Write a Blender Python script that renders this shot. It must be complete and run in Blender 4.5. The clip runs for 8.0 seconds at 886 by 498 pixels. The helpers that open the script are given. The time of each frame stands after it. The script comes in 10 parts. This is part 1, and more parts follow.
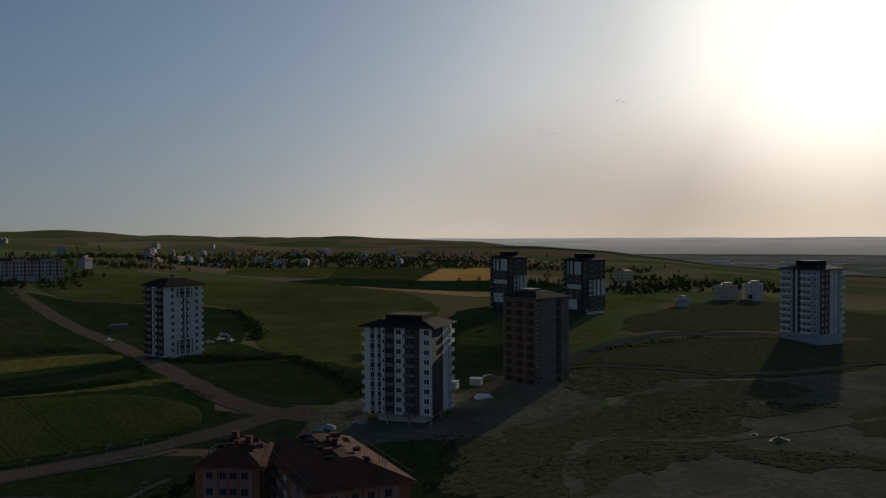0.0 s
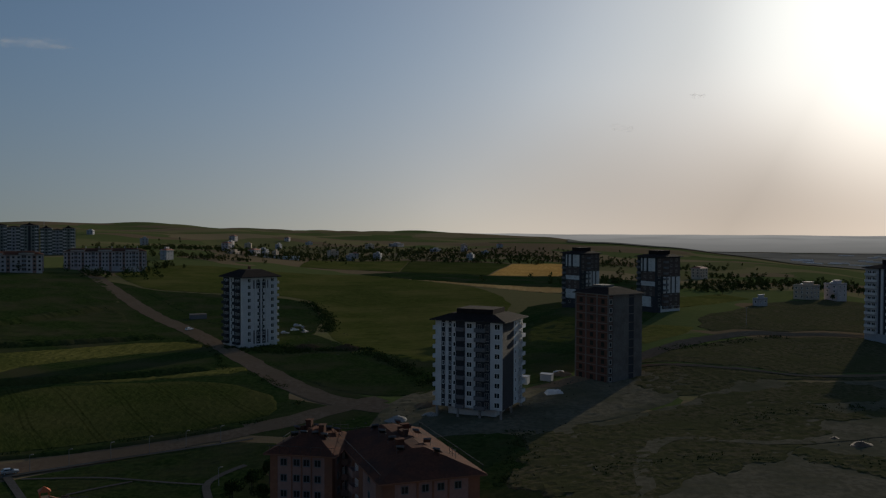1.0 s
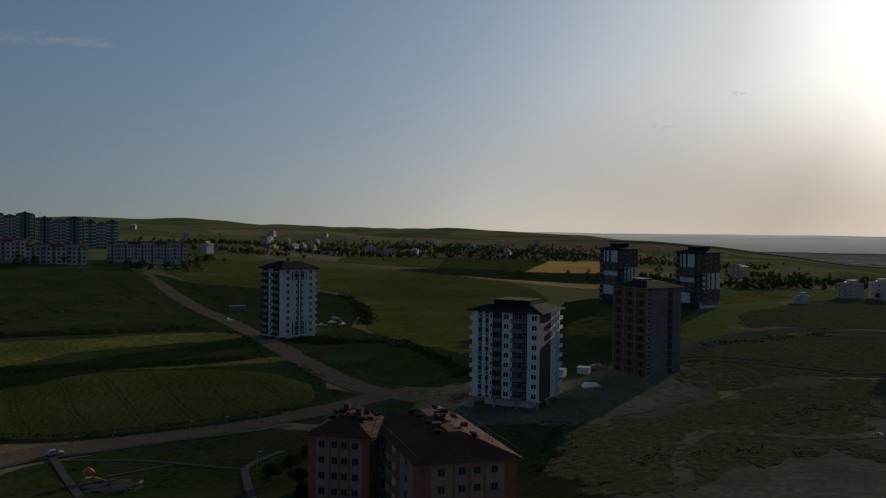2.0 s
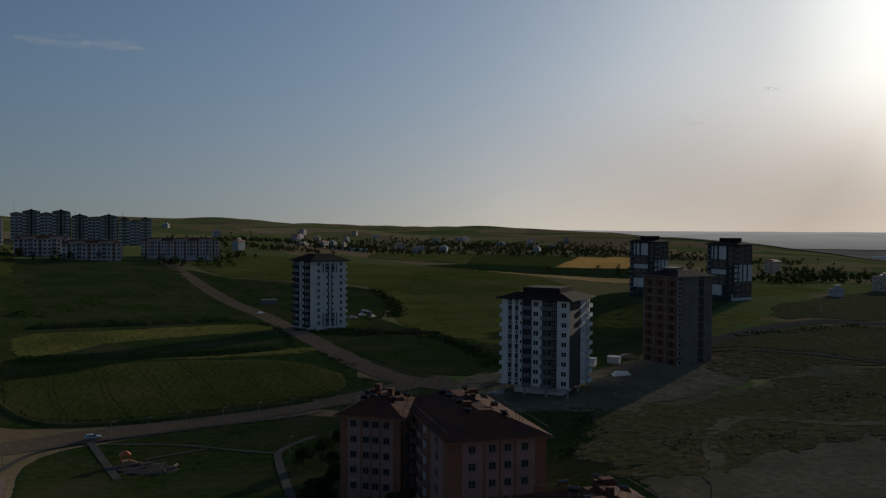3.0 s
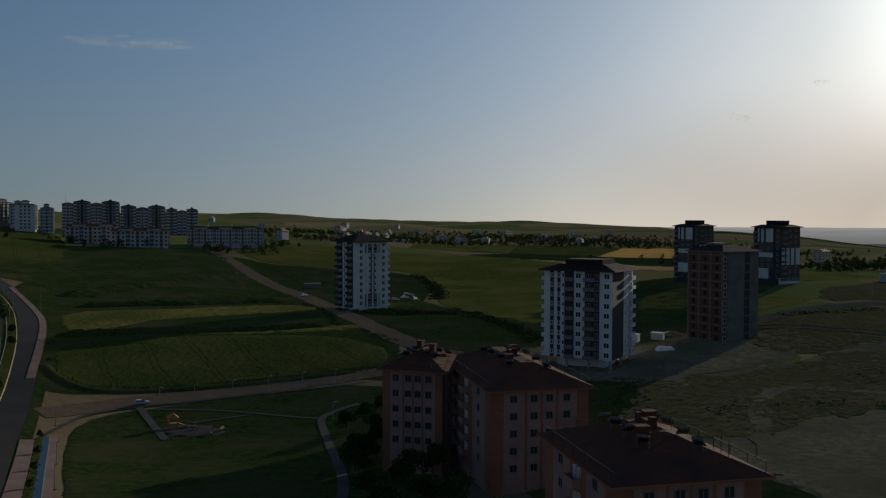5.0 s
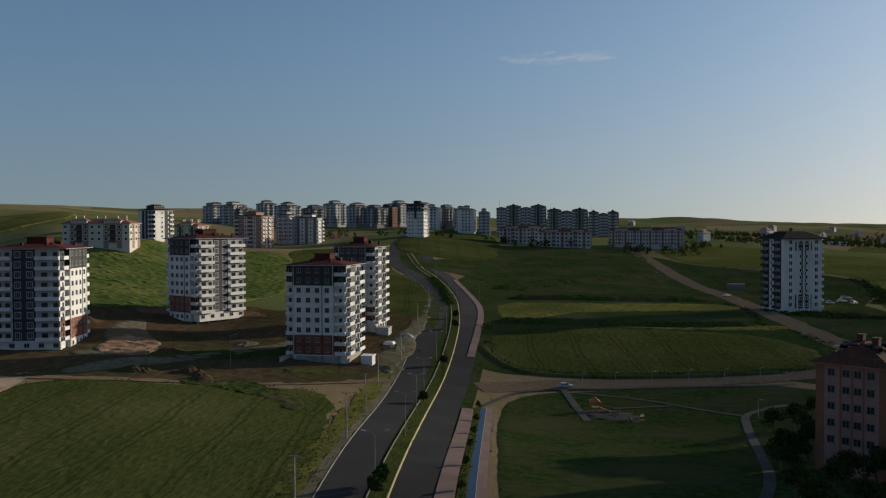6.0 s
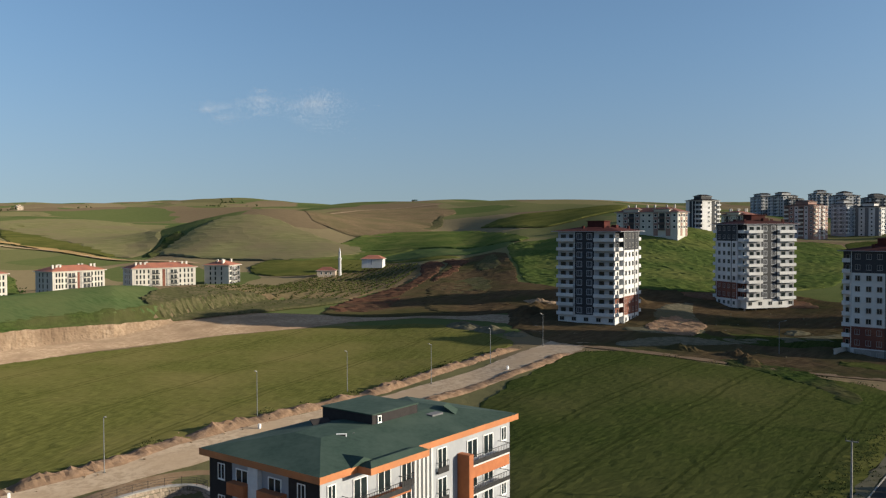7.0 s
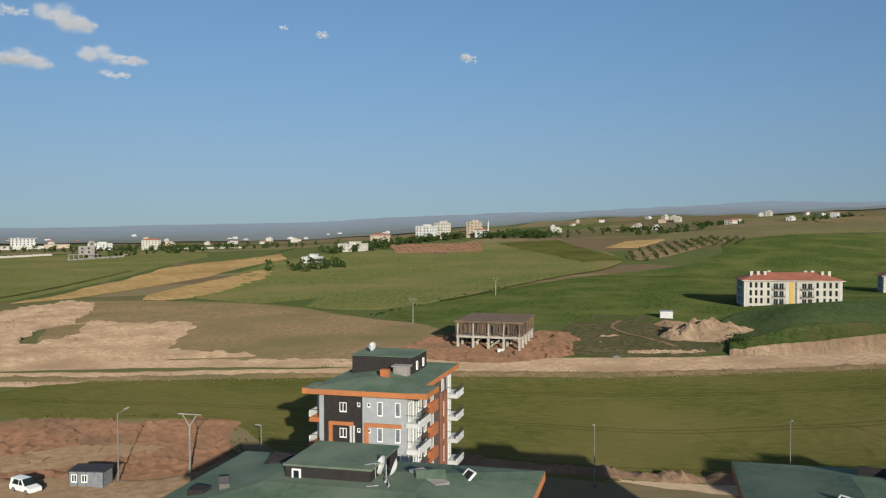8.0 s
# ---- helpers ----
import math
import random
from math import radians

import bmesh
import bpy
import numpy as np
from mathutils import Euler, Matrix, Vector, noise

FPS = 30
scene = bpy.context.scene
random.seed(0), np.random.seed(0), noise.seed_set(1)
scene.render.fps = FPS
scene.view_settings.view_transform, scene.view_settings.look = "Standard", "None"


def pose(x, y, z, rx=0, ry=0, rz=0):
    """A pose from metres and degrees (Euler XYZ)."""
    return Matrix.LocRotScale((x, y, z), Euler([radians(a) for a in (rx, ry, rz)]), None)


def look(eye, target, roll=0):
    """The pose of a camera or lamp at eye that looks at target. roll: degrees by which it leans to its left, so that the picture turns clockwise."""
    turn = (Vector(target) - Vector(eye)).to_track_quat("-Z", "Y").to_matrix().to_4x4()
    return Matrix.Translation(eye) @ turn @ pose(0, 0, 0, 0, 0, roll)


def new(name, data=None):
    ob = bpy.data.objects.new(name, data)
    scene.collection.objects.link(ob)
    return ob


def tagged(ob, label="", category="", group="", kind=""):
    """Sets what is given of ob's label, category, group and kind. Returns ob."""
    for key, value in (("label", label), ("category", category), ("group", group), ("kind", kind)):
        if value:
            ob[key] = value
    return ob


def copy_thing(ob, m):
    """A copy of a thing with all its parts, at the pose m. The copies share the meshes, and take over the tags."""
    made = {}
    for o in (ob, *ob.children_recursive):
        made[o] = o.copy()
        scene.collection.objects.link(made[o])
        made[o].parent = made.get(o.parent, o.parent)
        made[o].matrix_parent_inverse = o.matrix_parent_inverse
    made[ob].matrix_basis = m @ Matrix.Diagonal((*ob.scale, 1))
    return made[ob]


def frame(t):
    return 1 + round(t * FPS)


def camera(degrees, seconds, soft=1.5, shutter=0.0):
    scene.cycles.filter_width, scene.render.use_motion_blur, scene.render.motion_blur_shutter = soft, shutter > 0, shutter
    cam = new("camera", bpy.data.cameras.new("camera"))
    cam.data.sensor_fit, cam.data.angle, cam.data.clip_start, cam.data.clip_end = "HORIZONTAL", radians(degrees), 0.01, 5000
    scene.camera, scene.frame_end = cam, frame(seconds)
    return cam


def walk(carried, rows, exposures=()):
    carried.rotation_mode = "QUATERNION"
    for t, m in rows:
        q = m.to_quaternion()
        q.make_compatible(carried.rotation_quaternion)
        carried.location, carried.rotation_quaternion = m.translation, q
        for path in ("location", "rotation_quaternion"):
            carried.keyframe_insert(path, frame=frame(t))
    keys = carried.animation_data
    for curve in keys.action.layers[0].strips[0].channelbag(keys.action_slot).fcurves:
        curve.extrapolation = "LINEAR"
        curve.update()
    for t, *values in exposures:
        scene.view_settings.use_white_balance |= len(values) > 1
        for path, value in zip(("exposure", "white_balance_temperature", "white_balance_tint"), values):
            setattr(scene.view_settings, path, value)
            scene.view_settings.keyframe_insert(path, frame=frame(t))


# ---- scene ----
cam = camera(54.54, 8.0, 1.25)
PATH = [
    (0, pose(0.03, 3.14, 57.79, 88.90, 0.30, -6.03)),
    (0.5, pose(0.04, 2.79, 57.79, 88.74, 0.19, -2.85)),
    (1, pose(-0.12, 2.64, 57.57, 88.57, -0.20, -1.26)),
    (1.5, pose(-0.37, 2.47, 56.81, 88.53, -0.36, -0.03)),
    (2.8, pose(-0.33, 1.19, 52.45, 88.33, -0.47, 2.83)),
    (3, pose(-0.41, 0.93, 51.93, 88.38, -0.28, 3.13)),
    (3.5, pose(-0.67, 0.45, 49.87, 88.28, -0.45, 3.88)),
    (4, pose(-0.72, 0.45, 47.86, 88.21, -0.33, 4.59)),
    (4.2, pose(-0.61, 0.33, 46.78, 88.25, -0.29, 4.97)),
    (5.3, pose(-0.10, 0.14, 42.95, 88.23, -0.05, 7.22)),
    (5.5, pose(0.00, -0.00, 41.96, 88.33, -0.10, 11.10)),
    (5.7, pose(-0.24, -0.30, 41.31, 88.31, 0.30, 20.74)),
    (5.9, pose(-0.42, -0.66, 40.57, 88.46, 0.20, 28.42)),
    (6, pose(-0.28, -0.85, 39.93, 88.63, 0.20, 33.36)),
    (6.3, pose(-0.18, -1.42, 38.73, 88.54, 0.21, 45.36)),
    (6.5, pose(-0.22, -1.70, 37.75, 88.53, 0.27, 50.56)),
    (7, pose(0.09, -2.09, 36.26, 88.46, 0.21, 68.57)),
    (7.3, pose(0.18, -2.23, 35.39, 88.44, 0.07, 83.81)),
    (7.5, pose(0.83, -2.41, 34.67, 88.46, 0.12, 97.84)),
    (7.7, pose(1.16, -2.44, 33.97, 88.43, 0.09, 112.75)),
    (7.8, pose(1.30, -2.42, 33.57, 88.40, 0.08, 121.32)),
    (8, pose(1.25, -2.34, 32.61, 88.38, 0.07, 134.84)),
]
EXPOSURES = [(0, -0.5, 6500, 7.5), (1, -0.47, 6350, 7), (3, -0.47, 6290, 6.4), (4, -0.36, 6250, 6), (5.5, -0.25, 6300, 5), (6, 0.38, 6580, 6.5), (6.5, 0.9, 6550, 7), (7.0, 0.9, 6400, 6), (7.5, 0.62, 6050, 5), (8, 0.27, 5930, 3.5)]
walk(cam, PATH, EXPOSURES)

# ---- light: low evening sun, clear hazy sky ----
SUN_AZ, SUN_EL = -31.5, 13.5      # degrees; azimuth counted to the left of +y
sun_dir = Vector((-math.sin(radians(SUN_AZ)) * math.cos(radians(SUN_EL)), math.cos(radians(SUN_AZ)) * math.cos(radians(SUN_EL)), math.sin(radians(SUN_EL))))
world = bpy.data.worlds.new("sky")
scene.world = world
world.use_nodes = True
wn = world.node_tree.nodes
sky = wn.new("ShaderNodeTexSky")
sky.sky_type = "NISHITA"
sky.sun_disc = False
sky.sun_elevation = radians(SUN_EL)
sky.sun_rotation = radians(-SUN_AZ)
sky.altitude = 600
sky.air_density, sky.dust_density, sky.ozone_density = 0.82, 1.8, 2.8
wn["Background"].inputs[1].default_value = 0.0743
wl = world.node_tree.links


def wmath(op, a, b):
    """A sum on the sky's values; a and b are sockets or numbers."""
    node = wn.new("ShaderNodeMath")
    node.operation = op
    for socket, value in zip(node.inputs, (a, b)):
        if isinstance(value, (int, float)):
            socket.default_value = value
        else:
            wl.new(value, socket)
    return node.outputs[0]


def wrange(value, start, end, low, high, soft=False):
    node = wn.new("ShaderNodeMapRange")
    node.interpolation_type = "SMOOTHSTEP" if soft else "LINEAR"
    for name, number in (("From Min", start), ("From Max", end), ("To Min", low), ("To Max", high)):
        node.inputs[name].default_value = number
    wl.new(value, node.inputs["Value"])
    return node.outputs["Result"]


# the haze lifts the clear sky's gradient a little off the horizon
around = wn.new("ShaderNodeTexCoord").outputs["Generated"]
axes = wn.new("ShaderNodeSeparateXYZ")
wl.new(around, axes.inputs[0])
height = wmath("MAXIMUM", axes.outputs["Z"], 0.0)
lifted = wn.new("ShaderNodeCombineXYZ")
wl.new(axes.outputs["X"], lifted.inputs["X"])
wl.new(axes.outputs["Y"], lifted.inputs["Y"])
wl.new(wmath("ADD", wmath("MULTIPLY", height, 0.638), 0.054), lifted.inputs["Z"])
unit = wn.new("ShaderNodeVectorMath")
unit.operation = "NORMALIZE"
wl.new(lifted.outputs[0], unit.inputs[0])
wl.new(unit.outputs[0], sky.inputs["Vector"])
toward = wn.new("ShaderNodeVectorMath")
toward.operation = "DOT_PRODUCT"
toward.inputs[1].default_value = sun_dir
wl.new(around, toward.inputs[0])
nearness = toward.outputs["Value"]
# bright parts of the sky are paler; dust dims the low sky below the sun
glow = wn.new("ShaderNodeRGBToBW")
wl.new(sky.outputs[0], glow.inputs["Color"])
mild = wn.new("ShaderNodeHueSaturation")
wl.new(sky.outputs[0], mild.inputs["Color"])
wl.new(wrange(glow.outputs[0], 1.56, 15.96, 0.988, 0.54), mild.inputs["Saturation"])
dust = wmath("SUBTRACT", 1.0, wmath("MULTIPLY", wrange(nearness, 0.837, 1.0, 0.0, 0.561, True), wrange(height, 0.0, 0.17, 1.0, 0.0, True)))
wl.new(wmath("MULTIPLY", wmath("MULTIPLY", wrange(glow.outputs[0], 1.56, 15.96, 1.03, 0.903), wrange(glow.outputs[0], 9.22, 28.14, 1.0, 0.595)), dust), mild.inputs["Value"])
# evening tint of the lowest sky, and the aureole round the sun
tint = wn.new("ShaderNodeMixRGB")
tint.blend_type = "MULTIPLY"
tint.inputs["Color2"].default_value = (1.03, 0.922, 0.89, 1)
wl.new(wrange(height, 0.0, 0.229, 1.0, 0.0, True), tint.inputs["Fac"])
wl.new(mild.outputs[0], tint.inputs["Color1"])
aureole = wn.new("ShaderNodeMixRGB")
aureole.blend_type = "ADD"
aureole.inputs["Color2"].default_value = (4.9, 4.7, 4.2, 1)
wl.new(wmath("POWER", wrange(nearness, 0.96, 0.997, 0.0, 1.0, True), 2.0), aureole.inputs["Fac"])
wl.new(tint.outputs[0], aureole.inputs["Color1"])
wl.new(aureole.outputs[0], wn["Background"].inputs[0])
sun = new("sun", bpy.data.lights.new("sun", "SUN"))
sun.data.energy, sun.data.angle, sun.data.color = 4.6, radians(0.53), (1.0, 0.86, 0.68)
sun.matrix_world = look((0, 0, 0), -sun_dir)

# ---- materials ----
def material(name, colours, scale=1.0, rough=0.9, bump=0.0, metal=0.0, detail=6.0, mottle_scale=None, per_piece=0.0, stretch=None, spec=0.3, tram=None):
    """A surface of two or three colours mixed by noise at two scales (scale: metres of the fine grain; stretch: degrees of a grain drawn out along the ground; tram: degrees and metres between the tractor's wheel tracks)."""
    m = bpy.data.materials.new(name)
    m.use_nodes = True
    n, l = m.node_tree.nodes, m.node_tree.links
    b = n["Principled BSDF"]
    b.inputs["Roughness"].default_value = rough
    b.inputs["Metallic"].default_value = metal
    b.inputs["Specular IOR Level"].default_value = spec
    b.inputs["Diffuse Roughness"].default_value = 0.35 if spec == 0 else 0.3
    geo = n.new("ShaderNodeNewGeometry")
    place = geo.outputs["Position"]
    if stretch is not None:
        mp = n.new("ShaderNodeMapping")
        mp.inputs["Rotation"].default_value = (0, 0, radians(-stretch))
        mp2 = n.new("ShaderNodeMapping")
        mp2.inputs["Scale"].default_value = (0.17, 1, 1)
        l.new(place, mp.inputs["Vector"])
        l.new(mp.outputs["Vector"], mp2.inputs["Vector"])
        place = mp2.outputs["Vector"]
    fine = n.new("ShaderNodeTexNoise")
    fine.inputs["Scale"].default_value = 1.0 / scale
    fine.inputs["Detail"].default_value = detail
    fine.inputs["Roughness"].default_value = 0.65
    l.new(place, fine.inputs["Vector"])
    ramp = n.new("ShaderNodeValToRGB")
    ramp.color_ramp.elements[0].position, ramp.color_ramp.elements[1].position = (0.42, 0.58) if spec == 0 else (0.36, 0.64)
    ramp.color_ramp.elements[0].color = (*colours[0], 1)
    ramp.color_ramp.elements[1].color = (*colours[1], 1)
    l.new(fine.outputs["Fac"], ramp.inputs["Fac"])
    out = ramp.outputs["Color"]
    if len(colours) > 2:
        broad = n.new("ShaderNodeTexNoise")
        broad.inputs["Scale"].default_value = 1.0 / (mottle_scale or scale * 12)
        broad.inputs["Detail"].default_value = 4
        l.new(geo.outputs["Position"], broad.inputs["Vector"])
        r2 = n.new("ShaderNodeValToRGB")
        r2.color_ramp.elements[0].position, r2.color_ramp.elements[1].position = 0.42, 0.68
        l.new(broad.outputs["Fac"], r2.inputs["Fac"])
        mix = n.new("ShaderNodeMixRGB")
        mix.inputs["Color2"].default_value = (*colours[2], 1)
        l.new(r2.outputs["Color"], mix.inputs["Fac"])
        l.new(out, mix.inputs["Color1"])
        out = mix.outputs["Color"]
    if tram:
        turn = n.new("ShaderNodeMapping")
        turn.inputs["Rotation"].default_value = (0, 0, radians(-tram[0]))
        l.new(geo.outputs["Position"], turn.inputs["Vector"])
        wob = n.new("ShaderNodeTexNoise")
        wob.inputs["Scale"].default_value = 0.03
        l.new(geo.outputs["Position"], wob.inputs["Vector"])
        sep = n.new("ShaderNodeSeparateXYZ")
        l.new(turn.outputs["Vector"], sep.inputs["Vector"])
        val = sep.outputs["Y"]
        for op, second in (("MULTIPLY_ADD", 5.0), ("PINGPONG", tram[1] / 2), ("SUBTRACT", 0.9), ("ABSOLUTE", 0.0), ("LESS_THAN", 0.3)):
            mt = n.new("ShaderNodeMath")
            mt.operation = op
            if op == "MULTIPLY_ADD":
                l.new(wob.outputs["Fac"], mt.inputs[0])
                mt.inputs[1].default_value = second
                l.new(val, mt.inputs[2])
            else:
                l.new(val, mt.inputs[0])
                mt.inputs[1].default_value = second
            val = mt.outputs[0]
        gap = n.new("ShaderNodeMath")
        gap.operation = "MULTIPLY"
        l.new(val, gap.inputs[0])
        l.new(fine.outputs["Fac"], gap.inputs[1])
        track = n.new("ShaderNodeMixRGB")
        track.inputs["Color2"].default_value = (*[c * 0.62 for c in colours[0]], 1)
        l.new(gap.outputs[0], track.inputs["Fac"])
        l.new(out, track.inputs["Color1"])
        out = track.outputs["Color"]
    if per_piece:
        info = n.new("ShaderNodeObjectInfo")
        hsv = n.new("ShaderNodeHueSaturation")
        mr = n.new("ShaderNodeMapRange")
        mr.inputs["To Min"].default_value, mr.inputs["To Max"].default_value = 1 - per_piece, 1 + per_piece
        l.new(info.outputs["Random"], mr.inputs["Value"])
        l.new(mr.outputs["Result"], hsv.inputs["Value"])
        l.new(out, hsv.inputs["Color"])
        out = hsv.outputs["Color"]
    l.new(out, b.inputs["Base Color"])
    if bump:
        bp = n.new("ShaderNodeBump")
        bp.inputs["Strength"].default_value = 1.0
        bp.inputs["Distance"].default_value = bump
        l.new(fine.outputs["Fac"], bp.inputs["Height"])
        l.new(bp.outputs["Normal"], b.inputs["Normal"])
    return m


def patchwork(name, ramp_colours, size):
    """Far farmland: irregular plots, each with its own crop colour, broken up by fine grain."""
    m = material(name, [(0.075, 0.078, 0.032), (0.125, 0.115, 0.052)], 6.0, 1.0, 0.4, spec=0.0)
    n, l = m.node_tree.nodes, m.node_tree.links
    geo = n.new("ShaderNodeNewGeometry")
    warp = n.new("ShaderNodeTexNoise")
    warp.inputs["Scale"].default_value = 1 / 260
    warp.inputs["Detail"].default_value = 3
    add = n.new("ShaderNodeVectorMath")
    add.operation = "MULTIPLY_ADD"
    add.inputs[1].default_value = (380, 380, 0)
    l.new(geo.outputs["Position"], warp.inputs["Vector"])
    l.new(warp.outputs["Color"], add.inputs[0])
    l.new(geo.outputs["Position"], add.inputs[2])
    flat = n.new("ShaderNodeMapping")
    flat.inputs["Scale"].default_value = (1, 1.5, 0)
    flat.inputs["Rotation"].default_value = (0, 0, 0.5)
    l.new(add.outputs[0], flat.inputs["Vector"])
    vor = n.new("ShaderNodeTexVoronoi")
    vor.inputs["Scale"].default_value = 1 / size
    l.new(flat.outputs["Vector"], vor.inputs["Vector"])
    sep = n.new("ShaderNodeSeparateColor")
    l.new(vor.outputs["Color"], sep.inputs["Color"])
    ramp = n.new("ShaderNodeValToRGB")
    ramp.color_ramp.interpolation = "CONSTANT"
    while len(ramp.color_ramp.elements) < len(ramp_colours):
        ramp.color_ramp.elements.new(0.5)
    for i, (e, c) in enumerate(zip(ramp.color_ramp.elements, ramp_colours)):
        e.position, e.color = i / len(ramp_colours), (*c, 1)
    l.new(sep.outputs[0], ramp.inputs["Fac"])
    mix = n.new("ShaderNodeMixRGB")
    mix.blend_type = "MIX"
    mix.inputs["Fac"].default_value = 0.82
    old = n["Principled BSDF"].inputs["Base Color"].links[0].from_socket
    l.new(old, mix.inputs["Color1"])
    l.new(ramp.outputs["Color"], mix.inputs["Color2"])
    l.new(mix.outputs["Color"], n["Principled BSDF"].inputs["Base Color"])
    return m


M_GROUND = patchwork("farmland", [(0.10, 0.12, 0.044), (0.185, 0.138, 0.086), (0.08, 0.108, 0.036), (0.22, 0.172, 0.10), (0.135, 0.135, 0.058), (0.17, 0.122, 0.078), (0.095, 0.116, 0.042), (0.185, 0.162, 0.08), (0.14, 0.126, 0.062)], 170)
M_CROP = material("green_wheat", [(0.085, 0.087, 0.024), (0.124, 0.123, 0.036), (0.15, 0.13, 0.046)], 0.55, 1.0, 0.06, mottle_scale=34, stretch=135, spec=0.0, tram=(135, 23))
M_CROPNORTH = material("dense_green_wheat", [(0.043, 0.055, 0.014), (0.082, 0.092, 0.025), (0.1, 0.098, 0.032)], 0.8, 1.0, 0.08, mottle_scale=40, stretch=20, spec=0.0, tram=(20, 26))
M_SLOPE = material("olive_grass_slope", [(0.105, 0.122, 0.038), (0.16, 0.165, 0.057), (0.185, 0.162, 0.068)], 1.2, 1.0, 0.1, mottle_scale=55, stretch=40, spec=0.0)
M_CROP2 = material("young_wheat", [(0.034, 0.046, 0.013), (0.052, 0.064, 0.0185), (0.068, 0.07, 0.025)], 0.55, 1.0, 0.08, mottle_scale=36, stretch=124, spec=0.0, tram=(124, 15))
M_CROPDEEP = material("deep_green_crop", [(0.056, 0.08, 0.021), (0.09, 0.118, 0.034), (0.128, 0.136, 0.042)], 1.0, 1.0, 0.1, mottle_scale=26, stretch=20, spec=0.0)
M_STUBBLE = material("golden_stubble", [(0.44, 0.25, 0.07), (0.56, 0.34, 0.11), (0.38, 0.22, 0.07)], 2.5, 1.0, 0.1, mottle_scale=45, stretch=80, spec=0.0)
M_STRAW = material("pale_straw_stubble", [(0.34, 0.225, 0.095), (0.43, 0.295, 0.135), (0.29, 0.195, 0.085)], 2.5, 1.0, 0.1, mottle_scale=45, stretch=80, spec=0.0)
M_BARLEY = material("ripening_barley", [(0.088, 0.09, 0.025), (0.128, 0.122, 0.037), (0.066, 0.075, 0.021)], 2.0, 1.0, 0.12, mottle_scale=40, stretch=85, spec=0.0)
M_PLOUGH = material("ploughed_brown_soil", [(0.07, 0.048, 0.028), (0.10, 0.07, 0.04), (0.06, 0.055, 0.025)], 1.4, 1.0, 0.2, mottle_scale=24, stretch=115, spec=0.0)
M_FALLOW = material("fallow_brown_grass", [(0.125, 0.09, 0.052), (0.175, 0.128, 0.077), (0.105, 0.09, 0.047)], 1.8, 1.0, 0.12, mottle_scale=30, spec=0.0)
M_LAWN = material("rough_park_lawn", [(0.03, 0.048, 0.013), (0.056, 0.076, 0.022), (0.078, 0.074, 0.033)], 1.6, 1.0, 0.1, mottle_scale=22, spec=0.0)
M_ASPHALT = material("worn_asphalt", [(0.023, 0.023, 0.025), (0.034, 0.033, 0.033), (0.041, 0.039, 0.037)], 0.5, 0.95, 0.006, mottle_scale=14, spec=0.1)
M_DIRT = material("compacted_dirt_road", [(0.17, 0.116, 0.074), (0.225, 0.16, 0.105), (0.185, 0.128, 0.08)], 1.5, 1.0, 0.05, mottle_scale=16, spec=0.0)
M_ROADDIRT = material("pale_dusty_road_dirt", [(0.28, 0.213, 0.15), (0.38, 0.30, 0.22), (0.32, 0.24, 0.165)], 1.5, 1.0, 0.05, mottle_scale=16, spec=0.0)
M_SPOIL = material("red_brown_spoil", [(0.2, 0.128, 0.082), (0.285, 0.19, 0.126), (0.175, 0.118, 0.08)], 1.2, 1.0, 0.15, mottle_scale=9, spec=0.0)
M_EARTH = material("bare_cut_earth", [(0.26, 0.182, 0.12), (0.345, 0.255, 0.175), (0.215, 0.15, 0.10)], 1.6, 1.0, 0.15, mottle_scale=14, spec=0.0)
M_REDSOIL = material("red_brown_subsoil", [(0.16, 0.088, 0.054), (0.215, 0.123, 0.078), (0.13, 0.083, 0.054)], 1.6, 1.0, 0.12, mottle_scale=12, spec=0.0)
# red subsoil with its shade put into the colour
M_REDDARK = material("shaded_red_soil", [(0.09, 0.045, 0.028), (0.125, 0.065, 0.042), (0.07, 0.044, 0.03)], 1.6, 1.0, 0.15, mottle_scale=10, spec=0.0)
M_PAVER = material("red_brick_paving", [(0.20, 0.11, 0.085), (0.27, 0.16, 0.125), (0.16, 0.10, 0.08)], 0.4, 0.9, 0.01, mottle_scale=6)
M_BLUE = material("blue_cycle_path", [(0.015, 0.047, 0.098), (0.021, 0.06, 0.122)], 1.2, 0.9, 0.004, spec=0.1)
M_KERBY = material("yellow_white_kerb_paint", [(0.40, 0.34, 0.16), (0.50, 0.44, 0.24)], 1.5, 0.8)
M_KERB = material("grey_concrete_kerb", [(0.22, 0.20, 0.18), (0.30, 0.28, 0.25)], 0.8, 0.9, 0.01)
M_LEAF = material("dark_shrub_leaves", [(0.024, 0.042, 0.013), (0.046, 0.068, 0.021)], 0.7, 0.9, spec=0.0)
M_LEAF2 = material("weedy_scrub_leaves", [(0.045, 0.06, 0.018), (0.085, 0.09, 0.03)], 0.9, 1.0, spec=0.0)
M_BARK = material("grey_brown_bark", [(0.06, 0.045, 0.03), (0.1, 0.08, 0.06)], 0.2, 0.95, 0.01)

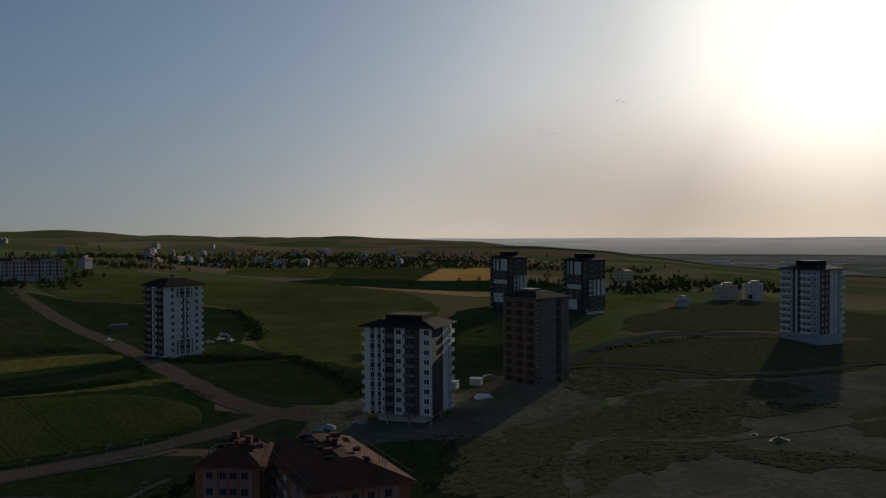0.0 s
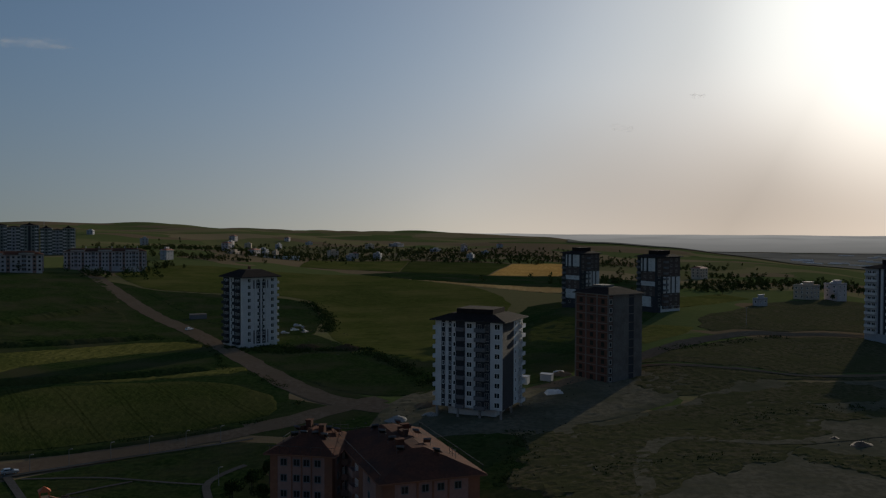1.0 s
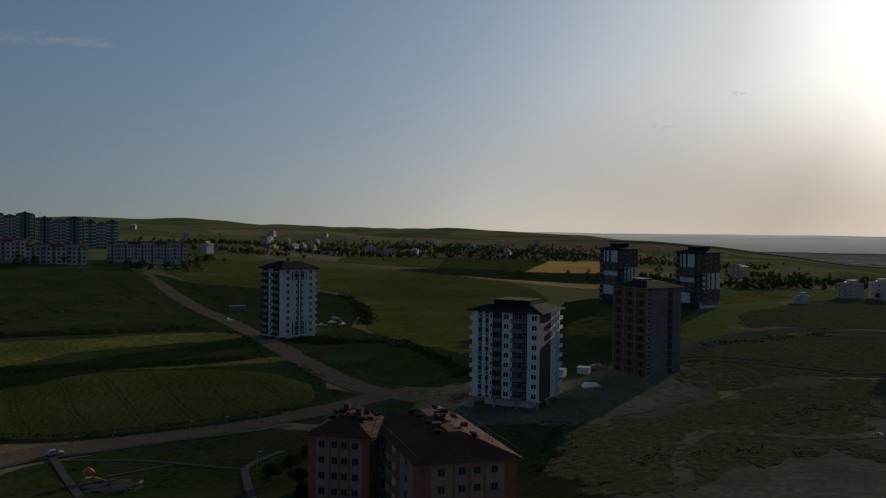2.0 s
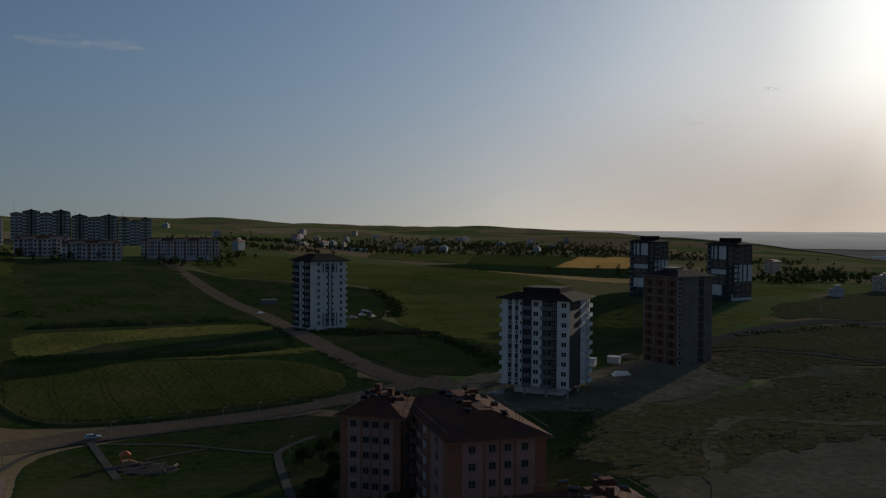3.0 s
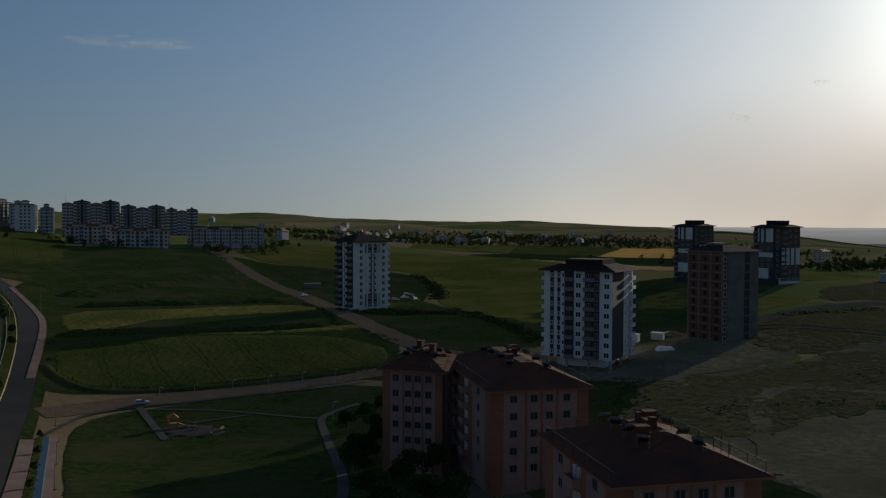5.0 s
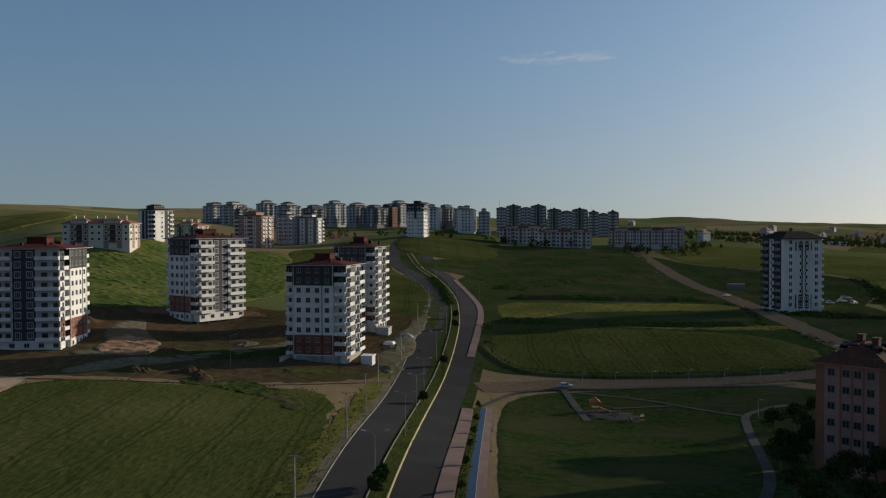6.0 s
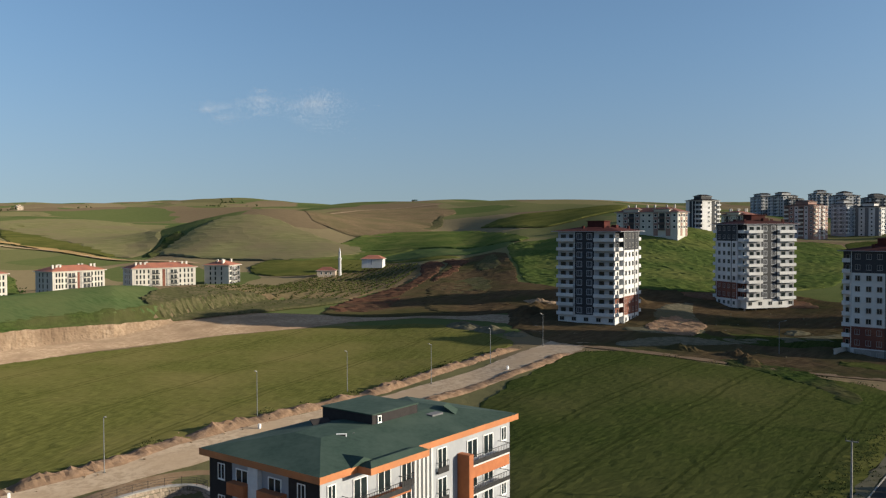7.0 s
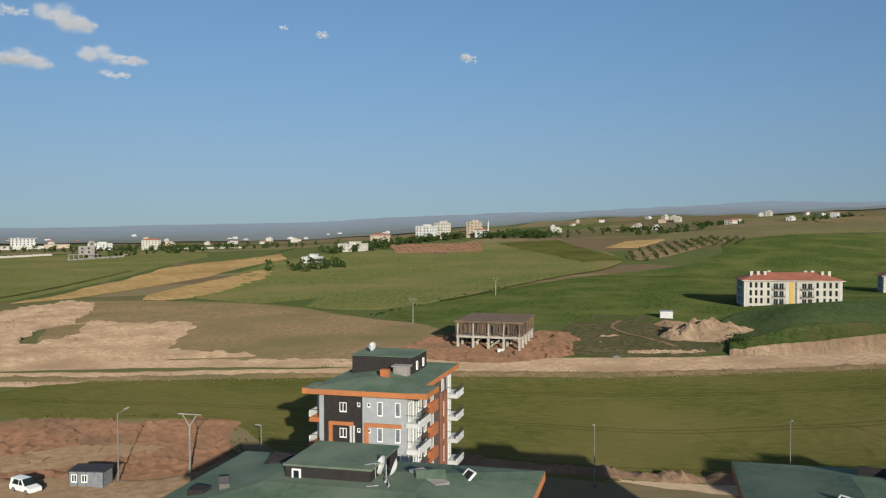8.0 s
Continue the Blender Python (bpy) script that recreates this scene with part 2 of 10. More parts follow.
M_WHITE = material("white_render", [(0.50, 0.50, 0.50), (0.58, 0.58, 0.575), (0.46, 0.455, 0.445)], 0.7, 0.85, 0.004, mottle_scale=6)
M_DARK = material("anthracite_render", [(0.026, 0.028, 0.033), (0.04, 0.042, 0.048), (0.032, 0.034, 0.039)], 0.6, 0.8, 0.004, mottle_scale=5)
M_MIDGREY = material("mid_grey_render", [(0.125, 0.125, 0.13), (0.16, 0.16, 0.165)], 0.6, 0.85, 0.004)
M_BROWN = material("brown_brick_cladding", [(0.13, 0.045, 0.028), (0.19, 0.075, 0.048), (0.11, 0.04, 0.03)], 0.35, 0.85, 0.008, mottle_scale=4)
M_ROOF = material("dark_red_roof_sheet", [(0.062, 0.019, 0.017), (0.095, 0.03, 0.025), (0.055, 0.024, 0.022)], 1.2, 0.9, 0.012, mottle_scale=6, spec=0.06)
M_DARKROOF = material("dark_brown_roof_sheet", [(0.02, 0.016, 0.015), (0.034, 0.026, 0.024)], 1.0, 0.95, 0.01, spec=0.04)
M_TILE = material("weathered_brown_red_roof_tile", [(0.08, 0.035, 0.024), (0.125, 0.052, 0.034), (0.06, 0.034, 0.028)], 0.5, 0.95, 0.02, mottle_scale=5, spec=0.05)
M_REDTILE = material("terracotta_roof_tile", [(0.29, 0.105, 0.062), (0.37, 0.145, 0.09), (0.25, 0.10, 0.07)], 0.5, 0.85, 0.02, mottle_scale=5)
M_GLASS = material("window_glass", [(0.012, 0.018, 0.02), (0.022, 0.03, 0.032)], 2.0, 0.14, spec=0.22)
M_FRAME = material("white_window_frame", [(0.72, 0.72, 0.70), (0.78, 0.78, 0.77)], 0.5, 0.5)
M_CONC = material("raw_concrete", [(0.24, 0.225, 0.205), (0.34, 0.32, 0.295), (0.20, 0.185, 0.17)], 0.6, 0.95, 0.01, mottle_scale=4)
M_PALECONC = material("fresh_pale_concrete", [(0.36, 0.33, 0.285), (0.46, 0.425, 0.37), (0.31, 0.28, 0.24)], 0.6, 0.95, 0.01, mottle_scale=4)
M_RAWCONC = material("dusty_dark_concrete", [(0.13, 0.12, 0.11), (0.18, 0.17, 0.155), (0.11, 0.10, 0.09)], 0.6, 0.95, 0.01, mottle_scale=4)
M_BLOCK = material("red_hollow_brick_infill", [(0.095, 0.045, 0.032), (0.13, 0.062, 0.042), (0.08, 0.045, 0.035)], 0.3, 0.95, 0.012, mottle_scale=3)
M_SALMON = material("faded_salmon_render", [(0.25, 0.15, 0.125), (0.30, 0.185, 0.155), (0.22, 0.135, 0.115)], 0.6, 0.9, 0.004, mottle_scale=5)
M_RUST = material("burnt_orange_render", [(0.34, 0.115, 0.045), (0.41, 0.15, 0.06), (0.30, 0.11, 0.05)], 0.6, 0.88, 0.004, mottle_scale=4)
M_ORANGE = material("orange_eaves_panel", [(0.39, 0.145, 0.05), (0.46, 0.18, 0.07), (0.35, 0.14, 0.055)], 0.8, 0.6, 0.004, mottle_scale=4)
M_GREEN = material("green_felt_roofing", [(0.068, 0.104, 0.07), (0.098, 0.137, 0.094), (0.135, 0.168, 0.122)], 0.5, 0.88, 0.01, mottle_scale=4)
# the green felt again, darkened for the roof seen across the sun
M_FELT = material("side_lit_green_felt", [(0.021, 0.043, 0.032), (0.034, 0.061, 0.045), (0.048, 0.075, 0.057)], 0.5, 0.9, 0.01, mottle_scale=4)
M_RUSTDULL = material("faded_brick_orange_render", [(0.20, 0.085, 0.05), (0.24, 0.11, 0.065), (0.17, 0.08, 0.052)], 0.6, 0.9, 0.004, mottle_scale=4)
M_TANK = material("dull_grey_tank_steel", [(0.09, 0.09, 0.095), (0.14, 0.14, 0.145)], 0.4, 0.85, spec=0.1)
M_BLACK = material("black_render", [(0.025, 0.022, 0.022), (0.039, 0.035, 0.034), (0.031, 0.028, 0.028)], 0.6, 0.85, 0.004, mottle_scale=3, spec=0.15)
# pane colour lightened to paint the reflected sky
M_PANE = material("sky_pale_glass", [(0.10, 0.115, 0.135), (0.19, 0.21, 0.235)], 0.5, 0.15, spec=0.4)
M_DRYGRASS = material("dry_straw_grass", [(0.17, 0.14, 0.07), (0.25, 0.205, 0.11)], 0.6, 1.0, spec=0.0)
M_LIGHTGREY = material("light_grey_render", [(0.3, 0.313, 0.335), (0.355, 0.368, 0.39), (0.28, 0.293, 0.315)], 0.6, 0.85, 0.004, mottle_scale=4)
M_CREAM = material("cream_white_render", [(0.46, 0.435, 0.385), (0.53, 0.5, 0.445), (0.42, 0.395, 0.35)], 0.6, 0.85, 0.004, mottle_scale=5)
M_OCHRE = material("ochre_yellow_render", [(0.46, 0.31, 0.08), (0.54, 0.37, 0.11)], 0.6, 0.85, 0.004)
M_BEIGE = material("beige_render", [(0.42, 0.34, 0.26), (0.50, 0.41, 0.32), (0.38, 0.31, 0.25)], 0.6, 0.9, 0.004, mottle_scale=5)
M_METAL = material("galvanised_steel", [(0.42, 0.43, 0.44), (0.52, 0.53, 0.54)], 0.5, 0.45, metal=0.7)
M_RAIL = material("black_railing_steel", [(0.02, 0.02, 0.022), (0.035, 0.035, 0.037)], 0.5, 0.5, metal=0.3)
M_SHUTTER = material("grey_sheet_metal", [(0.22, 0.23, 0.25), (0.30, 0.31, 0.33)], 0.5, 0.5, metal=0.4)
M_TIMBER = material("raw_formwork_timber", [(0.12, 0.08, 0.055), (0.20, 0.14, 0.10), (0.10, 0.07, 0.05)], 0.3, 0.9, 0.01, mottle_scale=2)
M_CARWHITE = material("white_car_paint", [(0.70, 0.70, 0.70), (0.74, 0.74, 0.74)], 1.0, 0.25, spec=0.5)
M_CARGREY = material("silver_car_paint", [(0.35, 0.36, 0.38), (0.40, 0.41, 0.43)], 1.0, 0.25, metal=0.4, spec=0.5)
M_TYRE = material("black_rubber", [(0.015, 0.015, 0.015), (0.025, 0.025, 0.025)], 0.3, 0.9)
M_STONE = material("rubble_stone_wall", [(0.24, 0.19, 0.145), (0.36, 0.30, 0.235), (0.28, 0.22, 0.17)], 0.35, 0.95, 0.02, mottle_scale=1.2, per_piece=0.25)
M_PATH = material("dull_concrete_paving", [(0.075, 0.071, 0.063), (0.108, 0.1, 0.089), (0.064, 0.06, 0.05)], 0.8, 0.95, 0.01, mottle_scale=6, spec=0.05)
M_LAMP = material("weathered_grey_lamp_steel", [(0.16, 0.165, 0.17), (0.22, 0.225, 0.23)], 0.5, 0.8, spec=0.1)
M_FRAMEDULL = material("dull_grey_window_frame", [(0.26, 0.25, 0.24), (0.33, 0.32, 0.30)], 0.5, 0.8, spec=0.1)
M_UMBER = material("dark_umber_render", [(0.075, 0.055, 0.05), (0.105, 0.08, 0.07)], 0.6, 0.9, 0.004)
M_TARP = material("pale_plastic_sheet", [(0.50, 0.51, 0.52), (0.62, 0.62, 0.62)], 0.6, 0.6, 0.03)
M_WASTE = material("bare_brown_waste_soil", [(0.112, 0.1, 0.067), (0.166, 0.145, 0.1), (0.094, 0.09, 0.056)], 1.8, 1.0, 0.05, mottle_scale=20, spec=0.0)
M_WEEDY = material("weedy_fallow_ground", [(0.055, 0.057, 0.025), (0.115, 0.098, 0.056), (0.075, 0.074, 0.034)], 1.7, 1.0, 0.15, mottle_scale=13, spec=0.0)
M_DOME = material("olive_hill_pasture", [(0.142, 0.136, 0.06), (0.19, 0.174, 0.084), (0.168, 0.14, 0.078)], 3.0, 1.0, 0.2, mottle_scale=50, stretch=60, spec=0.0)
M_MOUND = material("blue_green_young_crop", [(0.058, 0.088, 0.032), (0.082, 0.112, 0.044), (0.1, 0.118, 0.048)], 1.2, 1.0, 0.08, mottle_scale=30, stretch=30, spec=0.0)
M_HOUSEGLASS = material("greenhouse_plastic", [(0.30, 0.30, 0.295), (0.36, 0.36, 0.35)], 5.0, 0.5, spec=0.35)
M_LILAC = material("dull_lilac_grey_render", [(0.42, 0.38, 0.385), (0.5, 0.455, 0.46), (0.38, 0.345, 0.345)], 0.6, 0.9, 0.004, mottle_scale=5)
M_REDBROWN = material("red_brown_roof_tile", [(0.17, 0.062, 0.042), (0.23, 0.088, 0.06), (0.15, 0.065, 0.05)], 0.5, 0.9, 0.02, mottle_scale=5)
M_GREENGREY = material("grey_green_render", [(0.16, 0.185, 0.175), (0.21, 0.235, 0.22), (0.14, 0.16, 0.15)], 0.6, 0.88, 0.004, mottle_scale=5)
M_GREENDARK = material("dark_green_balcony_glass", [(0.02, 0.034, 0.032), (0.034, 0.05, 0.046)], 1.5, 0.3)
M_RED = material("painted_red_orange_play_equipment", [(0.42, 0.09, 0.03), (0.5, 0.13, 0.04)], 0.5, 0.5)

for m in (M_DIRT, M_ROADDIRT, M_EARTH, M_REDSOIL, M_FALLOW, M_PLOUGH, M_LAWN, M_ASPHALT, M_PATH, M_PAVER):
    m.node_tree.nodes["Principled BSDF"].inputs["Diffuse Roughness"].default_value = 1.0
M_DIRT.node_tree.nodes["Principled BSDF"].inputs["Diffuse Roughness"].default_value = 1.0
for m in (M_WASTE, M_WEEDY):
    m.node_tree.nodes["Principled BSDF"].inputs["Diffuse Roughness"].default_value = 0.5


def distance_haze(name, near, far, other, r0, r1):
    """Backdrop of the distance: haze painted as a dim emission that pales towards the horizon, with faint broad plots.
    """
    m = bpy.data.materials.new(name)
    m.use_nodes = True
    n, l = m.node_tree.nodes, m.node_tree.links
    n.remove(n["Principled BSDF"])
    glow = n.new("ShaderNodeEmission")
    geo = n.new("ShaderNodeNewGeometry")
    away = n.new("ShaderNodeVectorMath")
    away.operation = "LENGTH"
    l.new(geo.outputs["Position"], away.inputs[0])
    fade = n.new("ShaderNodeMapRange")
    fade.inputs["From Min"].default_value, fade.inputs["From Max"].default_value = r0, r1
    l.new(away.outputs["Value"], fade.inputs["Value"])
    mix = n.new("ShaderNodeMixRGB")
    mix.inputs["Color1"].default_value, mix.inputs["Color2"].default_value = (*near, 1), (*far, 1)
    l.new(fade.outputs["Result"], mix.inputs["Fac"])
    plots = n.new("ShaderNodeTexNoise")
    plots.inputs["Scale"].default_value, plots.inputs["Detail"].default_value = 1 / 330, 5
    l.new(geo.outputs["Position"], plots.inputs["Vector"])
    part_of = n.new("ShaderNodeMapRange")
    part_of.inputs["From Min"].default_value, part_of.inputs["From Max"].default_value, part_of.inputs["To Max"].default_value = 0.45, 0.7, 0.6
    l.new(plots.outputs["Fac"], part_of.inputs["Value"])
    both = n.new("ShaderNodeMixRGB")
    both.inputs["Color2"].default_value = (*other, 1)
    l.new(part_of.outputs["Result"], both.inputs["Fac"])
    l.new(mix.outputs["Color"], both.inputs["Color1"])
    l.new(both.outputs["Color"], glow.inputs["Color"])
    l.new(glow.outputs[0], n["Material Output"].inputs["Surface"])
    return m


# unlit emission colours, paled by distance to paint the haze
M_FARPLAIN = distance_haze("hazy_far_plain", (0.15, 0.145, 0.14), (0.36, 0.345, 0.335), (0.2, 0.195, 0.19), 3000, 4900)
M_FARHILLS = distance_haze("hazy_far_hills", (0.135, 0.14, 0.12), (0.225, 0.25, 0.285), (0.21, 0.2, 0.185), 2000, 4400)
# plot colours paled to carry the haze over the low plain
M_PLAIN = patchwork("haze_pale_plain", [(0.2, 0.19, 0.17), (0.16, 0.155, 0.13), (0.26, 0.24, 0.21), (0.14, 0.145, 0.115), (0.22, 0.205, 0.18)], 210)
M_CLOUD = bpy.data.materials.new("cloud_vapour")
M_CLOUD.use_nodes = True
cn = M_CLOUD.node_tree.nodes
white, thin, both, clear, veil = cn.new("ShaderNodeBsdfDiffuse"), cn.new("ShaderNodeBsdfTranslucent"), cn.new("ShaderNodeMixShader"), cn.new("ShaderNodeBsdfTransparent"), cn.new("ShaderNodeMixShader")
for b in (white, thin):
    b.inputs["Color"].default_value = (0.8, 0.8, 0.83, 1)
M_CLOUD.node_tree.links.new(white.outputs[0], both.inputs[1])
M_CLOUD.node_tree.links.new(thin.outputs[0], both.inputs[2])
veil.inputs["Fac"].default_value = 0.3
M_CLOUD.node_tree.links.new(both.outputs[0], veil.inputs[1])
M_CLOUD.node_tree.links.new(clear.outputs[0], veil.inputs[2])
M_CLOUD.node_tree.links.new(veil.outputs[0], cn["Material Output"].inputs["Surface"])


# ---- the land: height of the ground over the plan ----
RINGS = [0, 250, 380, 500, 700, 950, 1300, 1800, 2400, 3200, 4980]
LAND_BEHIND = {   # open plain towards the sun, and the long ridge that runs down to it
    -180: (0, 0, 0, 0, -5, -8, -10, -5, -8, -10, 10),
    -60: (1, 1, 0, 0, -5, -15, -25, -30, -31, -31, 18),
    -33: (1, 2, 2, 2, -3, -12, -22, -29, -31, -31, 20),
    -24: (1, 2, 5, 8, 9, 3, 5, -12, -30, -31, 18),
    -20: (1, 2, 7, 11, 9, 5, 9, 4, -24, -31, 18),
    -16: (1, 2, 8, 13, 10, 6, 10, 18, -12, -30, 18),
    -12: (1, 2, 6, 11, 10, 9, 13, 26, 12, -26, 18),
    -8: (1, 2, 5, 8, 10, 11, 15, 30, 34, -20, 18),
}
LAND_TOWN = {   # slopes round the hilltop flats
    -3: (1, 2, 3, 6, 12, 14, 16, 28, 40, 0, 20),
    5: (1, 1, 3, 5, 13, 16, 18, 34, 47, 30, 20),
    16: (1, 1, 3, 6, 20, 30, 32, 44, 60, 40, 30),
    28: (1, 1, 5, 10, 24, 34, 42, 52, 66, 60, 40),
    36: (1, 1, 7, 15, 33, 42, 50, 58, 70, 70, 60),
    46: (1, 1, 11, 23, 31, 42, 52, 70, 90, 105, 110),
    57: (1, 2, 15, 33, 40, 47, 54, 74, 90, 97, 100),
}
LAND_HILLS = {   # rolling hills
    63: (1, 2, 12, 24, 31, 37, 46, 70, 90, 98, 100),
    68: (1, 1, 9, 16, 21, 28, 40, 66, 92, 110, 108),
    75: (1, 0, 6, 5, 9, 18, 36, 66, 94, 114, 114),
    83: (1, 0, 6, 3, 4, 12, 30, 62, 104, 138, 132),
    90: (1, 0, 4, 0, 4, 14, 30, 60, 90, 119, 120),
    97: (1, 0, 3, -2, 3, 14, 28, 55, 80, 108, 112),
}
LAND_VILLAGE = {   # village side and the way round
    105: (1, 0, 2, -2, 6, 20, 32, 50, 72, 85, 140),
    115: (1, 0, 1, 0, 13, 22, 30, 40, 56, 68, 145),
    125: (1, 0, 2, 2, 8, 14, 22, 32, 44, 52, 102),
    135: (1, 0, 0, 0, 4, 8, 8, 10, 16, 26, 84),
    145: (1, 0, -1, 0, 3, 5, 3, -4, -8, -6, 40),
    160: (1, 0, -2, -1, 1, 3, -2, -8, -12, -10, 17),
    180: (0, 0, 0, 0, -5, -8, -10, -5, 0, 10, 20),
}
LAND = {**LAND_BEHIND, **LAND_TOWN, **LAND_HILLS, **LAND_VILLAGE}
AZ = sorted(LAND)
# local knolls and hollows: x, y, height, spread along x, spread along y
NEAR_KNOLLS = [(-248, 214, -2.6, 17, 19), (-385, 292, 5, 32, 32), (-465, 480, -6, 45, 50), (-78, 200, -9.5, 55, 45), (-125, -60, -7, 45, 50), (-640, -640, 9, 150, 120), (-95, 60, -2, 40, 40), (-760, 380, 8, 170, 140), (-640, 150, 6, 60, 60), (-850, 132, 35, 92, 74), (-776, 26, -6, 44, 28), (-800, 312, -8, 60, 26), (-1060, 230, 18, 110, 80), (-1350, 250, 8, 110, 90), (-1500, 60, -14, 120, 110), (-1300, 450, 8, 130, 100)]
FAR_KNOLLS = [(-1250, -60, 6, 100, 90), (-1750, 480, -12, 140, 120), (-2300, 420, -16, 170, 150), (-2500, 60, -24, 200, 160), (-2700, 500, 10, 160, 140), (-3000, 800, -16, 220, 200), (-1150, 520, 25, 230, 200), (-880, -240, 14, 200, 150), (-1450, -150, 18, 260, 240), (-1600, 300, 10, 260, 180), (-1900, 800, 14, 300, 260), (-2000, 20, 4, 260, 300)]
KNOLLS = NEAR_KNOLLS + FAR_KNOLLS


def smooth(a, b, v):
    s = np.clip((v - a) / (b - a), 0, 1)
    return s * s * (3 - 2 * s)


def bank_radius(az):
    """Distance from the origin of the foot of the cut earth bank."""
    return np.interp(az, [72, 78, 84, 90, 96, 102, 108, 113, 116], [378, 368, 335, 299, 286, 271, 254, 243, 236])


def land(x, y):
    """Ground height; x and y are numbers or arrays."""
    x, y = np.asarray(x, float), np.asarray(y, float)
    r, az = np.hypot(x, y), np.degrees(np.arctan2(-x, y))
    table = np.array([LAND[a] for a in AZ], float)
    i = np.clip(np.searchsorted(AZ, az, side="right") - 1, 0, len(AZ) - 2)
    k = np.clip(np.searchsorted(RINGS, r, side="right") - 1, 0, len(RINGS) - 2)
    a0, a1 = np.array(AZ)[i], np.array(AZ)[i + 1]
    r0, r1 = np.array(RINGS)[k], np.array(RINGS)[k + 1]
    u, v = (az - a0) / (a1 - a0), np.clip((r - r0) / (r1 - r0), 0, 1)
    lin = 0.6 * smooth(600, 800, r)
    u, v = lin * u + (1 - lin) * u * u * (3 - 2 * u), 0.5 * v + 0.5 * v * v * (3 - 2 * v)
    h = (table[i, k] * (1 - u) + table[i + 1, k] * u) * (1 - v) + (table[i, k + 1] * (1 - u) + table[i + 1, k + 1] * u) * v
    for kx, ky, kh, sx, sy in KNOLLS:
        h = h + kh * np.exp(-((x - kx) / sx) ** 2 / 2 - ((y - ky) / sy) ** 2 / 2)
    # long swells, growing with distance
    amp = np.clip((r - 300) / 1500, 0, 1) * (0.2 + 0.8 * smooth(-9, 8, az) * (1 - 0.7 * smooth(128, 140, az)))
    h = h + amp * (1 + 0.6 * smooth(1500, 2600, r)) * (4.0 * np.sin(x / 140 + 1.3) * np.sin(y / 170 + 0.4) + 2.2 * np.sin(x / 61 + y / 90) + 1.2 * np.sin(x / 37 - y / 44))
    # mound of the green field behind the cut, and its step at the bank
    mound = smooth(74, 86, az) * (1 - smooth(112, 119, az))
    rb = bank_radius(az)
    h = h + mound * (np.interp(az, [80, 86, 90, 97, 105, 112, 118], [1, 4, 7.6, 7, 5.6, 3.8, 1]) * np.exp(-((r - rb - 48) / 38) ** 2) * smooth(rb - 6, rb + 6, r) + 4.5 * smooth(rb, rb + 5, r) * np.exp(-np.clip(r - rb, 0, None) / 90))
    # sunken court behind the retaining wall
    pit = np.maximum(1 - smooth(11.5, 14.5, np.hypot(x + 120, y - 3)), 1 - smooth(11, 14, np.hypot(x + 110, y + 4)))
    pit = np.maximum(pit, 1 - smooth(9, 13, np.hypot(x + 99, y + 4)))
    return h - 5.5 * pit


# ---- helpers for meshes ----
def mesh_of(name, verts, faces, mats, smooth_shade=False, idx=None):
    me = bpy.data.meshes.new(name)
    me.from_pydata(verts, [], faces)
    for m in mats if isinstance(mats, (list, tuple)) else [mats]:
        me.materials.append(m)
    if idx is not None:
        me.polygons.foreach_set("material_index", idx)
    if smooth_shade:
        me.polygons.foreach_set("use_smooth", [True] * len(me.polygons))
    me.update()
    return me


CUBE_F = [(0, 3, 2, 1), (4, 5, 6, 7), (0, 1, 5, 4), (1, 2, 6, 5), (2, 3, 7, 6), (3, 0, 4, 7)]


def boxes(name, items, mats):
    """One mesh of several boxes (x0, x1, y0, y1, z0, z1[, material index])."""
    v, f, ix = [], [], []
    for x0, x1, y0, y1, z0, z1, *mi in items:
        k = len(v)
        v += [(x0, y0, z0), (x1, y0, z0), (x1, y1, z0), (x0, y1, z0), (x0, y0, z1), (x1, y0, z1), (x1, y1, z1), (x0, y1, z1)]
        f += [tuple(k + q for q in face) for face in CUBE_F]
        ix += [mi[0] if mi else 0] * 6
    return mesh_of(name, v, f, mats, idx=ix)


def part(name, me, parent, label="", at=None):
    ob = new(name, me)
    ob.parent = parent
    if at is not None:
        ob.matrix_basis = at
    if label:
        tagged(ob, label=label)
    return ob


def thing(name, x, y, z, rz=0, label="", category="", group=""):
    ob = new(name)
    ob.empty_display_size = 0.5
    ob.matrix_basis = pose(x, y, z, 0, 0, rz)
    return tagged(ob, label, category, group)


# ---- the ground: one sheet to the horizon ----
def ground_sheet():
    radii = [0.0]
    r = 6.0
    while r < 4980:
        radii.append(r)
        r *= 1.02 if r < 700 else 1.026
        r += 0.6 if r < 200 else 0
    radii.append(4980)
    radii = np.array(radii[1:])
    az = np.concatenate([np.arange(-180, -40, 3.0), np.arange(-40, 170, 0.5), np.arange(170, 180, 2.0)])
    a, rr = np.meshgrid(np.radians(az), radii)
    x, y = -np.sin(a) * rr, np.cos(a) * rr
    z = land(x, y)
    v = [(0.0, 0.0, float(land(0, 0)))] + list(map(tuple, np.stack([x.ravel(), y.ravel(), z.ravel()], 1).tolist()))
    n, f = len(az), []
    for j in range(n):
        f.append((0, 1 + (j + 1) % n, 1 + j)[::-1])
    for i in range(len(radii) - 1):
        for j in range(n):
            k = (j + 1) % n
            f.append((1 + i * n + j, 1 + i * n + k, 1 + (i + 1) * n + k, 1 + (i + 1) * n + j)[::-1])
    ob = new("ground", mesh_of("ground", v, f, M_GROUND, True))
    return tagged(ob, "rolling dry grassland reaching to the horizon", "ground", kind="structure")


ground_sheet()


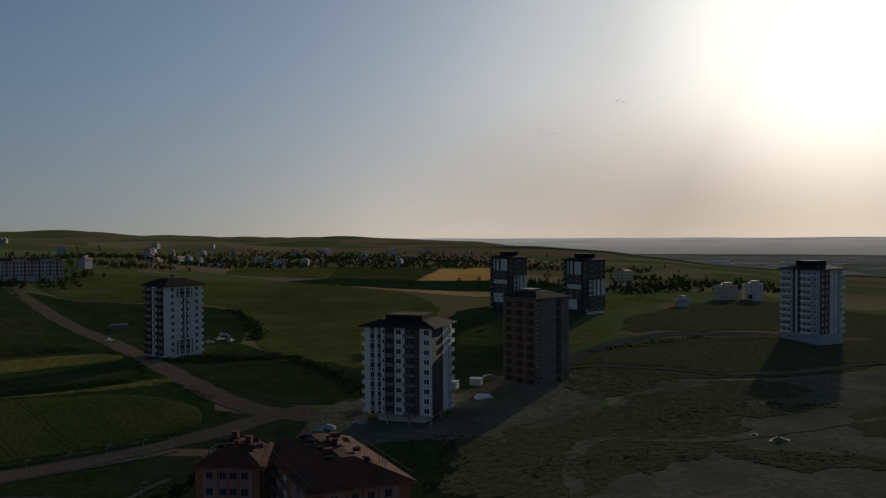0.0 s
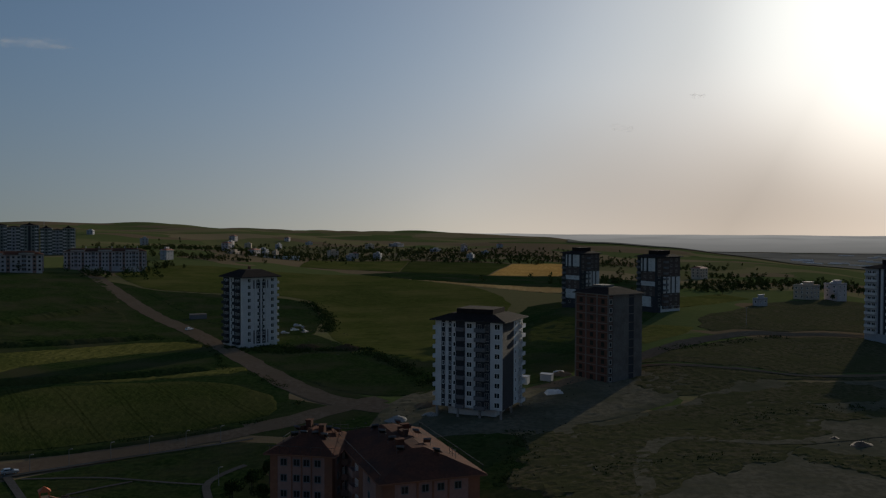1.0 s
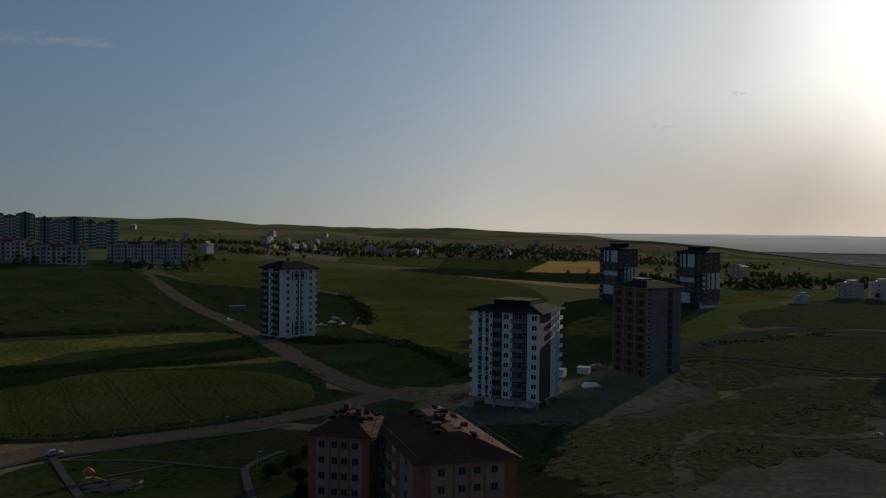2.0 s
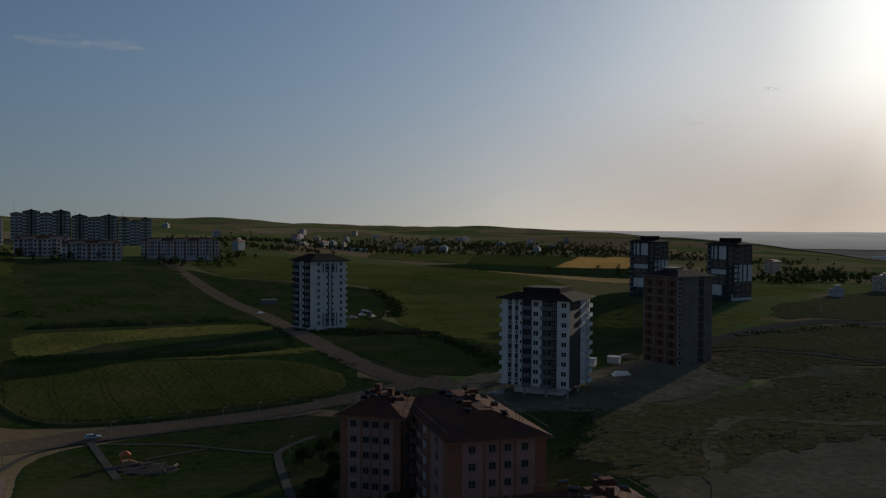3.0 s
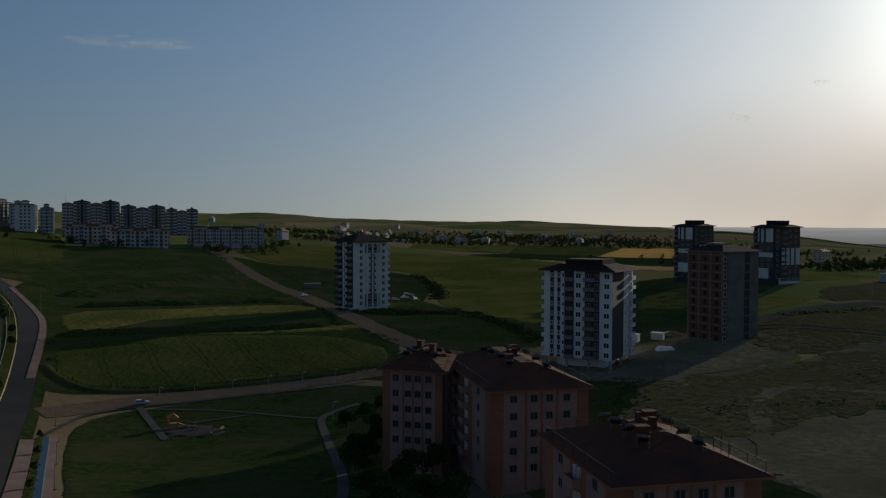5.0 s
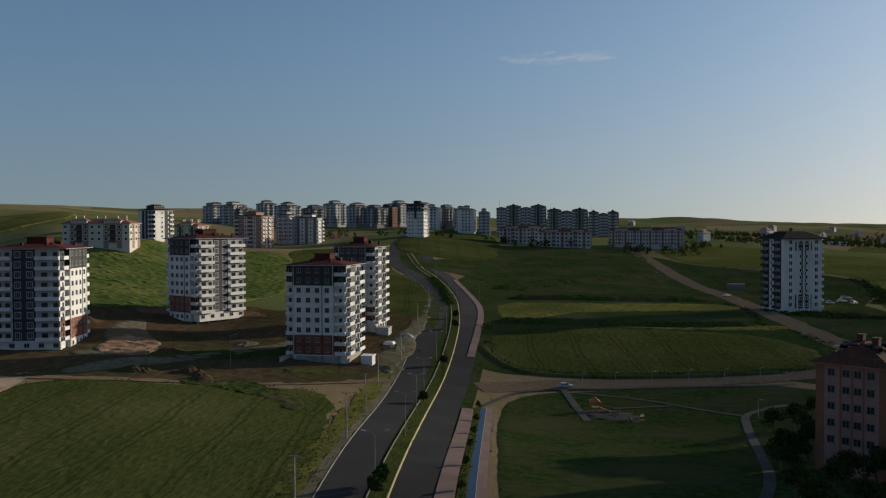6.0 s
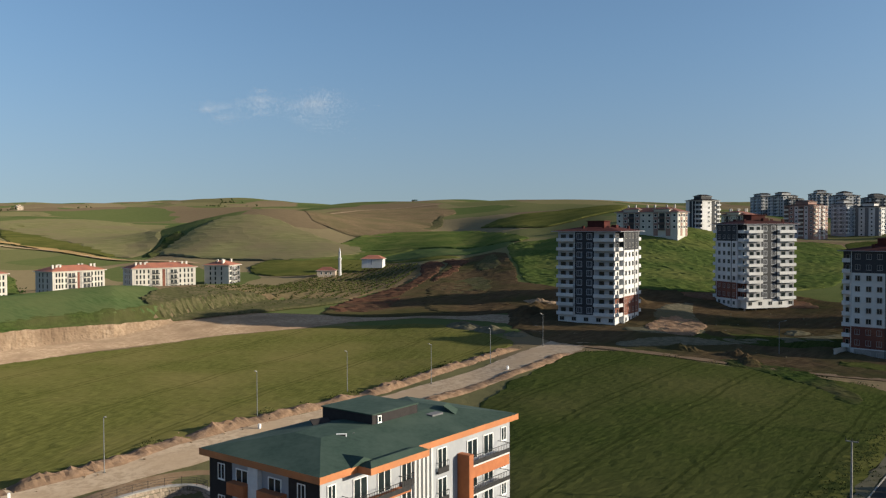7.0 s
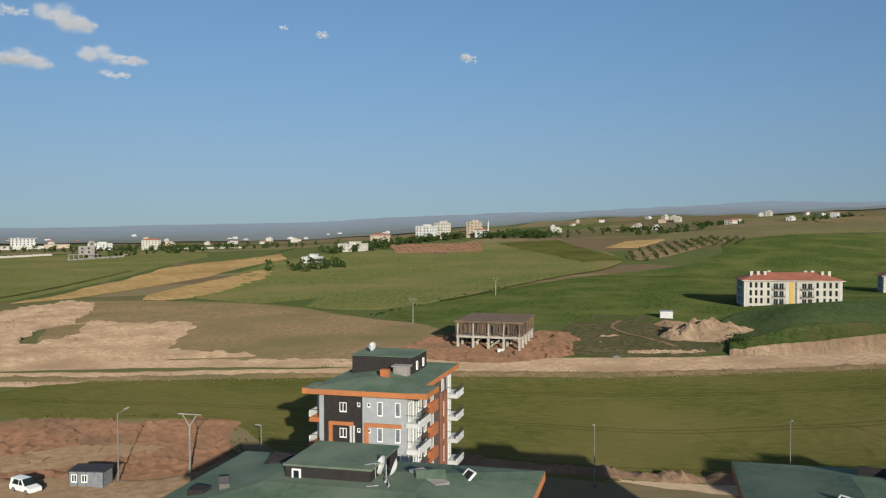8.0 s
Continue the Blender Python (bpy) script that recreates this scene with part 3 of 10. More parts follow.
def sector(name, label, az0, az1, r0, r1, mat, lift, step_az=0.5, rings=26):
    """A wide sheet over the far land between two bearings and two distances."""
    az, radii = np.radians(np.arange(az0, az1 + 0.01, step_az)), np.linspace(r0, r1, rings)
    a, rr = np.meshgrid(az, radii)
    x, y = -np.sin(a) * rr, np.cos(a) * rr
    z = land(x, y) + lift
    n = len(az)
    f = [(i * n + j, i * n + j + 1, (i + 1) * n + j + 1, (i + 1) * n + j)[::-1] for i in range(rings - 1) for j in range(n - 1)]
    ob = new(name, mesh_of(name, np.stack([x.ravel(), y.ravel(), z.ravel()], 1).tolist(), f, mat, True))
    return tagged(ob, label, "backdrop" if "backdrop" in name else "ground", kind="structure")


sector("plain", "farmland on the low plain, colours paled for haze", -75, -9.5, 1750, 3300, M_PLAIN, 1.5)
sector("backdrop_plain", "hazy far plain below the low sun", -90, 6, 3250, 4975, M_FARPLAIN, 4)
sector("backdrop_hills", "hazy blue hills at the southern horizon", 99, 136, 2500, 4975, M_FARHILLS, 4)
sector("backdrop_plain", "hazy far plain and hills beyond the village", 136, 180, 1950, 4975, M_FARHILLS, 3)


# ---- fields, verges and roads laid on the ground ----
def inside(poly, x, y):
    px, py = np.array(poly, float).T
    qx, qy = np.roll(px, -1), np.roll(py, -1)
    out = np.zeros(np.shape(x), bool)
    for x0, y0, x1, y1 in zip(px, py, qx, qy):
        if y0 != y1:
            out ^= ((y0 > y) != (y1 > y)) & (x < (x1 - x0) * (y - y0) / (y1 - y0) + x0)
    return out


def nearest_edge(poly, x, y):
    best, bx, by = np.full(np.shape(x), 1e18), np.array(x, float), np.array(y, float)
    for (x0, y0), (x1, y1) in zip(poly, poly[1:] + poly[:1]):
        dx, dy = x1 - x0, y1 - y0
        s = np.clip(((x - x0) * dx + (y - y0) * dy) / max(dx * dx + dy * dy, 1e-9), 0, 1)
        ex, ey = x0 + s * dx, y0 + s * dy
        d = (ex - x) ** 2 + (ey - y) ** 2
        m = d < best
        best, bx, by = np.where(m, d, best), np.where(m, ex, bx), np.where(m, ey, by)
    return bx, by


def rounded(poly, times=1):
    """Corner cutting, so that plots have soft corners."""
    for _ in range(times):
        out = []
        for (x0, y0), (x1, y1) in zip(poly, poly[1:] + poly[:1]):
            out += [(x0 * 0.75 + x1 * 0.25, y0 * 0.75 + y1 * 0.25), (x0 * 0.25 + x1 * 0.75, y0 * 0.25 + y1 * 0.75)]
        poly = out
    return poly


def field(name, label, poly, mat, step=2.0, tuft=0.25, lift=0.12, category="field", kind="structure", soft=True, turn=0.0, rag=0.7):
    """A plot of crops or soil draped on the land; tuft: height of its uneven stand."""
    rng = np.random.default_rng(abs(int(sum(p[0] * 7 + p[1] * 13 for p in poly))) % 99991)
    poly = rounded(list(poly)) if soft else list(poly)
    if rag:
        # ragged border: a wavering line instead of straight sides
        out = []
        for (x0, y0), (x1, y1) in zip(poly, poly[1:] + poly[:1]):
            k = max(1, int(math.hypot(x1 - x0, y1 - y0) / (2.2 * step)))
            for q in range(k):
                x, y = x0 + (x1 - x0) * q / k, y0 + (y1 - y0) * q / k
                w = noise.noise_vector(Vector((x / (9 * step), y / (9 * step), 0.3))) * 2.2 + noise.noise_vector(Vector((x / (2.5 * step), y / (2.5 * step), 4.1)))
                out.append((x + w.x * rag, y + w.y * rag))
        poly = out
    c, s = math.cos(radians(turn)), math.sin(radians(turn))
    rp = [(x * c + y * s, -x * s + y * c) for x, y in poly]
    px, py = np.array(rp).T
    gx, gy = np.arange(px.min() - step, px.max() + 2 * step, step), np.arange(py.min() - step, py.max() + 2 * step, step)
    x, y = np.meshgrid(gx, gy)
    x = x + rng.uniform(-0.3, 0.3, x.shape) * step
    y = y + rng.uniform(-0.3, 0.3, y.shape) * step
    ins = inside(rp, x, y)
    ok = ins[:-1, :-1] | ins[1:, :-1] | ins[:-1, 1:] | ins[1:, 1:]
    ex, ey = nearest_edge(rp, x, y)
    x, y = np.where(ins, x, ex), np.where(ins, y, ey)
    wx, wy = x * c - y * s, x * s + y * c
    z = land(wx, wy) + lift + np.where(ins, rng.uniform(0, 1, x.shape) ** 1.5 * tuft, -lift * 0.6)
    used = np.zeros(x.shape, bool)
    used[:-1, :-1] |= ok
    used[1:, :-1] |= ok
    used[:-1, 1:] |= ok
    used[1:, 1:] |= ok
    num = np.cumsum(used.ravel()).reshape(x.shape) - 1
    v = np.stack([wx[used], wy[used], z[used]], 1).tolist()
    i, j = np.nonzero(ok)
    f = np.stack([num[i, j], num[i, j + 1], num[i + 1, j + 1], num[i + 1, j]], 1).tolist()
    ob = new(name, mesh_of(name, v, f, mat, tuft < 0.1))
    return tagged(ob, label, category, kind=kind)


def along(pts, step):
    """Points every step metres along a smooth line through pts."""
    p = np.array(pts, float)
    for _ in range(2):
        q = [p[0]]
        for a, b in zip(p, p[1:]):
            q += [a * 0.75 + b * 0.25, a * 0.25 + b * 0.75]
        p = np.array(q + [p[-1]])
    d = np.concatenate([[0], np.cumsum(np.linalg.norm(np.diff(p, axis=0), axis=1))])
    n = max(2, int(d[-1] / step) + 1)
    s = np.linspace(0, d[-1], n)
    return np.stack([np.interp(s, d, p[:, 0]), np.interp(s, d, p[:, 1])], 1)


def normals_of(line):
    t = np.gradient(line, axis=0)
    t /= np.linalg.norm(t, axis=1)[:, None]
    return np.stack([-t[:, 1], t[:, 0]], 1)


def ribbon(name, label, centre, width, mat, lift=0.1, step=4.0, across=4, offset=0.0, height=0.0, category="road", wobble=0.0, parent=None, kind="structure"):
    """A strip along a line, draped on the land; height > 0 gives it upright sides (a kerb or a raised strip)."""
    line = along(centre, step)
    nrm = normals_of(line)
    rng = np.random.default_rng(len(line) + int(width * 10))
    off = np.linspace(-width / 2, width / 2, across + 1) + offset
    pts = line[:, None, :] + nrm[:, None, :] * off[None, :, None]
    if wobble:
        pts[:, 0] += nrm * rng.uniform(-wobble, wobble, (len(line), 1))
        pts[:, -1] += nrm * rng.uniform(-wobble, wobble, (len(line), 1))
    z = land(pts[..., 0], pts[..., 1]) + lift + height
    v = np.concatenate([pts, z[..., None]], 2).reshape(-1, 3)
    n, m = len(line), across + 1
    f = [(i * m + k, (i + 1) * m + k, (i + 1) * m + k + 1, i * m + k + 1)[::-1] for i in range(n - 1) for k in range(across)]
    v = v.tolist()
    if height:
        for side in (0, m - 1):
            base = len(v)
            for i in range(n):
                x, y, zz = v[i * m + side]
                v.append((x, y, zz - height - 0.3))
            for i in range(n - 1):
                q = (i * m + side, (i + 1) * m + side, base + i + 1, base + i)
                f.append(q if side == 0 else q[::-1])
    ob = new(name, mesh_of(name, v, f, mat, False))
    if parent:
        ob.parent = parent
        return ob
    return tagged(ob, label, category, kind=kind)


FRONT = [(-204, 121), (-201, 130), (-179, 141), (-165, 156), (-152, 164), (-142, 164.4), (-117.5, 133), (-100, 108), (-84.5, 87), (-62, 55), (-56, 44), (-80, 42), (-120, 52), (-153, 62), (-177.5, 88), (-202, 114)]
field("wheat_field", "deep green wheat field with tractor lines beside the road", FRONT, M_CROP2, 1.1, 0.12, turn=55)
LEFT = [(-50, -180), (-68, -184), (-87, -172), (-113, -155), (-142, -136), (-167, -112), (-194, -88), (-222, -61), (-250, -34), (-268, -1), (-282, 35), (-289, 72), (-275, 101), (-251.5, 109.4), (-226, 111),
        (-211, 92), (-193, 70), (-177, 49), (-168, 31.7), (-161, 16), (-155, -2), (-147, -16), (-133, -44), (-119, -62), (-105, -76), (-84, -95), (-70, -106), (-78.6, -130), (-62, -144), (-46, -160)]
field("wheat_field", "sunlit green wheat field between two dirt roads", LEFT, M_CROP, 1.2, 0.12, turn=40)
MOUND = [(-216, -104), (-240, -84), (-270, -55.5), (-282.5, -38.5), (-301, -1), (-317, 19), (-352, 20), (-372, 2), (-365, -60), (-335, -110), (-290, -140), (-252, -134), (-228, -122)]
field("wheat_field", "green crop on the mound above the cut earth bank", MOUND, M_MOUND, 1.8, 0.1, 0.5, turn=20)
field("orchard_ground", "young orchard ground with dry soil between rows", [(-352, 40), (-344, 62), (-342, 84), (-347, 92), (-376, 116), (-391, 131), (-420, 149), (-483, 172), (-540, 170), (-566, 152), (-531, 122), (-508, 106), (-420, 66), (-380, 44)], M_FALLOW, 2.5, 0.15, 0.3)
field("dark_ground", "dark trodden earth below the ploughed slope", [(-296, 90), (-312, 70), (-330, 80), (-345, 94), (-376, 124), (-400, 150), (-330, 168), (-290, 172), (-266, 142), (-282, 112)], M_PLOUGH, 2.4, 0.12, 0.45)
# darker ground colour tones down this sun-facing slope
field("rough_grass", "rough grass at the end of the cut bank, darkened against its sunward slope", [(-314, 12), (-320, 43), (-334, 80), (-346, 94), (-352, 84), (-350, 60), (-358, 42), (-360, 24), (-334, 8)], M_WEEDY, 2.0, 0.2, 1.05, rag=0.6)
field("ploughed_field", "dark brown ploughed field on the slope", [(-306, 110), (-341, 111), (-362, 129), (-417, 160), (-446, 176), (-467, 197), (-441, 209), (-378, 184), (-326, 161), (-290, 146)], M_PLOUGH, 2.0, 0.3, 0.3)
field("fallow_strip", "weedy strip across the ploughed slope", [(-330, 126), (-348, 134), (-372, 150), (-380, 164), (-352, 160), (-318, 146)], M_WEEDY, 2.0, 0.2, 0.5, rag=1.2)
field("fallow_strip", "weedy strip across the ploughed slope", [(-396, 170), (-446, 196), (-438, 203), (-390, 184)], M_WEEDY, 2.0, 0.2, 0.5, rag=1.2)
field("grass_slope", "bright green grass slope behind the tower blocks", [(-322, 163), (-380, 186), (-443, 211), (-458, 217), (-489, 240), (-440, 300), (-415, 380), (-401, 417), (-330, 350), (-268, 280), (-262, 240), (-272, 214), (-281, 192), (-296, 164)], M_CROPDEEP, 1.7, 0.5)
field("crop_field", "deep green crop field on the far slope", [(-577, 122), (-607, 150), (-693, 198), (-738, 253), (-623, 270), (-489, 240), (-460, 219), (-496, 199), (-516, 181), (-576, 166)], M_MOUND, 5, 0.3, 0.3)
field("grass_plot", "yellow green grass before the deep green crop", [(-575, 120), (-575, 164), (-516, 180), (-498, 197), (-470, 196), (-480, 176), (-540, 172), (-568, 153), (-545, 124)], M_BARLEY, 4, 0.3, 0.2)
field("meadow", "dark green meadow between road and dirt lane", [(-138, 226), (-150, 246), (-170, 284), (-196, 326), (-222, 362), (-262, 408), (-255, 440), (-200, 560), (-130, 450), (-62, 338), (-42, 292), (-52, 262), (-110, 236), (-126, 226)], M_LAWN, 3.0, 0.06, 0.03)
field("wheat_field", "green wheat strip beside the dirt lane", [(-157, 268), (-155, 282), (-130, 298), (-93, 313), (-70, 310), (-53, 295), (-46.6, 281), (-49, 266), (-76, 255), (-105, 242), (-121, 234), (-133, 235), (-144, 247)], M_CROP2, 1.4, 0.12, turn=25)
field("barley_field", "yellow green barley strip on a terrace", [(-198, 344), (-165, 361), (-121, 407), (-94, 392), (-116, 372), (-150, 336), (-159, 300), (-171, 297)], M_BARLEY, 1.6, 0.2, turn=40)
field("barley_field", "narrow barley strip below the dark bank", [(-134, 300), (-100, 321), (-72, 343), (-66, 330), (-94, 316)], M_BARLEY, 2, 0.3)
field("verge", "rough dark grass beside the dirt road", [(-262, 640), (-205, 606), (-190, 590), (-150, 580), (-92, 470), (-60, 440), (-34, 396), (-30, 372), (-60, 362), (-46, 318), (-24, 296), (-14, 284), (-44, 290), (-70, 340), (-100, 396), (-132, 448), (-190, 538)], M_LAWN, 2.6, 0.04, 0.03)
field("verge", "rough dark grass by the lane junction", [(-54, 292), (-40, 286), (-24, 274), (-8, 268), (-8, 250), (-24, 246), (-50, 252), (-66, 258)], M_LAWN, 2.2, 0.04, 0.03)
field("verge", "rough dark grass behind the white tower", [(0, 300), (10, 345), (24, 400), (46, 392), (66, 380), (96, 366), (60, 330), (36, 300)], M_LAWN, 2.4, 0.04, 0.03)
field("verge", "rough dark grass below the hilltop flats", [(-345, 570), (-335, 600), (-290, 640), (-250, 660), (-196, 556), (-186, 530), (-200, 520), (-262, 560), (-310, 530)], M_LAWN, 3.0, 0.1, 0.1)
field("wheat_field", "broad green wheat field around the pale tower block", [(-249, 684), (-225, 760), (-183, 783), (-128, 775), (-42, 797), (2, 735), (42, 672), (60, 580), (44, 480), (20, 400), (10, 342), (-26, 374), (-50, 432), (-69, 574), (-99, 600), (-141, 586), (-174, 587), (-199, 600)], M_CROPNORTH, 3.5, 0.2, turn=10)
field("grass_plot", "rough dark green grass plot behind the pale tower block", [(-194, 587), (-139, 580), (-97, 590), (-70, 567), (-51, 437), (-69, 421), (-101, 445), (-147, 520)], M_LAWN, 3, 0.4)
field("stubble_field", "golden stubble field beyond the towers", [(62, 819), (80, 920), (108, 1049), (171, 1076), (200, 1060), (160, 850), (134, 843), (93, 826)], M_STUBBLE, 8, 0.3, 0.5, soft=False)
field("crop_field", "dark green plot beside the stubble", [(-18, 1066), (106, 1048), (78, 920), (60, 818), (-24, 852)], M_CROP2, 8, 0.4, 0.4, soft=False)
field("crop_field", "light green plot before the village", [(-122, 844), (-132, 1020), (-18, 1083), (-25, 851), (-72, 861)], M_CROPNORTH, 8, 0.4, 0.4, soft=False)
field("barley_field", "pale yellow strip behind the towers", [(-18, 747), (46, 699), (107, 684), (180, 640), (160, 606), (96, 632), (42, 676)], M_STRAW, 5, 0.4, 0.3, soft=False)
field("grass_bank", "dark green bank below the stubble", [(-24, 848), (60, 814), (134, 838), (200, 800), (180, 650), (107, 690), (46, 705), (-20, 746), (-60, 800)], M_LAWN, 5, 0.4, 0.25, soft=False)
field("grass_plot", "yellow green plot beside the unfinished tower", [(108, 424), (131, 413), (118, 392), (96, 371), (88, 390)], M_CROP, 3, 0.3, soft=False)
field("crop_field", "yellow green plot beyond the patchwork towers", [(172, 576), (219, 632), (222, 583), (145, 484), (136, 500)], M_BARLEY, 4, 0.3, soft=False)
field("grass_bank", "dark rough grass behind the unfinished tower", [(20, 420), (49, 470), (70, 560), (130, 560), (168, 580), (140, 488), (108, 426), (88, 392), (66, 360), (44, 350)], M_LAWN, 3, 0.4, 0.18)
field("crop_field", "green plot between the towers", [(46, 392), (49, 419), (67, 489), (84, 470), (80, 410), (66, 388)], M_CROP2, 3, 0.3, 0.3, soft=False)
field("fallow_field", "brown fallow ground between dirt tracks", [(72, 326), (92, 342), (126, 377), (162, 400), (205, 404), (330, 410), (340, 352), (260, 346), (214, 346), (180, 324), (145, 310), (118, 321), (90, 329)], M_WEEDY, 2.5, 0.3, rag=1.5)
field("fallow_field", "dull brown field behind the dirt road", [(128, 398), (153, 460), (245, 579), (330, 610), (420, 560), (340, 430), (250, 418), (205, 421), (158, 416)], M_WEEDY, 4, 0.3, rag=4)
field("grass_slope", "dark green meadow rising to the hilltop flats", [(-321, 432), (-308, 546), (-270, 640), (-135, 440), (-167, 384), (-221, 391), (-265, 422)], M_LAWN, 4, 0.5)
field("grass_slope", "green meadow below the far white tower", [(-413, 557), (-520, 858), (-349, 618), (-284, 490), (-350, 471)], M_CROP2, 6, 0.4, 0.3)
field("park_lawn", "patchy dark park lawn with bare spots", [(-113.5, 205), (-107, 220), (-72, 243), (-50, 250), (-20, 232), (-12, 200), (-18, 165), (-14, 110), (-12, 60), (-20, 40), (-33, 60), (-64.2, 111.7), (-86, 149), (-108, 188)], M_LAWN, 1.7, 0.15, 0.14, rag=0.2)
field("brown_hill", "dry brown hill with sparse grass", [(-814, 168), (-1077, 248), (-1150, 420), (-950, 400), (-846, 312), (-640, 246), (-696, 205)], M_FALLOW, 14, 0.6, 0.8)
field("crop_field", "large green wheat slope behind the white housing blocks", [(-192, -234), (-267, -263), (-373, -289), (-541, -272), (-640, -330), (-760, -300), (-790, -200), (-740, -130), (-640, -60), (-470, -40), (-385, -20), (-372, -66), (-338, -112), (-290, -144), (-252, -140), (-223, -169), (-199, -197)], M_CROPDEEP, 4.5, 0.1, 0.3)
field("pasture", "olive pasture beyond the wheat slope", [(-640, -334), (-700, -440), (-965, -506), (-1080, -400), (-1086, -170), (-960, -150), (-800, -196), (-764, -302)], M_DOME, 8, 0.2, 0.3)
ribbon("straw_strip", "pale straw strip between the hill pastures", [(-937, -145), (-883, -85), (-803, -36), (-723, 11)], 9, M_STRAW, 0.9, 8, 3, wobble=1.5, category="field")
ribbon("straw_strip", "pale straw strip between the hill pastures", [(-1127, -99), (-1096, -48), (-959, 2), (-830, 22)], 9, M_BARLEY, 0.9, 8, 3, wobble=1.5, category="field")
field("stubble_field", "golden stubble strip running over the plain", [(-129, -397), (-181, -450), (-297, -575), (-438, -639), (-397, -576), (-248, -461), (-163, -407)], M_STRAW, 5, 0.3, 0.45, soft=False, rag=1.6)
field("stubble_field", "pale stubble strip beside the meadow", [(-179, -381), (-234, -435), (-339, -509), (-299, -446), (-219, -372), (-185, -360)], M_STRAW, 5, 0.3, 0.45, rag=1.6)
field("wheat_field", "broad yellow green field on the plain", [(-60, -380), (-128, -404), (-187, -465), (-309, -598), (-410, -707), (-440, -800), (-429, -892), (-279, -872), (-80, -840), (40, -600)], M_SLOPE, 6, 0.3, 0.3, rag=1.2)
ribbon("field_path", "pale path along the field border", [(-110, -402), (-150, -440), (-215, -512), (-262, -562)], 2.0, M_BARLEY, 0.75, 6, 2)
field("fallow_field", "brown fallow field above the dirt road", [(-150, -402), (-192, -352), (-206, -300), (-193, -236), (-193, -192), (-156, -156), (-128, -170), (-100, -190), (-84, -236), (-100, -280), (-130, -340)], M_FALLOW, 2.5, 0.15, 0.06)
field("earth_scar", "bare pale earth scraped off beside the road", [(-20, -345), (-113, -362), (-154, -394), (-156, -372), (-136, -334), (-116, -297), (-104, -287), (-88, -262), (-82, -243), (-91, -250), (-102, -258), (-123, -300), (-128, -276), (-146, -271), (-139, -254), (-118, -226), (-108, -211), (-113, -192), (-118, -184), (-96, -196), (-66, -216), (-20, -250)], M_EARTH, 2.0, 0.85, 0.35, rag=1.6, soft=False)
field("red_soil_patch", "red brown soil dug up round the building site", [(-142, -160), (-160, -178), (-184, -182), (-204, -164), (-209, -156), (-196, -146), (-182, -136), (-166, -134), (-150, -147)], M_REDSOIL, 1.6, 0.8, 0.2, rag=1.6)
field("grass_plot", "rough dull grass beside the building site", [(-206, -160), (-186, -142), (-178, -132), (-190, -118), (-208, -106), (-222, -116), (-236, -132), (-262, -156), (-250, -176), (-228, -170)], M_WEEDY, 2.0, 0.3, 0.24)
ribbon("dirt_track", "curving wheel track through the dull grass", [(-240, -160), (-228, -156), (-218, -146), (-213, -132), (-206, -120)], 1.4, M_SPOIL, 0.5, 2, 2, wobble=0.3)
field("gravel_patch", "pale sand spilled on the dull grass", [(-206, -146), (-209, -142), (-213, -142), (-212, -145)], M_EARTH, 1.0, 0.3, 0.5, rag=0.6)
field("gravel_patch", "pale sand spilled beside the graded road", [(-193, -127), (-200, -119), (-206, -112), (-204, -110), (-196, -116), (-190, -124)], M_EARTH, 1.0, 0.4, 0.45, rag=0.9)
field("red_soil_patch", "churned red soil of a building plot", [(-10, -150), (-48, -156), (-62, -144), (-63, -138), (-68, -137), (-79, -131), (-75, -125), (-63, -111), (-56, -107), (-48, -108), (-43, -114), (-30, -119), (0, -128)], M_REDSOIL, 1.2, 0.6, rag=1.0)
field("gravel_patch", "pale levelled gravel on the red soil", [(-36, -131), (-45, -131), (-50, -129.5), (-60, -123), (-59.5, -119), (-52, -119), (-43, -118.5), (-36, -120)], M_DIRT, 1.5, 0.1, 0.55, rag=0.8)
field("dirt_yard", "trodden earth yard beside the site cabin", [(-10, -122), (-36, -118), (-44, -115), (-49, -107), (-58, -107), (-70, -110), (-84, -108), (-96, -100), (-104, -84), (-96, -82), (-78, -92), (-60, -97), (-40, -100), (-10, -108)], M_DIRT, 2.0, 0.12, 0.3, rag=0.8)
field("earth_apron", "graded bare earth between road and cut bank", [(-150, -132), (-167, -114), (-194, -90), (-222, -63), (-250, -36), (-268, -3), (-282, 33), (-290, 70), (-300, 88), (-318, 66), (-331, 36), (-297, 2), (-283, -29), (-264, -55), (-240, -77), (-211, -102), (-196, -112), (-176, -126)], M_EARTH, 2.5, 0.06, 0.07, rag=0.8)
field("weed_patch", "rank dark weeds at the corner of the wheat", [(-180, 147), (-182, 154), (-170, 160), (-158, 160), (-142, 153), (-134, 142), (-152, 148), (-164, 149)], M_LAWN, 1.2, 0.4, 0.2, rag=2.5)
field("building_ground", "dark rough ground round the new towers", [(-205, 128), (-225, 118), (-262, 122), (-300, 150), (-285, 190), (-268, 225), (-262, 244), (-236, 246), (-215, 268), (-200, 282), (-186, 262), (-166, 228), (-150, 196), (-156, 172), (-166, 160), (-180, 145)], M_PLOUGH, 2.2, 0.3)
field("red_soil_patch", "red brown dug earth along the orchard edge, darkened for shade", [(-318, 70), (-306, 96), (-330, 108), (-346, 116), (-386, 140), (-416, 160), (-450, 176), (-476, 171), (-419, 150), (-391, 132), (-372, 116), (-340, 90)], M_REDDARK, 2.2, 0.5, 0.45, rag=1.5)
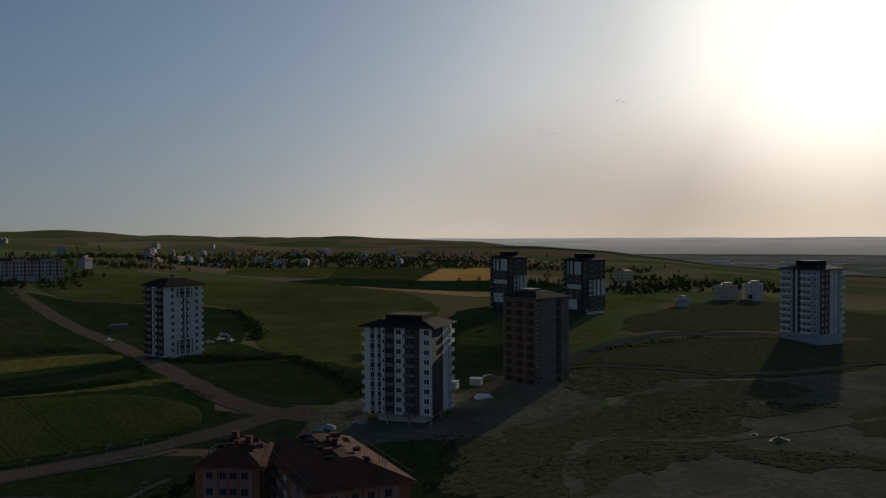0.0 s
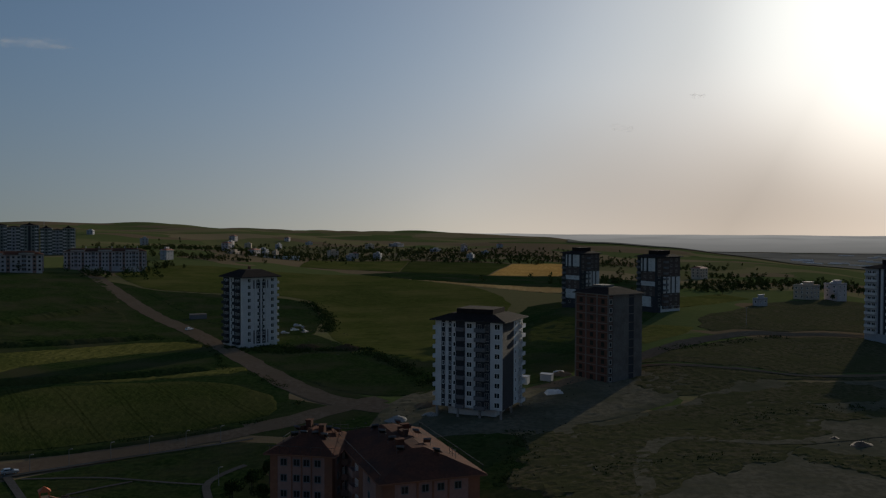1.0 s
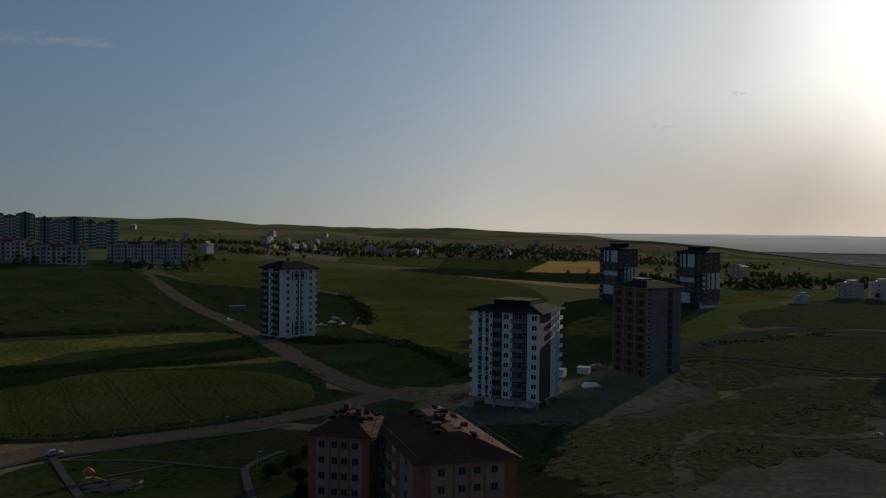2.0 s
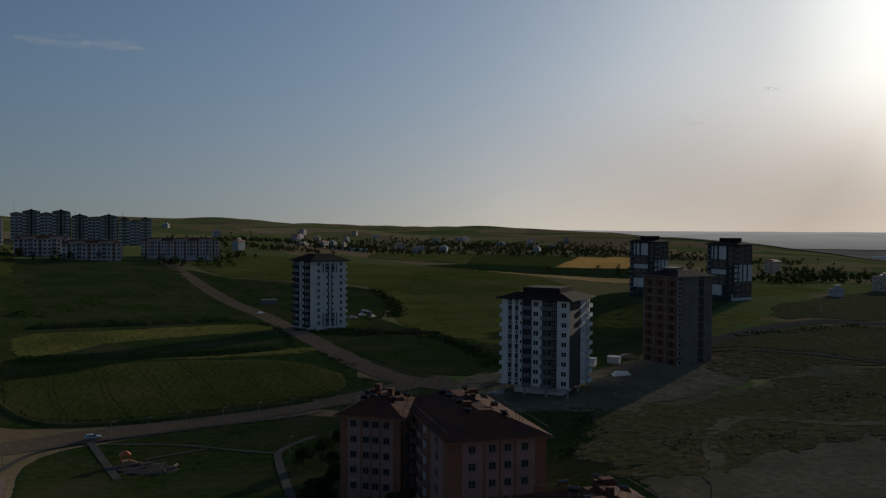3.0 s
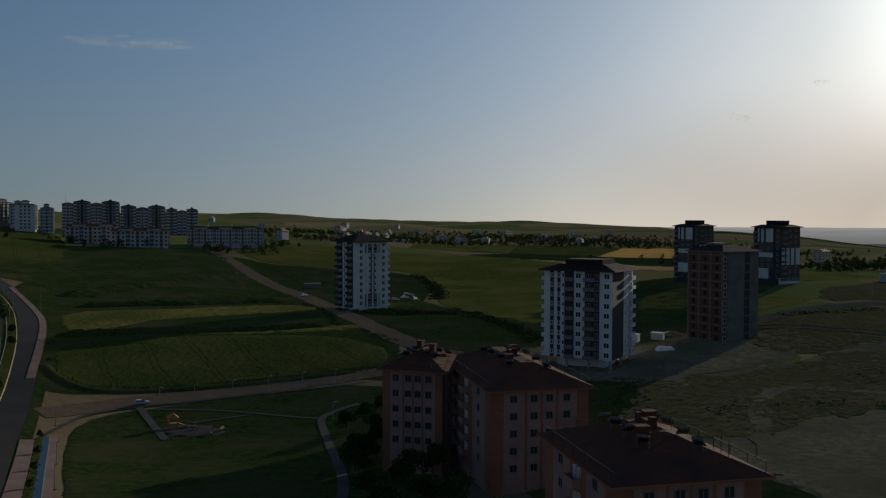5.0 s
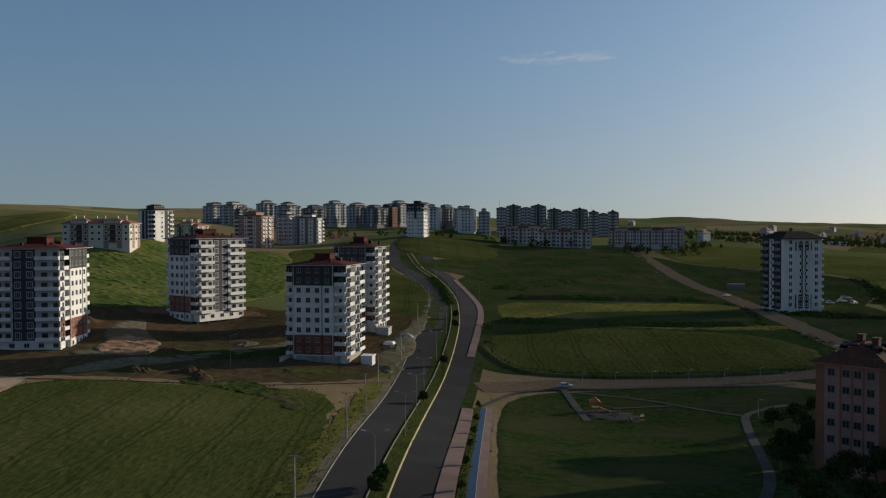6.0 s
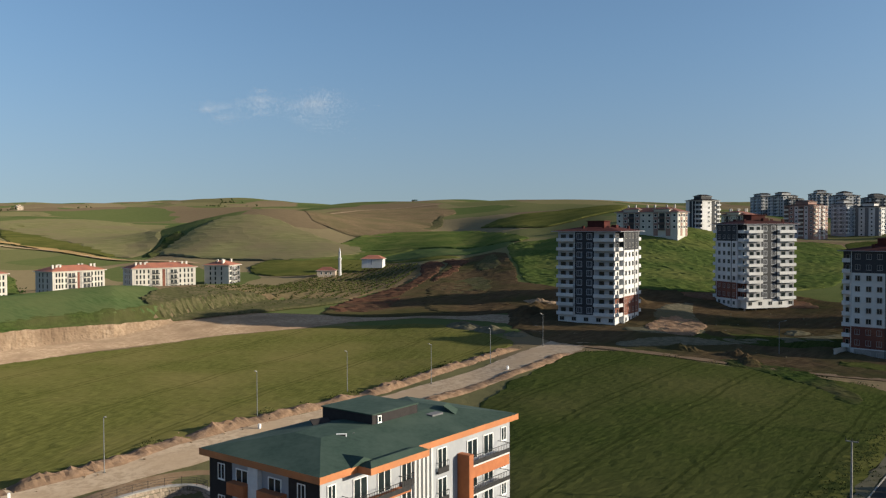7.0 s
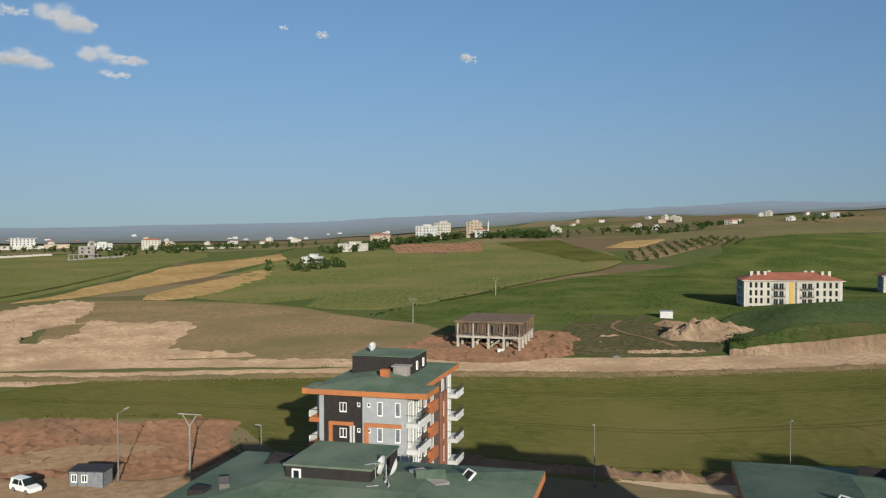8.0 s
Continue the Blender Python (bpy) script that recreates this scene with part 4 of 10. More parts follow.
field("dug_pit", "dug hollow in the red earth, painted as a dark patch", [(-372, 134), (-410, 160), (-440, 174), (-462, 178), (-448, 190), (-420, 172), (-384, 150)], M_REDDARK, 2.0, 0.4, 0.62, rag=2.0)
field("building_ground", "dusty ground round the white tower", [(-20, 245), (-8, 290), (6, 298), (40, 290), (75, 320), (98, 312), (86, 276), (52, 246), (20, 236)], M_WASTE, 2.5, 0.25)
field("waste_ground", "brown waste ground with pale tracks", [(24, 240), (55, 248), (92, 278), (112, 300), (150, 300), (200, 320), (235, 352), (290, 360), (300, 280), (240, 200), (170, 140), (110, 100), (60, 110), (30, 160)], M_WASTE, 2.2, 0.12, 0.3, rag=2)
field("weed_patch", "dark rank weeds over the waste ground", [(22, 236), (56, 246), (92, 274), (104, 286), (124, 262), (112, 236), (92, 214), (64, 190), (40, 168), (24, 176)], M_WEEDY, 1.8, 0.25, 0.35, rag=5)
field("weed_patch", "sparse green weeds on the waste ground", [(60, 246), (96, 276), (116, 296), (160, 296), (150, 276), (110, 268), (84, 244), (58, 226)], M_WEEDY, 2.0, 0.15, 0.42, rag=5)
field("weed_patch", "sparse green weeds on the waste ground", [(130, 230), (170, 262), (220, 300), (260, 310), (230, 250), (180, 216), (140, 200)], M_WEEDY, 2.2, 0.15, 0.42, rag=5)
field("bramble_patch", "dark weeds on the waste ground", [(40, 196), (51, 208), (65, 216), (80, 212), (88, 204), (76, 192), (60, 188)], M_WEEDY, 1.4, 0.3, 0.36, rag=5.5)
field("bramble_patch", "dark weeds on the waste ground", [(80, 236), (94, 254), (112, 264), (130, 262), (152, 266), (148, 254), (126, 248), (106, 248), (92, 232)], M_WEEDY, 1.4, 0.3, 0.36, rag=5.5)
field("bramble_patch", "dark weeds on the waste ground", [(90, 208), (100, 212), (112, 204), (128, 206), (134, 196), (116, 188), (98, 194)], M_WEEDY, 1.4, 0.3, 0.36, rag=5.5)
field("bramble_patch", "dark weeds on the waste ground", [(18, 200), (30, 202), (40, 190), (34, 176), (20, 184)], M_WEEDY, 1.4, 0.3, 0.36, rag=5.0)
field("fallow_field", "dark fallow plot between the dirt lanes", [(-34, 376), (-56, 372), (-62, 350), (-46, 320), (-30, 296), (-12, 286), (4, 292), (34, 298), (54, 314), (62, 330), (34, 346), (4, 352), (-16, 378)], M_LAWN, 2.0, 0.25, rag=2.2)

field("grass_plot", "green weeds between the tower blocks", [(-212, 158), (-200, 172), (-188, 186), (-184, 200), (-196, 204), (-206, 186), (-218, 170)], M_CROP2, 2.0, 0.3, 0.35, rag=1.5)
field("grass_plot", "green weeds below the tower block", [(-176, 182), (-168, 190), (-158, 196), (-160, 188), (-170, 176)], M_CROP2, 1.6, 0.3, 0.35, rag=1.0)
field("trodden_ground", "pale trodden earth round the tower's foot", [(-232, 146), (-222, 150), (-214, 168), (-226, 176), (-250, 190), (-262, 200), (-256, 180), (-228, 160)], M_WASTE, 2.0, 0.2, 0.4, rag=1.5)
field("trodden_ground", "churned red earth behind the tower blocks", [(-232, 236), (-252, 240), (-268, 226), (-276, 206), (-268, 200), (-258, 222), (-240, 230)], M_REDSOIL, 2.0, 0.4, 0.5, rag=1.5)
field("trodden_ground", "pale site track between the tower blocks", [(-214, 132), (-216, 150), (-206, 176), (-200, 200), (-196, 228), (-188, 232), (-190, 204), (-198, 172), (-206, 148), (-204, 134)], M_WASTE, 1.8, 0.2, 0.42, rag=1.2)
field("trodden_ground", "bare earth heap beside the tower's foot", [(-228, 152), (-214, 160), (-218, 172), (-232, 178), (-240, 172)], M_SPOIL, 1.6, 0.6, 0.45, rag=1.2)
field("trodden_ground", "trodden earth beside the road by the towers", [(-150, 196), (-162, 206), (-176, 232), (-188, 262), (-198, 284), (-188, 276), (-170, 240), (-156, 212)], M_WASTE, 2.0, 0.2, 0.4, rag=1.2)

field("weed_patch", "sparse weeds between the earth tracks", [(75, 319), (98, 313), (92, 285), (114, 302), (150, 302), (200, 322), (235, 354), (213, 341), (180, 319), (143, 306), (119, 317), (90, 325)], M_WEEDY, 2.0, 0.3, 0.2, soft=False, rag=0.8)
field("weed_patch", "sparse weeds beside the unfinished tower", [(80, 270), (118, 296), (122, 318), (84, 326), (70, 300)], M_WEEDY, 2.0, 0.3, 0.16, rag=0.8)
# brown soil patch that also paints the shadow lying here
field("dark_ground", "brown earth with painted shadow at the foot of the ploughed slope", [(-308, 107), (-358, 132), (-392, 156), (-323, 141), (-325, 156), (-285, 139), (-279, 124), (-282, 112)], M_PLOUGH, 2.2, 0.4, 0.5, rag=1.5)
field("rough_grass", "rough dark grass beside the salmon flats", [(-16, 236), (18, 240), (34, 232), (34, 160), (60, 112), (20, 96), (-6, 150), (-14, 190)], M_LAWN, 2.0, 0.3, 0.1)
field("rough_grass", "weedy green ground beside the climbing road", [(-168, 252), (-205, 312), (-240, 352), (-300, 400), (-372, 488), (-430, 470), (-400, 418), (-330, 350), (-268, 280), (-240, 250), (-200, 284)], M_CROP2, 3.0, 0.3, 0.1)
# main road: two carriageways, planted median, brick pavement, blue cycle path
CW_L = [(-24.5, 0), (-52, 46), (-80.1, 90.9), (-107.8, 136.2), (-133, 180.5), (-157.2, 224), (-190.3, 283), (-219, 329), (-248, 363), (-282, 395), (-330, 440), (-385, 520), (-455, 640), (-520, 780)]
CW_R = [(-14.4, 0), (-43.6, 50), (-73.1, 100.5), (-94.5, 137), (-115.6, 173.3), (-131.5, 204), (-147.6, 235.4), (-167, 270), (-187.5, 304), (-217, 348), (-252, 390), (-300, 440), (-360, 520), (-430, 650), (-495, 790)]
MED = [(-19, -3), (-48.1, 47.3), (-77.6, 97.8), (-99, 134.3), (-120.1, 170.6), (-136, 201.3), (-152.1, 232.7), (-171.5, 267.3), (-191, 298), (-219, 340), (-250.5, 377), (-292, 418), (-345, 480), (-372, 520), (-443, 645)]
ribbon("road", "worn dark asphalt carriageway curving up the hill", CW_L, 7.8, M_ASPHALT, 0.16, 4, 6)
ribbon("road", "worn dark asphalt carriageway curving up the hill", CW_R, 7.6, M_ASPHALT, 0.16, 4, 6)
ribbon("verge", "weedy ground between the carriageways", MED, 24, M_LAWN, 0.08, 4, 6, category="verge")
ribbon("median", "grassy median strip between the carriageways", MED[:-2], 3.0, M_CROP2, 0.14, 4, 4, height=0.16, category="median")
ribbon("kerb", "yellow painted median kerb", MED[:-2], 0.26, M_KERBY, 0.16, 4, 1, offset=-1.6, height=0.2, category="kerb")
ribbon("kerb", "grey concrete median kerb", MED[:-2], 0.22, M_KERB, 0.14, 4, 1, offset=1.6, height=0.18, category="kerb")
PAVE = [(-9, 0), (-40, 53), (-69.9, 104.5), (-85.8, 132.8), (-100, 158), (-115, 184.6)]
BLUE = [(-5, 2), (-36, 55), (-67.2, 107.8), (-84.0, 137.5), (-98.5, 163), (-112.9, 188.9)]
ribbon("pavement", "red brick pavement along the road", PAVE, 3.0, M_PAVER, 0.14, 3, 2, height=0.14, category="pavement")
ribbon("planting_strip", "strip of shrubs between pavement and cycle path", BLUE, 1.5, M_CROP2, 0.2, 3, 2, offset=1.4, category="verge")
ribbon("cycle_path", "blue painted cycle path with white edge", BLUE, 1.35, M_BLUE, 0.2, 3, 2, category="path")
ribbon("path_edge", "white edge line of the cycle path", BLUE, 0.14, M_KERB, 0.215, 3, 1, offset=-0.76, category="marking")
ribbon("pavement", "dark red brick footway beside the cycle path", BLUE, 1.6, M_PAVER, 0.19, 3, 2, offset=-1.65, category="pavement")
ribbon("pavement", "brick pavement along the outer kerb", [(-144.5, 234), (-163, 270), (-182, 304), (-200, 331), (-224, 361), (-252, 393)], 2.4, M_PAVER, 0.16, 3, 2, height=0.14, category="pavement")
ribbon("edge_line", "thin pale kerb line along the carriageway", CW_L[1:10], 0.18, M_KERB, 0.2, 4, 1, offset=4.0, height=0.05, category="kerb")
ribbon("verge", "bare dusty verge beside the carriageway", CW_L[1:8], 2.0, M_WASTE, 0.17, 3, 2, offset=5.2, wobble=0.5, category="verge")
ribbon("verge", "weedy green verge along the carriageway", CW_L[1:6], 5.0, M_BARLEY, 0.16, 3, 4, offset=8.4, wobble=0.8, category="verge")

# dirt roads
ribbon("dirt_lane", "pale dirt lane crossing to the main road", [(-126, 208), (-112, 224), (-96, 234), (-74, 247), (-55, 256), (-40, 264), (-28, 276), (-14, 286)], 9.5, M_DIRT, 0.12, 4, 5, wobble=0.5)
ribbon("dirt_road", "pale dirt road running up between fields", [(-10, 272), (-32, 286), (-48, 308), (-66, 342), (-97, 402), (-128, 455), (-186, 545), (-252, 655), (-300, 740)], 10, M_DIRT, 0.13, 5, 5, wobble=0.6)
ribbon("dirt_road", "wide dirt road with stony spoil along it", [(-92, -112), (-112, -78), (-126, -50), (-139, -22), (-146, 0), (-154, 20), (-164, 42), (-172, 63), (-183, 80), (-198, 100), (-214, 119), (-228, 132), (-250, 128)], 13, M_ROADDIRT, 0.12, 3, 6, wobble=0.5)
ribbon("dirt_road", "graded dirt road below the cut bank", [(0, -255), (-66, -212), (-96, -190), (-127, -165), (-155, -143), (-180, -119), (-206, -93), (-231, -70), (-257, -44), (-275, -11), (-290, 25), (-300, 58), (-298, 92), (-280, 118), (-250, 130), (-215, 125)], 11.5, M_EARTH, 0.13, 4, 5, wobble=0.7)
ribbon("dirt_lane", "pale dirt lane before the towers", [(-212, 124), (-196, 134), (-184, 142), (-171, 154), (-160, 168), (-153, 182), (-147, 194)], 4.5, M_DIRT, 0.22, 3, 3, wobble=0.4)
ribbon("dirt_road", "dirt road passing the unfinished tower", [(38, 290), (66, 318), (96, 352), (126, 385), (160, 408), (205, 412), (250, 408), (330, 420)], 9, M_DIRT, 0.14, 5, 4, wobble=0.6)
ribbon("dirt_track", "pale earth track over the waste ground", [(60, 322), (88, 324), (119, 316), (143, 305), (180, 318), (213, 340), (260, 340)], 3.5, M_DIRT, 0.5, 5, 3, wobble=0.8)
ribbon("dirt_track", "faint earth track over the waste ground", [(40, 150), (58, 232), (86, 220), (116, 226), (141, 236), (190, 250)], 4, M_WASTE, 0.5, 5, 3, wobble=1.2)
ribbon("park_path", "curving concrete park path", [(-47, 229), (-51, 225), (-55, 218), (-52, 209), (-41, 176), (-33, 149), (-30, 130)], 2.0, M_PATH, 0.35, 3, 2, category="path")
ribbon("park_path", "straight concrete path to the playground", [(-106, 222), (-97, 210), (-87, 196)], 2.0, M_PATH, 0.35, 3, 2, category="path")
ribbon("park_path", "thin concrete park path", [(-102, 221), (-86, 224), (-76, 223), (-55, 217)], 0.9, M_PATH, 0.35, 3, 2, category="path")
ribbon("park_path", "thin concrete park path", [(-87, 212), (-81, 217), (-74, 221)], 0.9, M_PATH, 0.37, 3, 2, category="path")
ribbon("footway", "narrow concrete footway along the lane", [(-114, 190), (-116, 209), (-111, 218), (-100, 227), (-79, 239), (-49, 249)], 1.3, M_PATH, 0.36, 3, 2, category="path")
ribbon("far_track", "pale farm track over the hills", [(-900, -130), (-852, -89), (-804, -37), (-726, 3), (-688, 35), (-640, 60)], 4, M_EARTH, 0.9, 10, 2)
ribbon("far_track", "pale farm track over the hills", [(-1330, -190), (-1341, -139), (-1363, -97), (-1396, -62), (-1412, -31)], 6, M_EARTH, 1.2, 14, 2)
ribbon("far_track", "pale farm track over the hills", [(-985, 226), (-1013, 254), (-1062, 303), (-1129, 371), (-1140, 440)], 6, M_EARTH, 1.2, 14, 2)
ribbon("field_path", "worn path across the wheat slope", [(-254, -258), (-386, -299), (-434, -298), (-494, -321)], 2.2, M_BARLEY, 0.6, 6, 2)
ribbon("field_path", "worn path across the wheat slope", [(-372, -290), (-420, -262), (-440, -240)], 2.0, M_BARLEY, 0.6, 6, 2)
field("grass_slope", "olive green grass slope below the village hill", [(-254, -258), (-386, -302), (-434, -299), (-494, -322), (-560, -380), (-597, -420), (-640, -500), (-620, -560), (-520, -520), (-440, -460), (-330, -370), (-205, -300), (-206, -250)], M_SLOPE, 5, 0.3, 0.35)
field("grass_slope", "green meadow before the stubble strips", [(-205, -300), (-330, -370), (-440, -460), (-520, -520), (-500, -600), (-420, -590), (-300, -490), (-205, -390), (-196, -350)], M_SLOPE, 5, 0.3, 0.3)
field("stubble_field", "pale dry plot on the village slope", [(-606, -535), (-667, -508), (-590, -420), (-498, -325), (-469, -339), (-551, -449)], M_BARLEY, 5, 0.3, 0.8, soft=False)
field("ploughed_field", "brown vineyard plot below the village", [(-551, -624), (-605, -555), (-543, -494), (-490, -548)], M_REDSOIL, 5, 0.3, 0.9, soft=False)
field("fallow_field", "tan fallow plot beyond the wheat slope", [(-608, -416), (-680, -440), (-694, -408), (-609, -384)], M_STRAW, 5, 0.3, 0.9, soft=False)
field("ploughed_field", "brown orchard soil beyond the wheat slope", [(-512, -337), (-595, -375), (-693, -374), (-667, -325), (-589, -318), (-497, -310)], M_FALLOW, 5, 0.3, 0.8)
field("crop_field", "vivid green strip between the brown hills", [(-601, 105), (-640, 146), (-679, 193), (-699, 249), (-732, 290), (-640, 250), (-570, 222), (-575, 165)], M_CROPDEEP, 5, 0.4, 0.9)
field("ochre_hill", "ochre and olive strips on the near hill", [(-1172, -122), (-1164, -84), (-851, -15), (-739, 16), (-826, -42), (-873, -91)], M_BARLEY, 10, 0.4, 0.9)
field("orchard_slope", "brown fallow slope above the far houses", [(-1050, -420), (-1250, -480), (-1300, -330), (-1150, -250), (-1000, -300)], M_FALLOW, 12, 0.4, 0.9)
field("barley_field", "pale yellow green plot by the mosque", [(-524, 96), (-560, 84), (-612, 92), (-636, 140), (-604, 176), (-548, 172), (-520, 150)], M_BARLEY, 4, 0.3, 0.7)
field("pasture_hill", "olive pasture on the round hill", [(-744, 32), (-770, 46), (-797, 64), (-825, 94), (-813, 129), (-751, 158), (-680, 171), (-614, 184), (-591, 148), (-606, 111), (-656, 76), (-709, 54)], M_DOME, 6, 0.3, 1.3, rag=2)
# dark green patch paints the hill's shaded flank
field("hollow_shade", "shaded hollow at the hill's foot, painted in dark grass green", [(-757, 27), (-802, 47), (-822, 63), (-790, 66), (-764, 49), (-728, 36)], M_LAWN, 4, 0.1, 1.0, rag=2)
field("pasture_hill", "yellow olive slope above the wheat", [(-1182, -145), (-1240, -83), (-1300, -21), (-1200, 40), (-830, 50), (-765, 28), (-746, 14), (-809, -14), (-1019, -84)], M_DOME, 9, 0.4, 1.1, rag=3)
field("crop_field", "deep green field on the slope below the brown hill", [(-742, 219), (-700, 292), (-600, 276), (-468, 250), (-550, 218), (-650, 158)], M_CROPDEEP, 5, 0.3, 1.2, rag=1.5)
field("barley_field", "yellow green strip above the deep green field", [(-760, 330), (-750, 395), (-712, 470), (-640, 420), (-566, 340), (-576, 290), (-640, 300)], M_BARLEY, 6, 0.3, 1.2, rag=2)
# dark patch paints the shadow in the gully
field("hollow_shade", "shaded valley between the brown hills, painted as a dark patch", [(-880, 338), (-968, 366), (-975, 378), (-890, 352), (-837, 326), (-790, 296), (-800, 290), (-850, 318)], M_WEEDY, 5, 0.1, 0.9, rag=2)


# ---- building kit ----
# A block stands with its near corner at its origin; face "A" runs along -x (seen from -y), "B" along +y (seen from +x), "C" and "D" are the far faces.
def face_of(face, a, b):
    return {"A": pose(-a, 0, 0), "B": pose(0, 0, 0, 0, 0, 90), "C": pose(0, b, 0, 0, 0, 180), "D": pose(-a, b, 0, 0, 0, -90)}[face]


CACHE = {}


def frame_mesh(name, w, h, mull, fw, mats, glazed):
    """A window frame in one piece, with mullions and a sill; glazed: with its panes set back in it."""
    xs, solid = [-w / 2, -w / 2 + fw], [True]
    for k in range(mull):
        c = -w / 2 + w * (k + 1) / (mull + 1)
        xs += [c - 0.04, c + 0.04]
        solid += [False, True]
    xs += [w / 2 - fw, w / 2]
    solid += [False, True]
    zs = [-0.07, fw, h - fw, h]
    v, f, ix, seen = [], [], [], {}

    def at(x, y, z):
        if (x, y, z) not in seen:
            seen[(x, y, z)] = len(v)
            v.append((x, y, z))
        return seen[(x, y, z)]

    def full(i, k):
        return 0 <= i < len(solid) and 0 <= k < 3 and (k != 1 or solid[i])

    y0, y1 = -0.1, (-0.03 if glazed else 0.04)
    for i in range(len(solid)):
        for k in range(3):
            x0, x1, z0, z1 = xs[i], xs[i + 1], zs[k], zs[k + 1]
            if full(i, k):
                f.append((at(x0, y0, z0), at(x1, y0, z0), at(x1, y0, z1), at(x0, y0, z1)))
                ix.append(0)
                for di, dk, p, q in ((-1, 0, (x0, z1), (x0, z0)), (1, 0, (x1, z0), (x1, z1)), (0, -1, (x0, z0), (x1, z0)), (0, 1, (x1, z1), (x0, z1))):
                    if not full(i + di, k + dk):
                        inner = 0 <= i + di < len(solid) and 0 <= k + dk < 3
                        yb = y1 if inner else 0.04
                        f.append((at(q[0], y0, q[1]), at(p[0], y0, p[1]), at(p[0], yb, p[1]), at(q[0], yb, q[1])))
                        ix.append(0)
            elif glazed:
                f.append((at(x0, y1, z0), at(x1, y1, z0), at(x1, y1, z1), at(x0, y1, z1)))
                ix.append(1)
    return mesh_of(name, v, f, mats, idx=ix)


def window_meshes(w, h, mull, frame, fw, glass):
    key = ("window", w, h, mull, frame.name, fw, glass.name)
    if key not in CACHE:
        CACHE[key] = (frame_mesh("window", w, h, mull, fw, frame, False), boxes("pane", [(-w / 2 + fw, w / 2 - fw, -0.045, 0.02, fw, h - fw)], glass), frame_mesh("window", w, h, mull, fw, [frame, glass], True))
    return CACHE[key]


def windows(th, F, us, zs, w=1.5, h=1.4, mull=1, frame=None, fw=0.09, panes=True, glass=None):
    fr, pa, whole = window_meshes(w, h, mull, frame or M_FRAME, fw, glass or M_GLASS)
    for z in zs:
        for u in us:
            ob = part("window", fr if panes else whole, th, at=F @ pose(u, 0, z))
            if panes:
                part("pane", pa, ob)


def far_windows(th, F, us, zs, w=1.5, h=1.4, proud=0.0):
    """Windows of distant blocks: one mesh each, a glazed box with a sill; proud: set on a thick strip."""
    key = ("far", w, h)
    if key not in CACHE:
        CACHE[key] = frame_mesh("window", w, h, 0, 0.1, [M_FRAME, M_GLASS], True)
    for z in zs:
        for u in us:
            part("window", CACHE[key], th, at=F @ pose(u, -proud, z))


def window_rows(th, F, us, zs, w=1.5, h=1.4):
    """All the windows of one face of a block too far off to tell them apart."""
    it = []
    for z in zs:
        for u in us:
            it += [(u - w / 2, u + w / 2, -0.06, 0.02, z, z + h, 0), (u - w / 2 - 0.1, u + w / 2 + 0.1, -0.12, 0.02, z - 0.1, z, 1)]
    tagged(part("glazing", boxes("glazing", it, [M_GLASS, M_FRAME]), th, at=F), kind="stuff")


def balcony_mesh(w, d, ph, mats, rail=False):
    key = ("balcony", w, d, ph, mats[0].name, mats[1].name, rail)
    if key not in CACHE:
        it = [(-w / 2, w / 2, -d, 0, -0.16, 0, 0)]
        if rail:
            it += [(-w / 2, w / 2, -d, -d + 0.05, ph - 0.05, ph, 1), (-w / 2, -w / 2 + 0.05, -d, 0, ph - 0.05, ph, 1), (w / 2 - 0.05, w / 2, -d, 0, ph - 0.05, ph, 1), (-w / 2, w / 2, -d, -d + 0.04, 0.0, 0.45, 1)]
            n = max(3, int(w / 0.3))
            it += [(-w / 2 + w * k / n - 0.015, -w / 2 + w * k / n + 0.015, -d, -d + 0.03, 0, ph, 1) for k in range(n + 1)]
        else:
            e = 0.12
            o = [(-w / 2, -d), (w / 2, -d), (w / 2, 0.0), (-w / 2, 0.0)]
            n = [(-w / 2 + e, -d + e), (w / 2 - e, -d + e), (w / 2 - e, -0.02), (-w / 2 + e, -0.02)]
            v = [(x, y, -0.16) for x, y in o] + [(x, y, ph) for x, y in o] + [(x, y, ph) for x, y in n] + [(x, y, 0.0) for x, y in n]
            f = [(3, 2, 1, 0), (12, 13, 14, 15)] + [(k, (k + 1) % 4, 4 + (k + 1) % 4, 4 + k) for k in range(4)] + [(4 + k, 4 + (k + 1) % 4, 8 + (k + 1) % 4, 8 + k) for k in range(4)] + [(8 + k, 8 + (k + 1) % 4, 12 + (k + 1) % 4, 12 + k) for k in range(4)]
            CACHE[key] = mesh_of("balcony", v, f, list(mats), idx=[0, 0] + [1] * 12)
            return CACHE[key]
        CACHE[key] = boxes("balcony", it, list(mats))
    return CACHE[key]


def balconies(th, F, u, zs, w, d=1.3, ph=1.05, mats=None, rail=False, door=True, panes=True, frame=None):
    me = balcony_mesh(w, d, ph, mats or (M_CONC, M_WHITE), rail)
    for z in zs:
        part("balcony", me, th, at=F @ pose(u, 0, z))
    if door:
        windows(th, F, [u - w * 0.2, u + w * 0.22], zs, round(min(1.8, w * 0.32), 2), 2.1, 1, frame, panes=panes)


def cladding(th, F, items, mat, label=""):
    """Panels on a face: (u0, u1, z0, z1[, proud])."""
    for u0, u1, z0, z1, *p in items:
        part("cladding", boxes("cladding", [(u0, u1, -(p[0] if p else 0.05), 0.03, z0, z1)], mat), th, label, at=F)


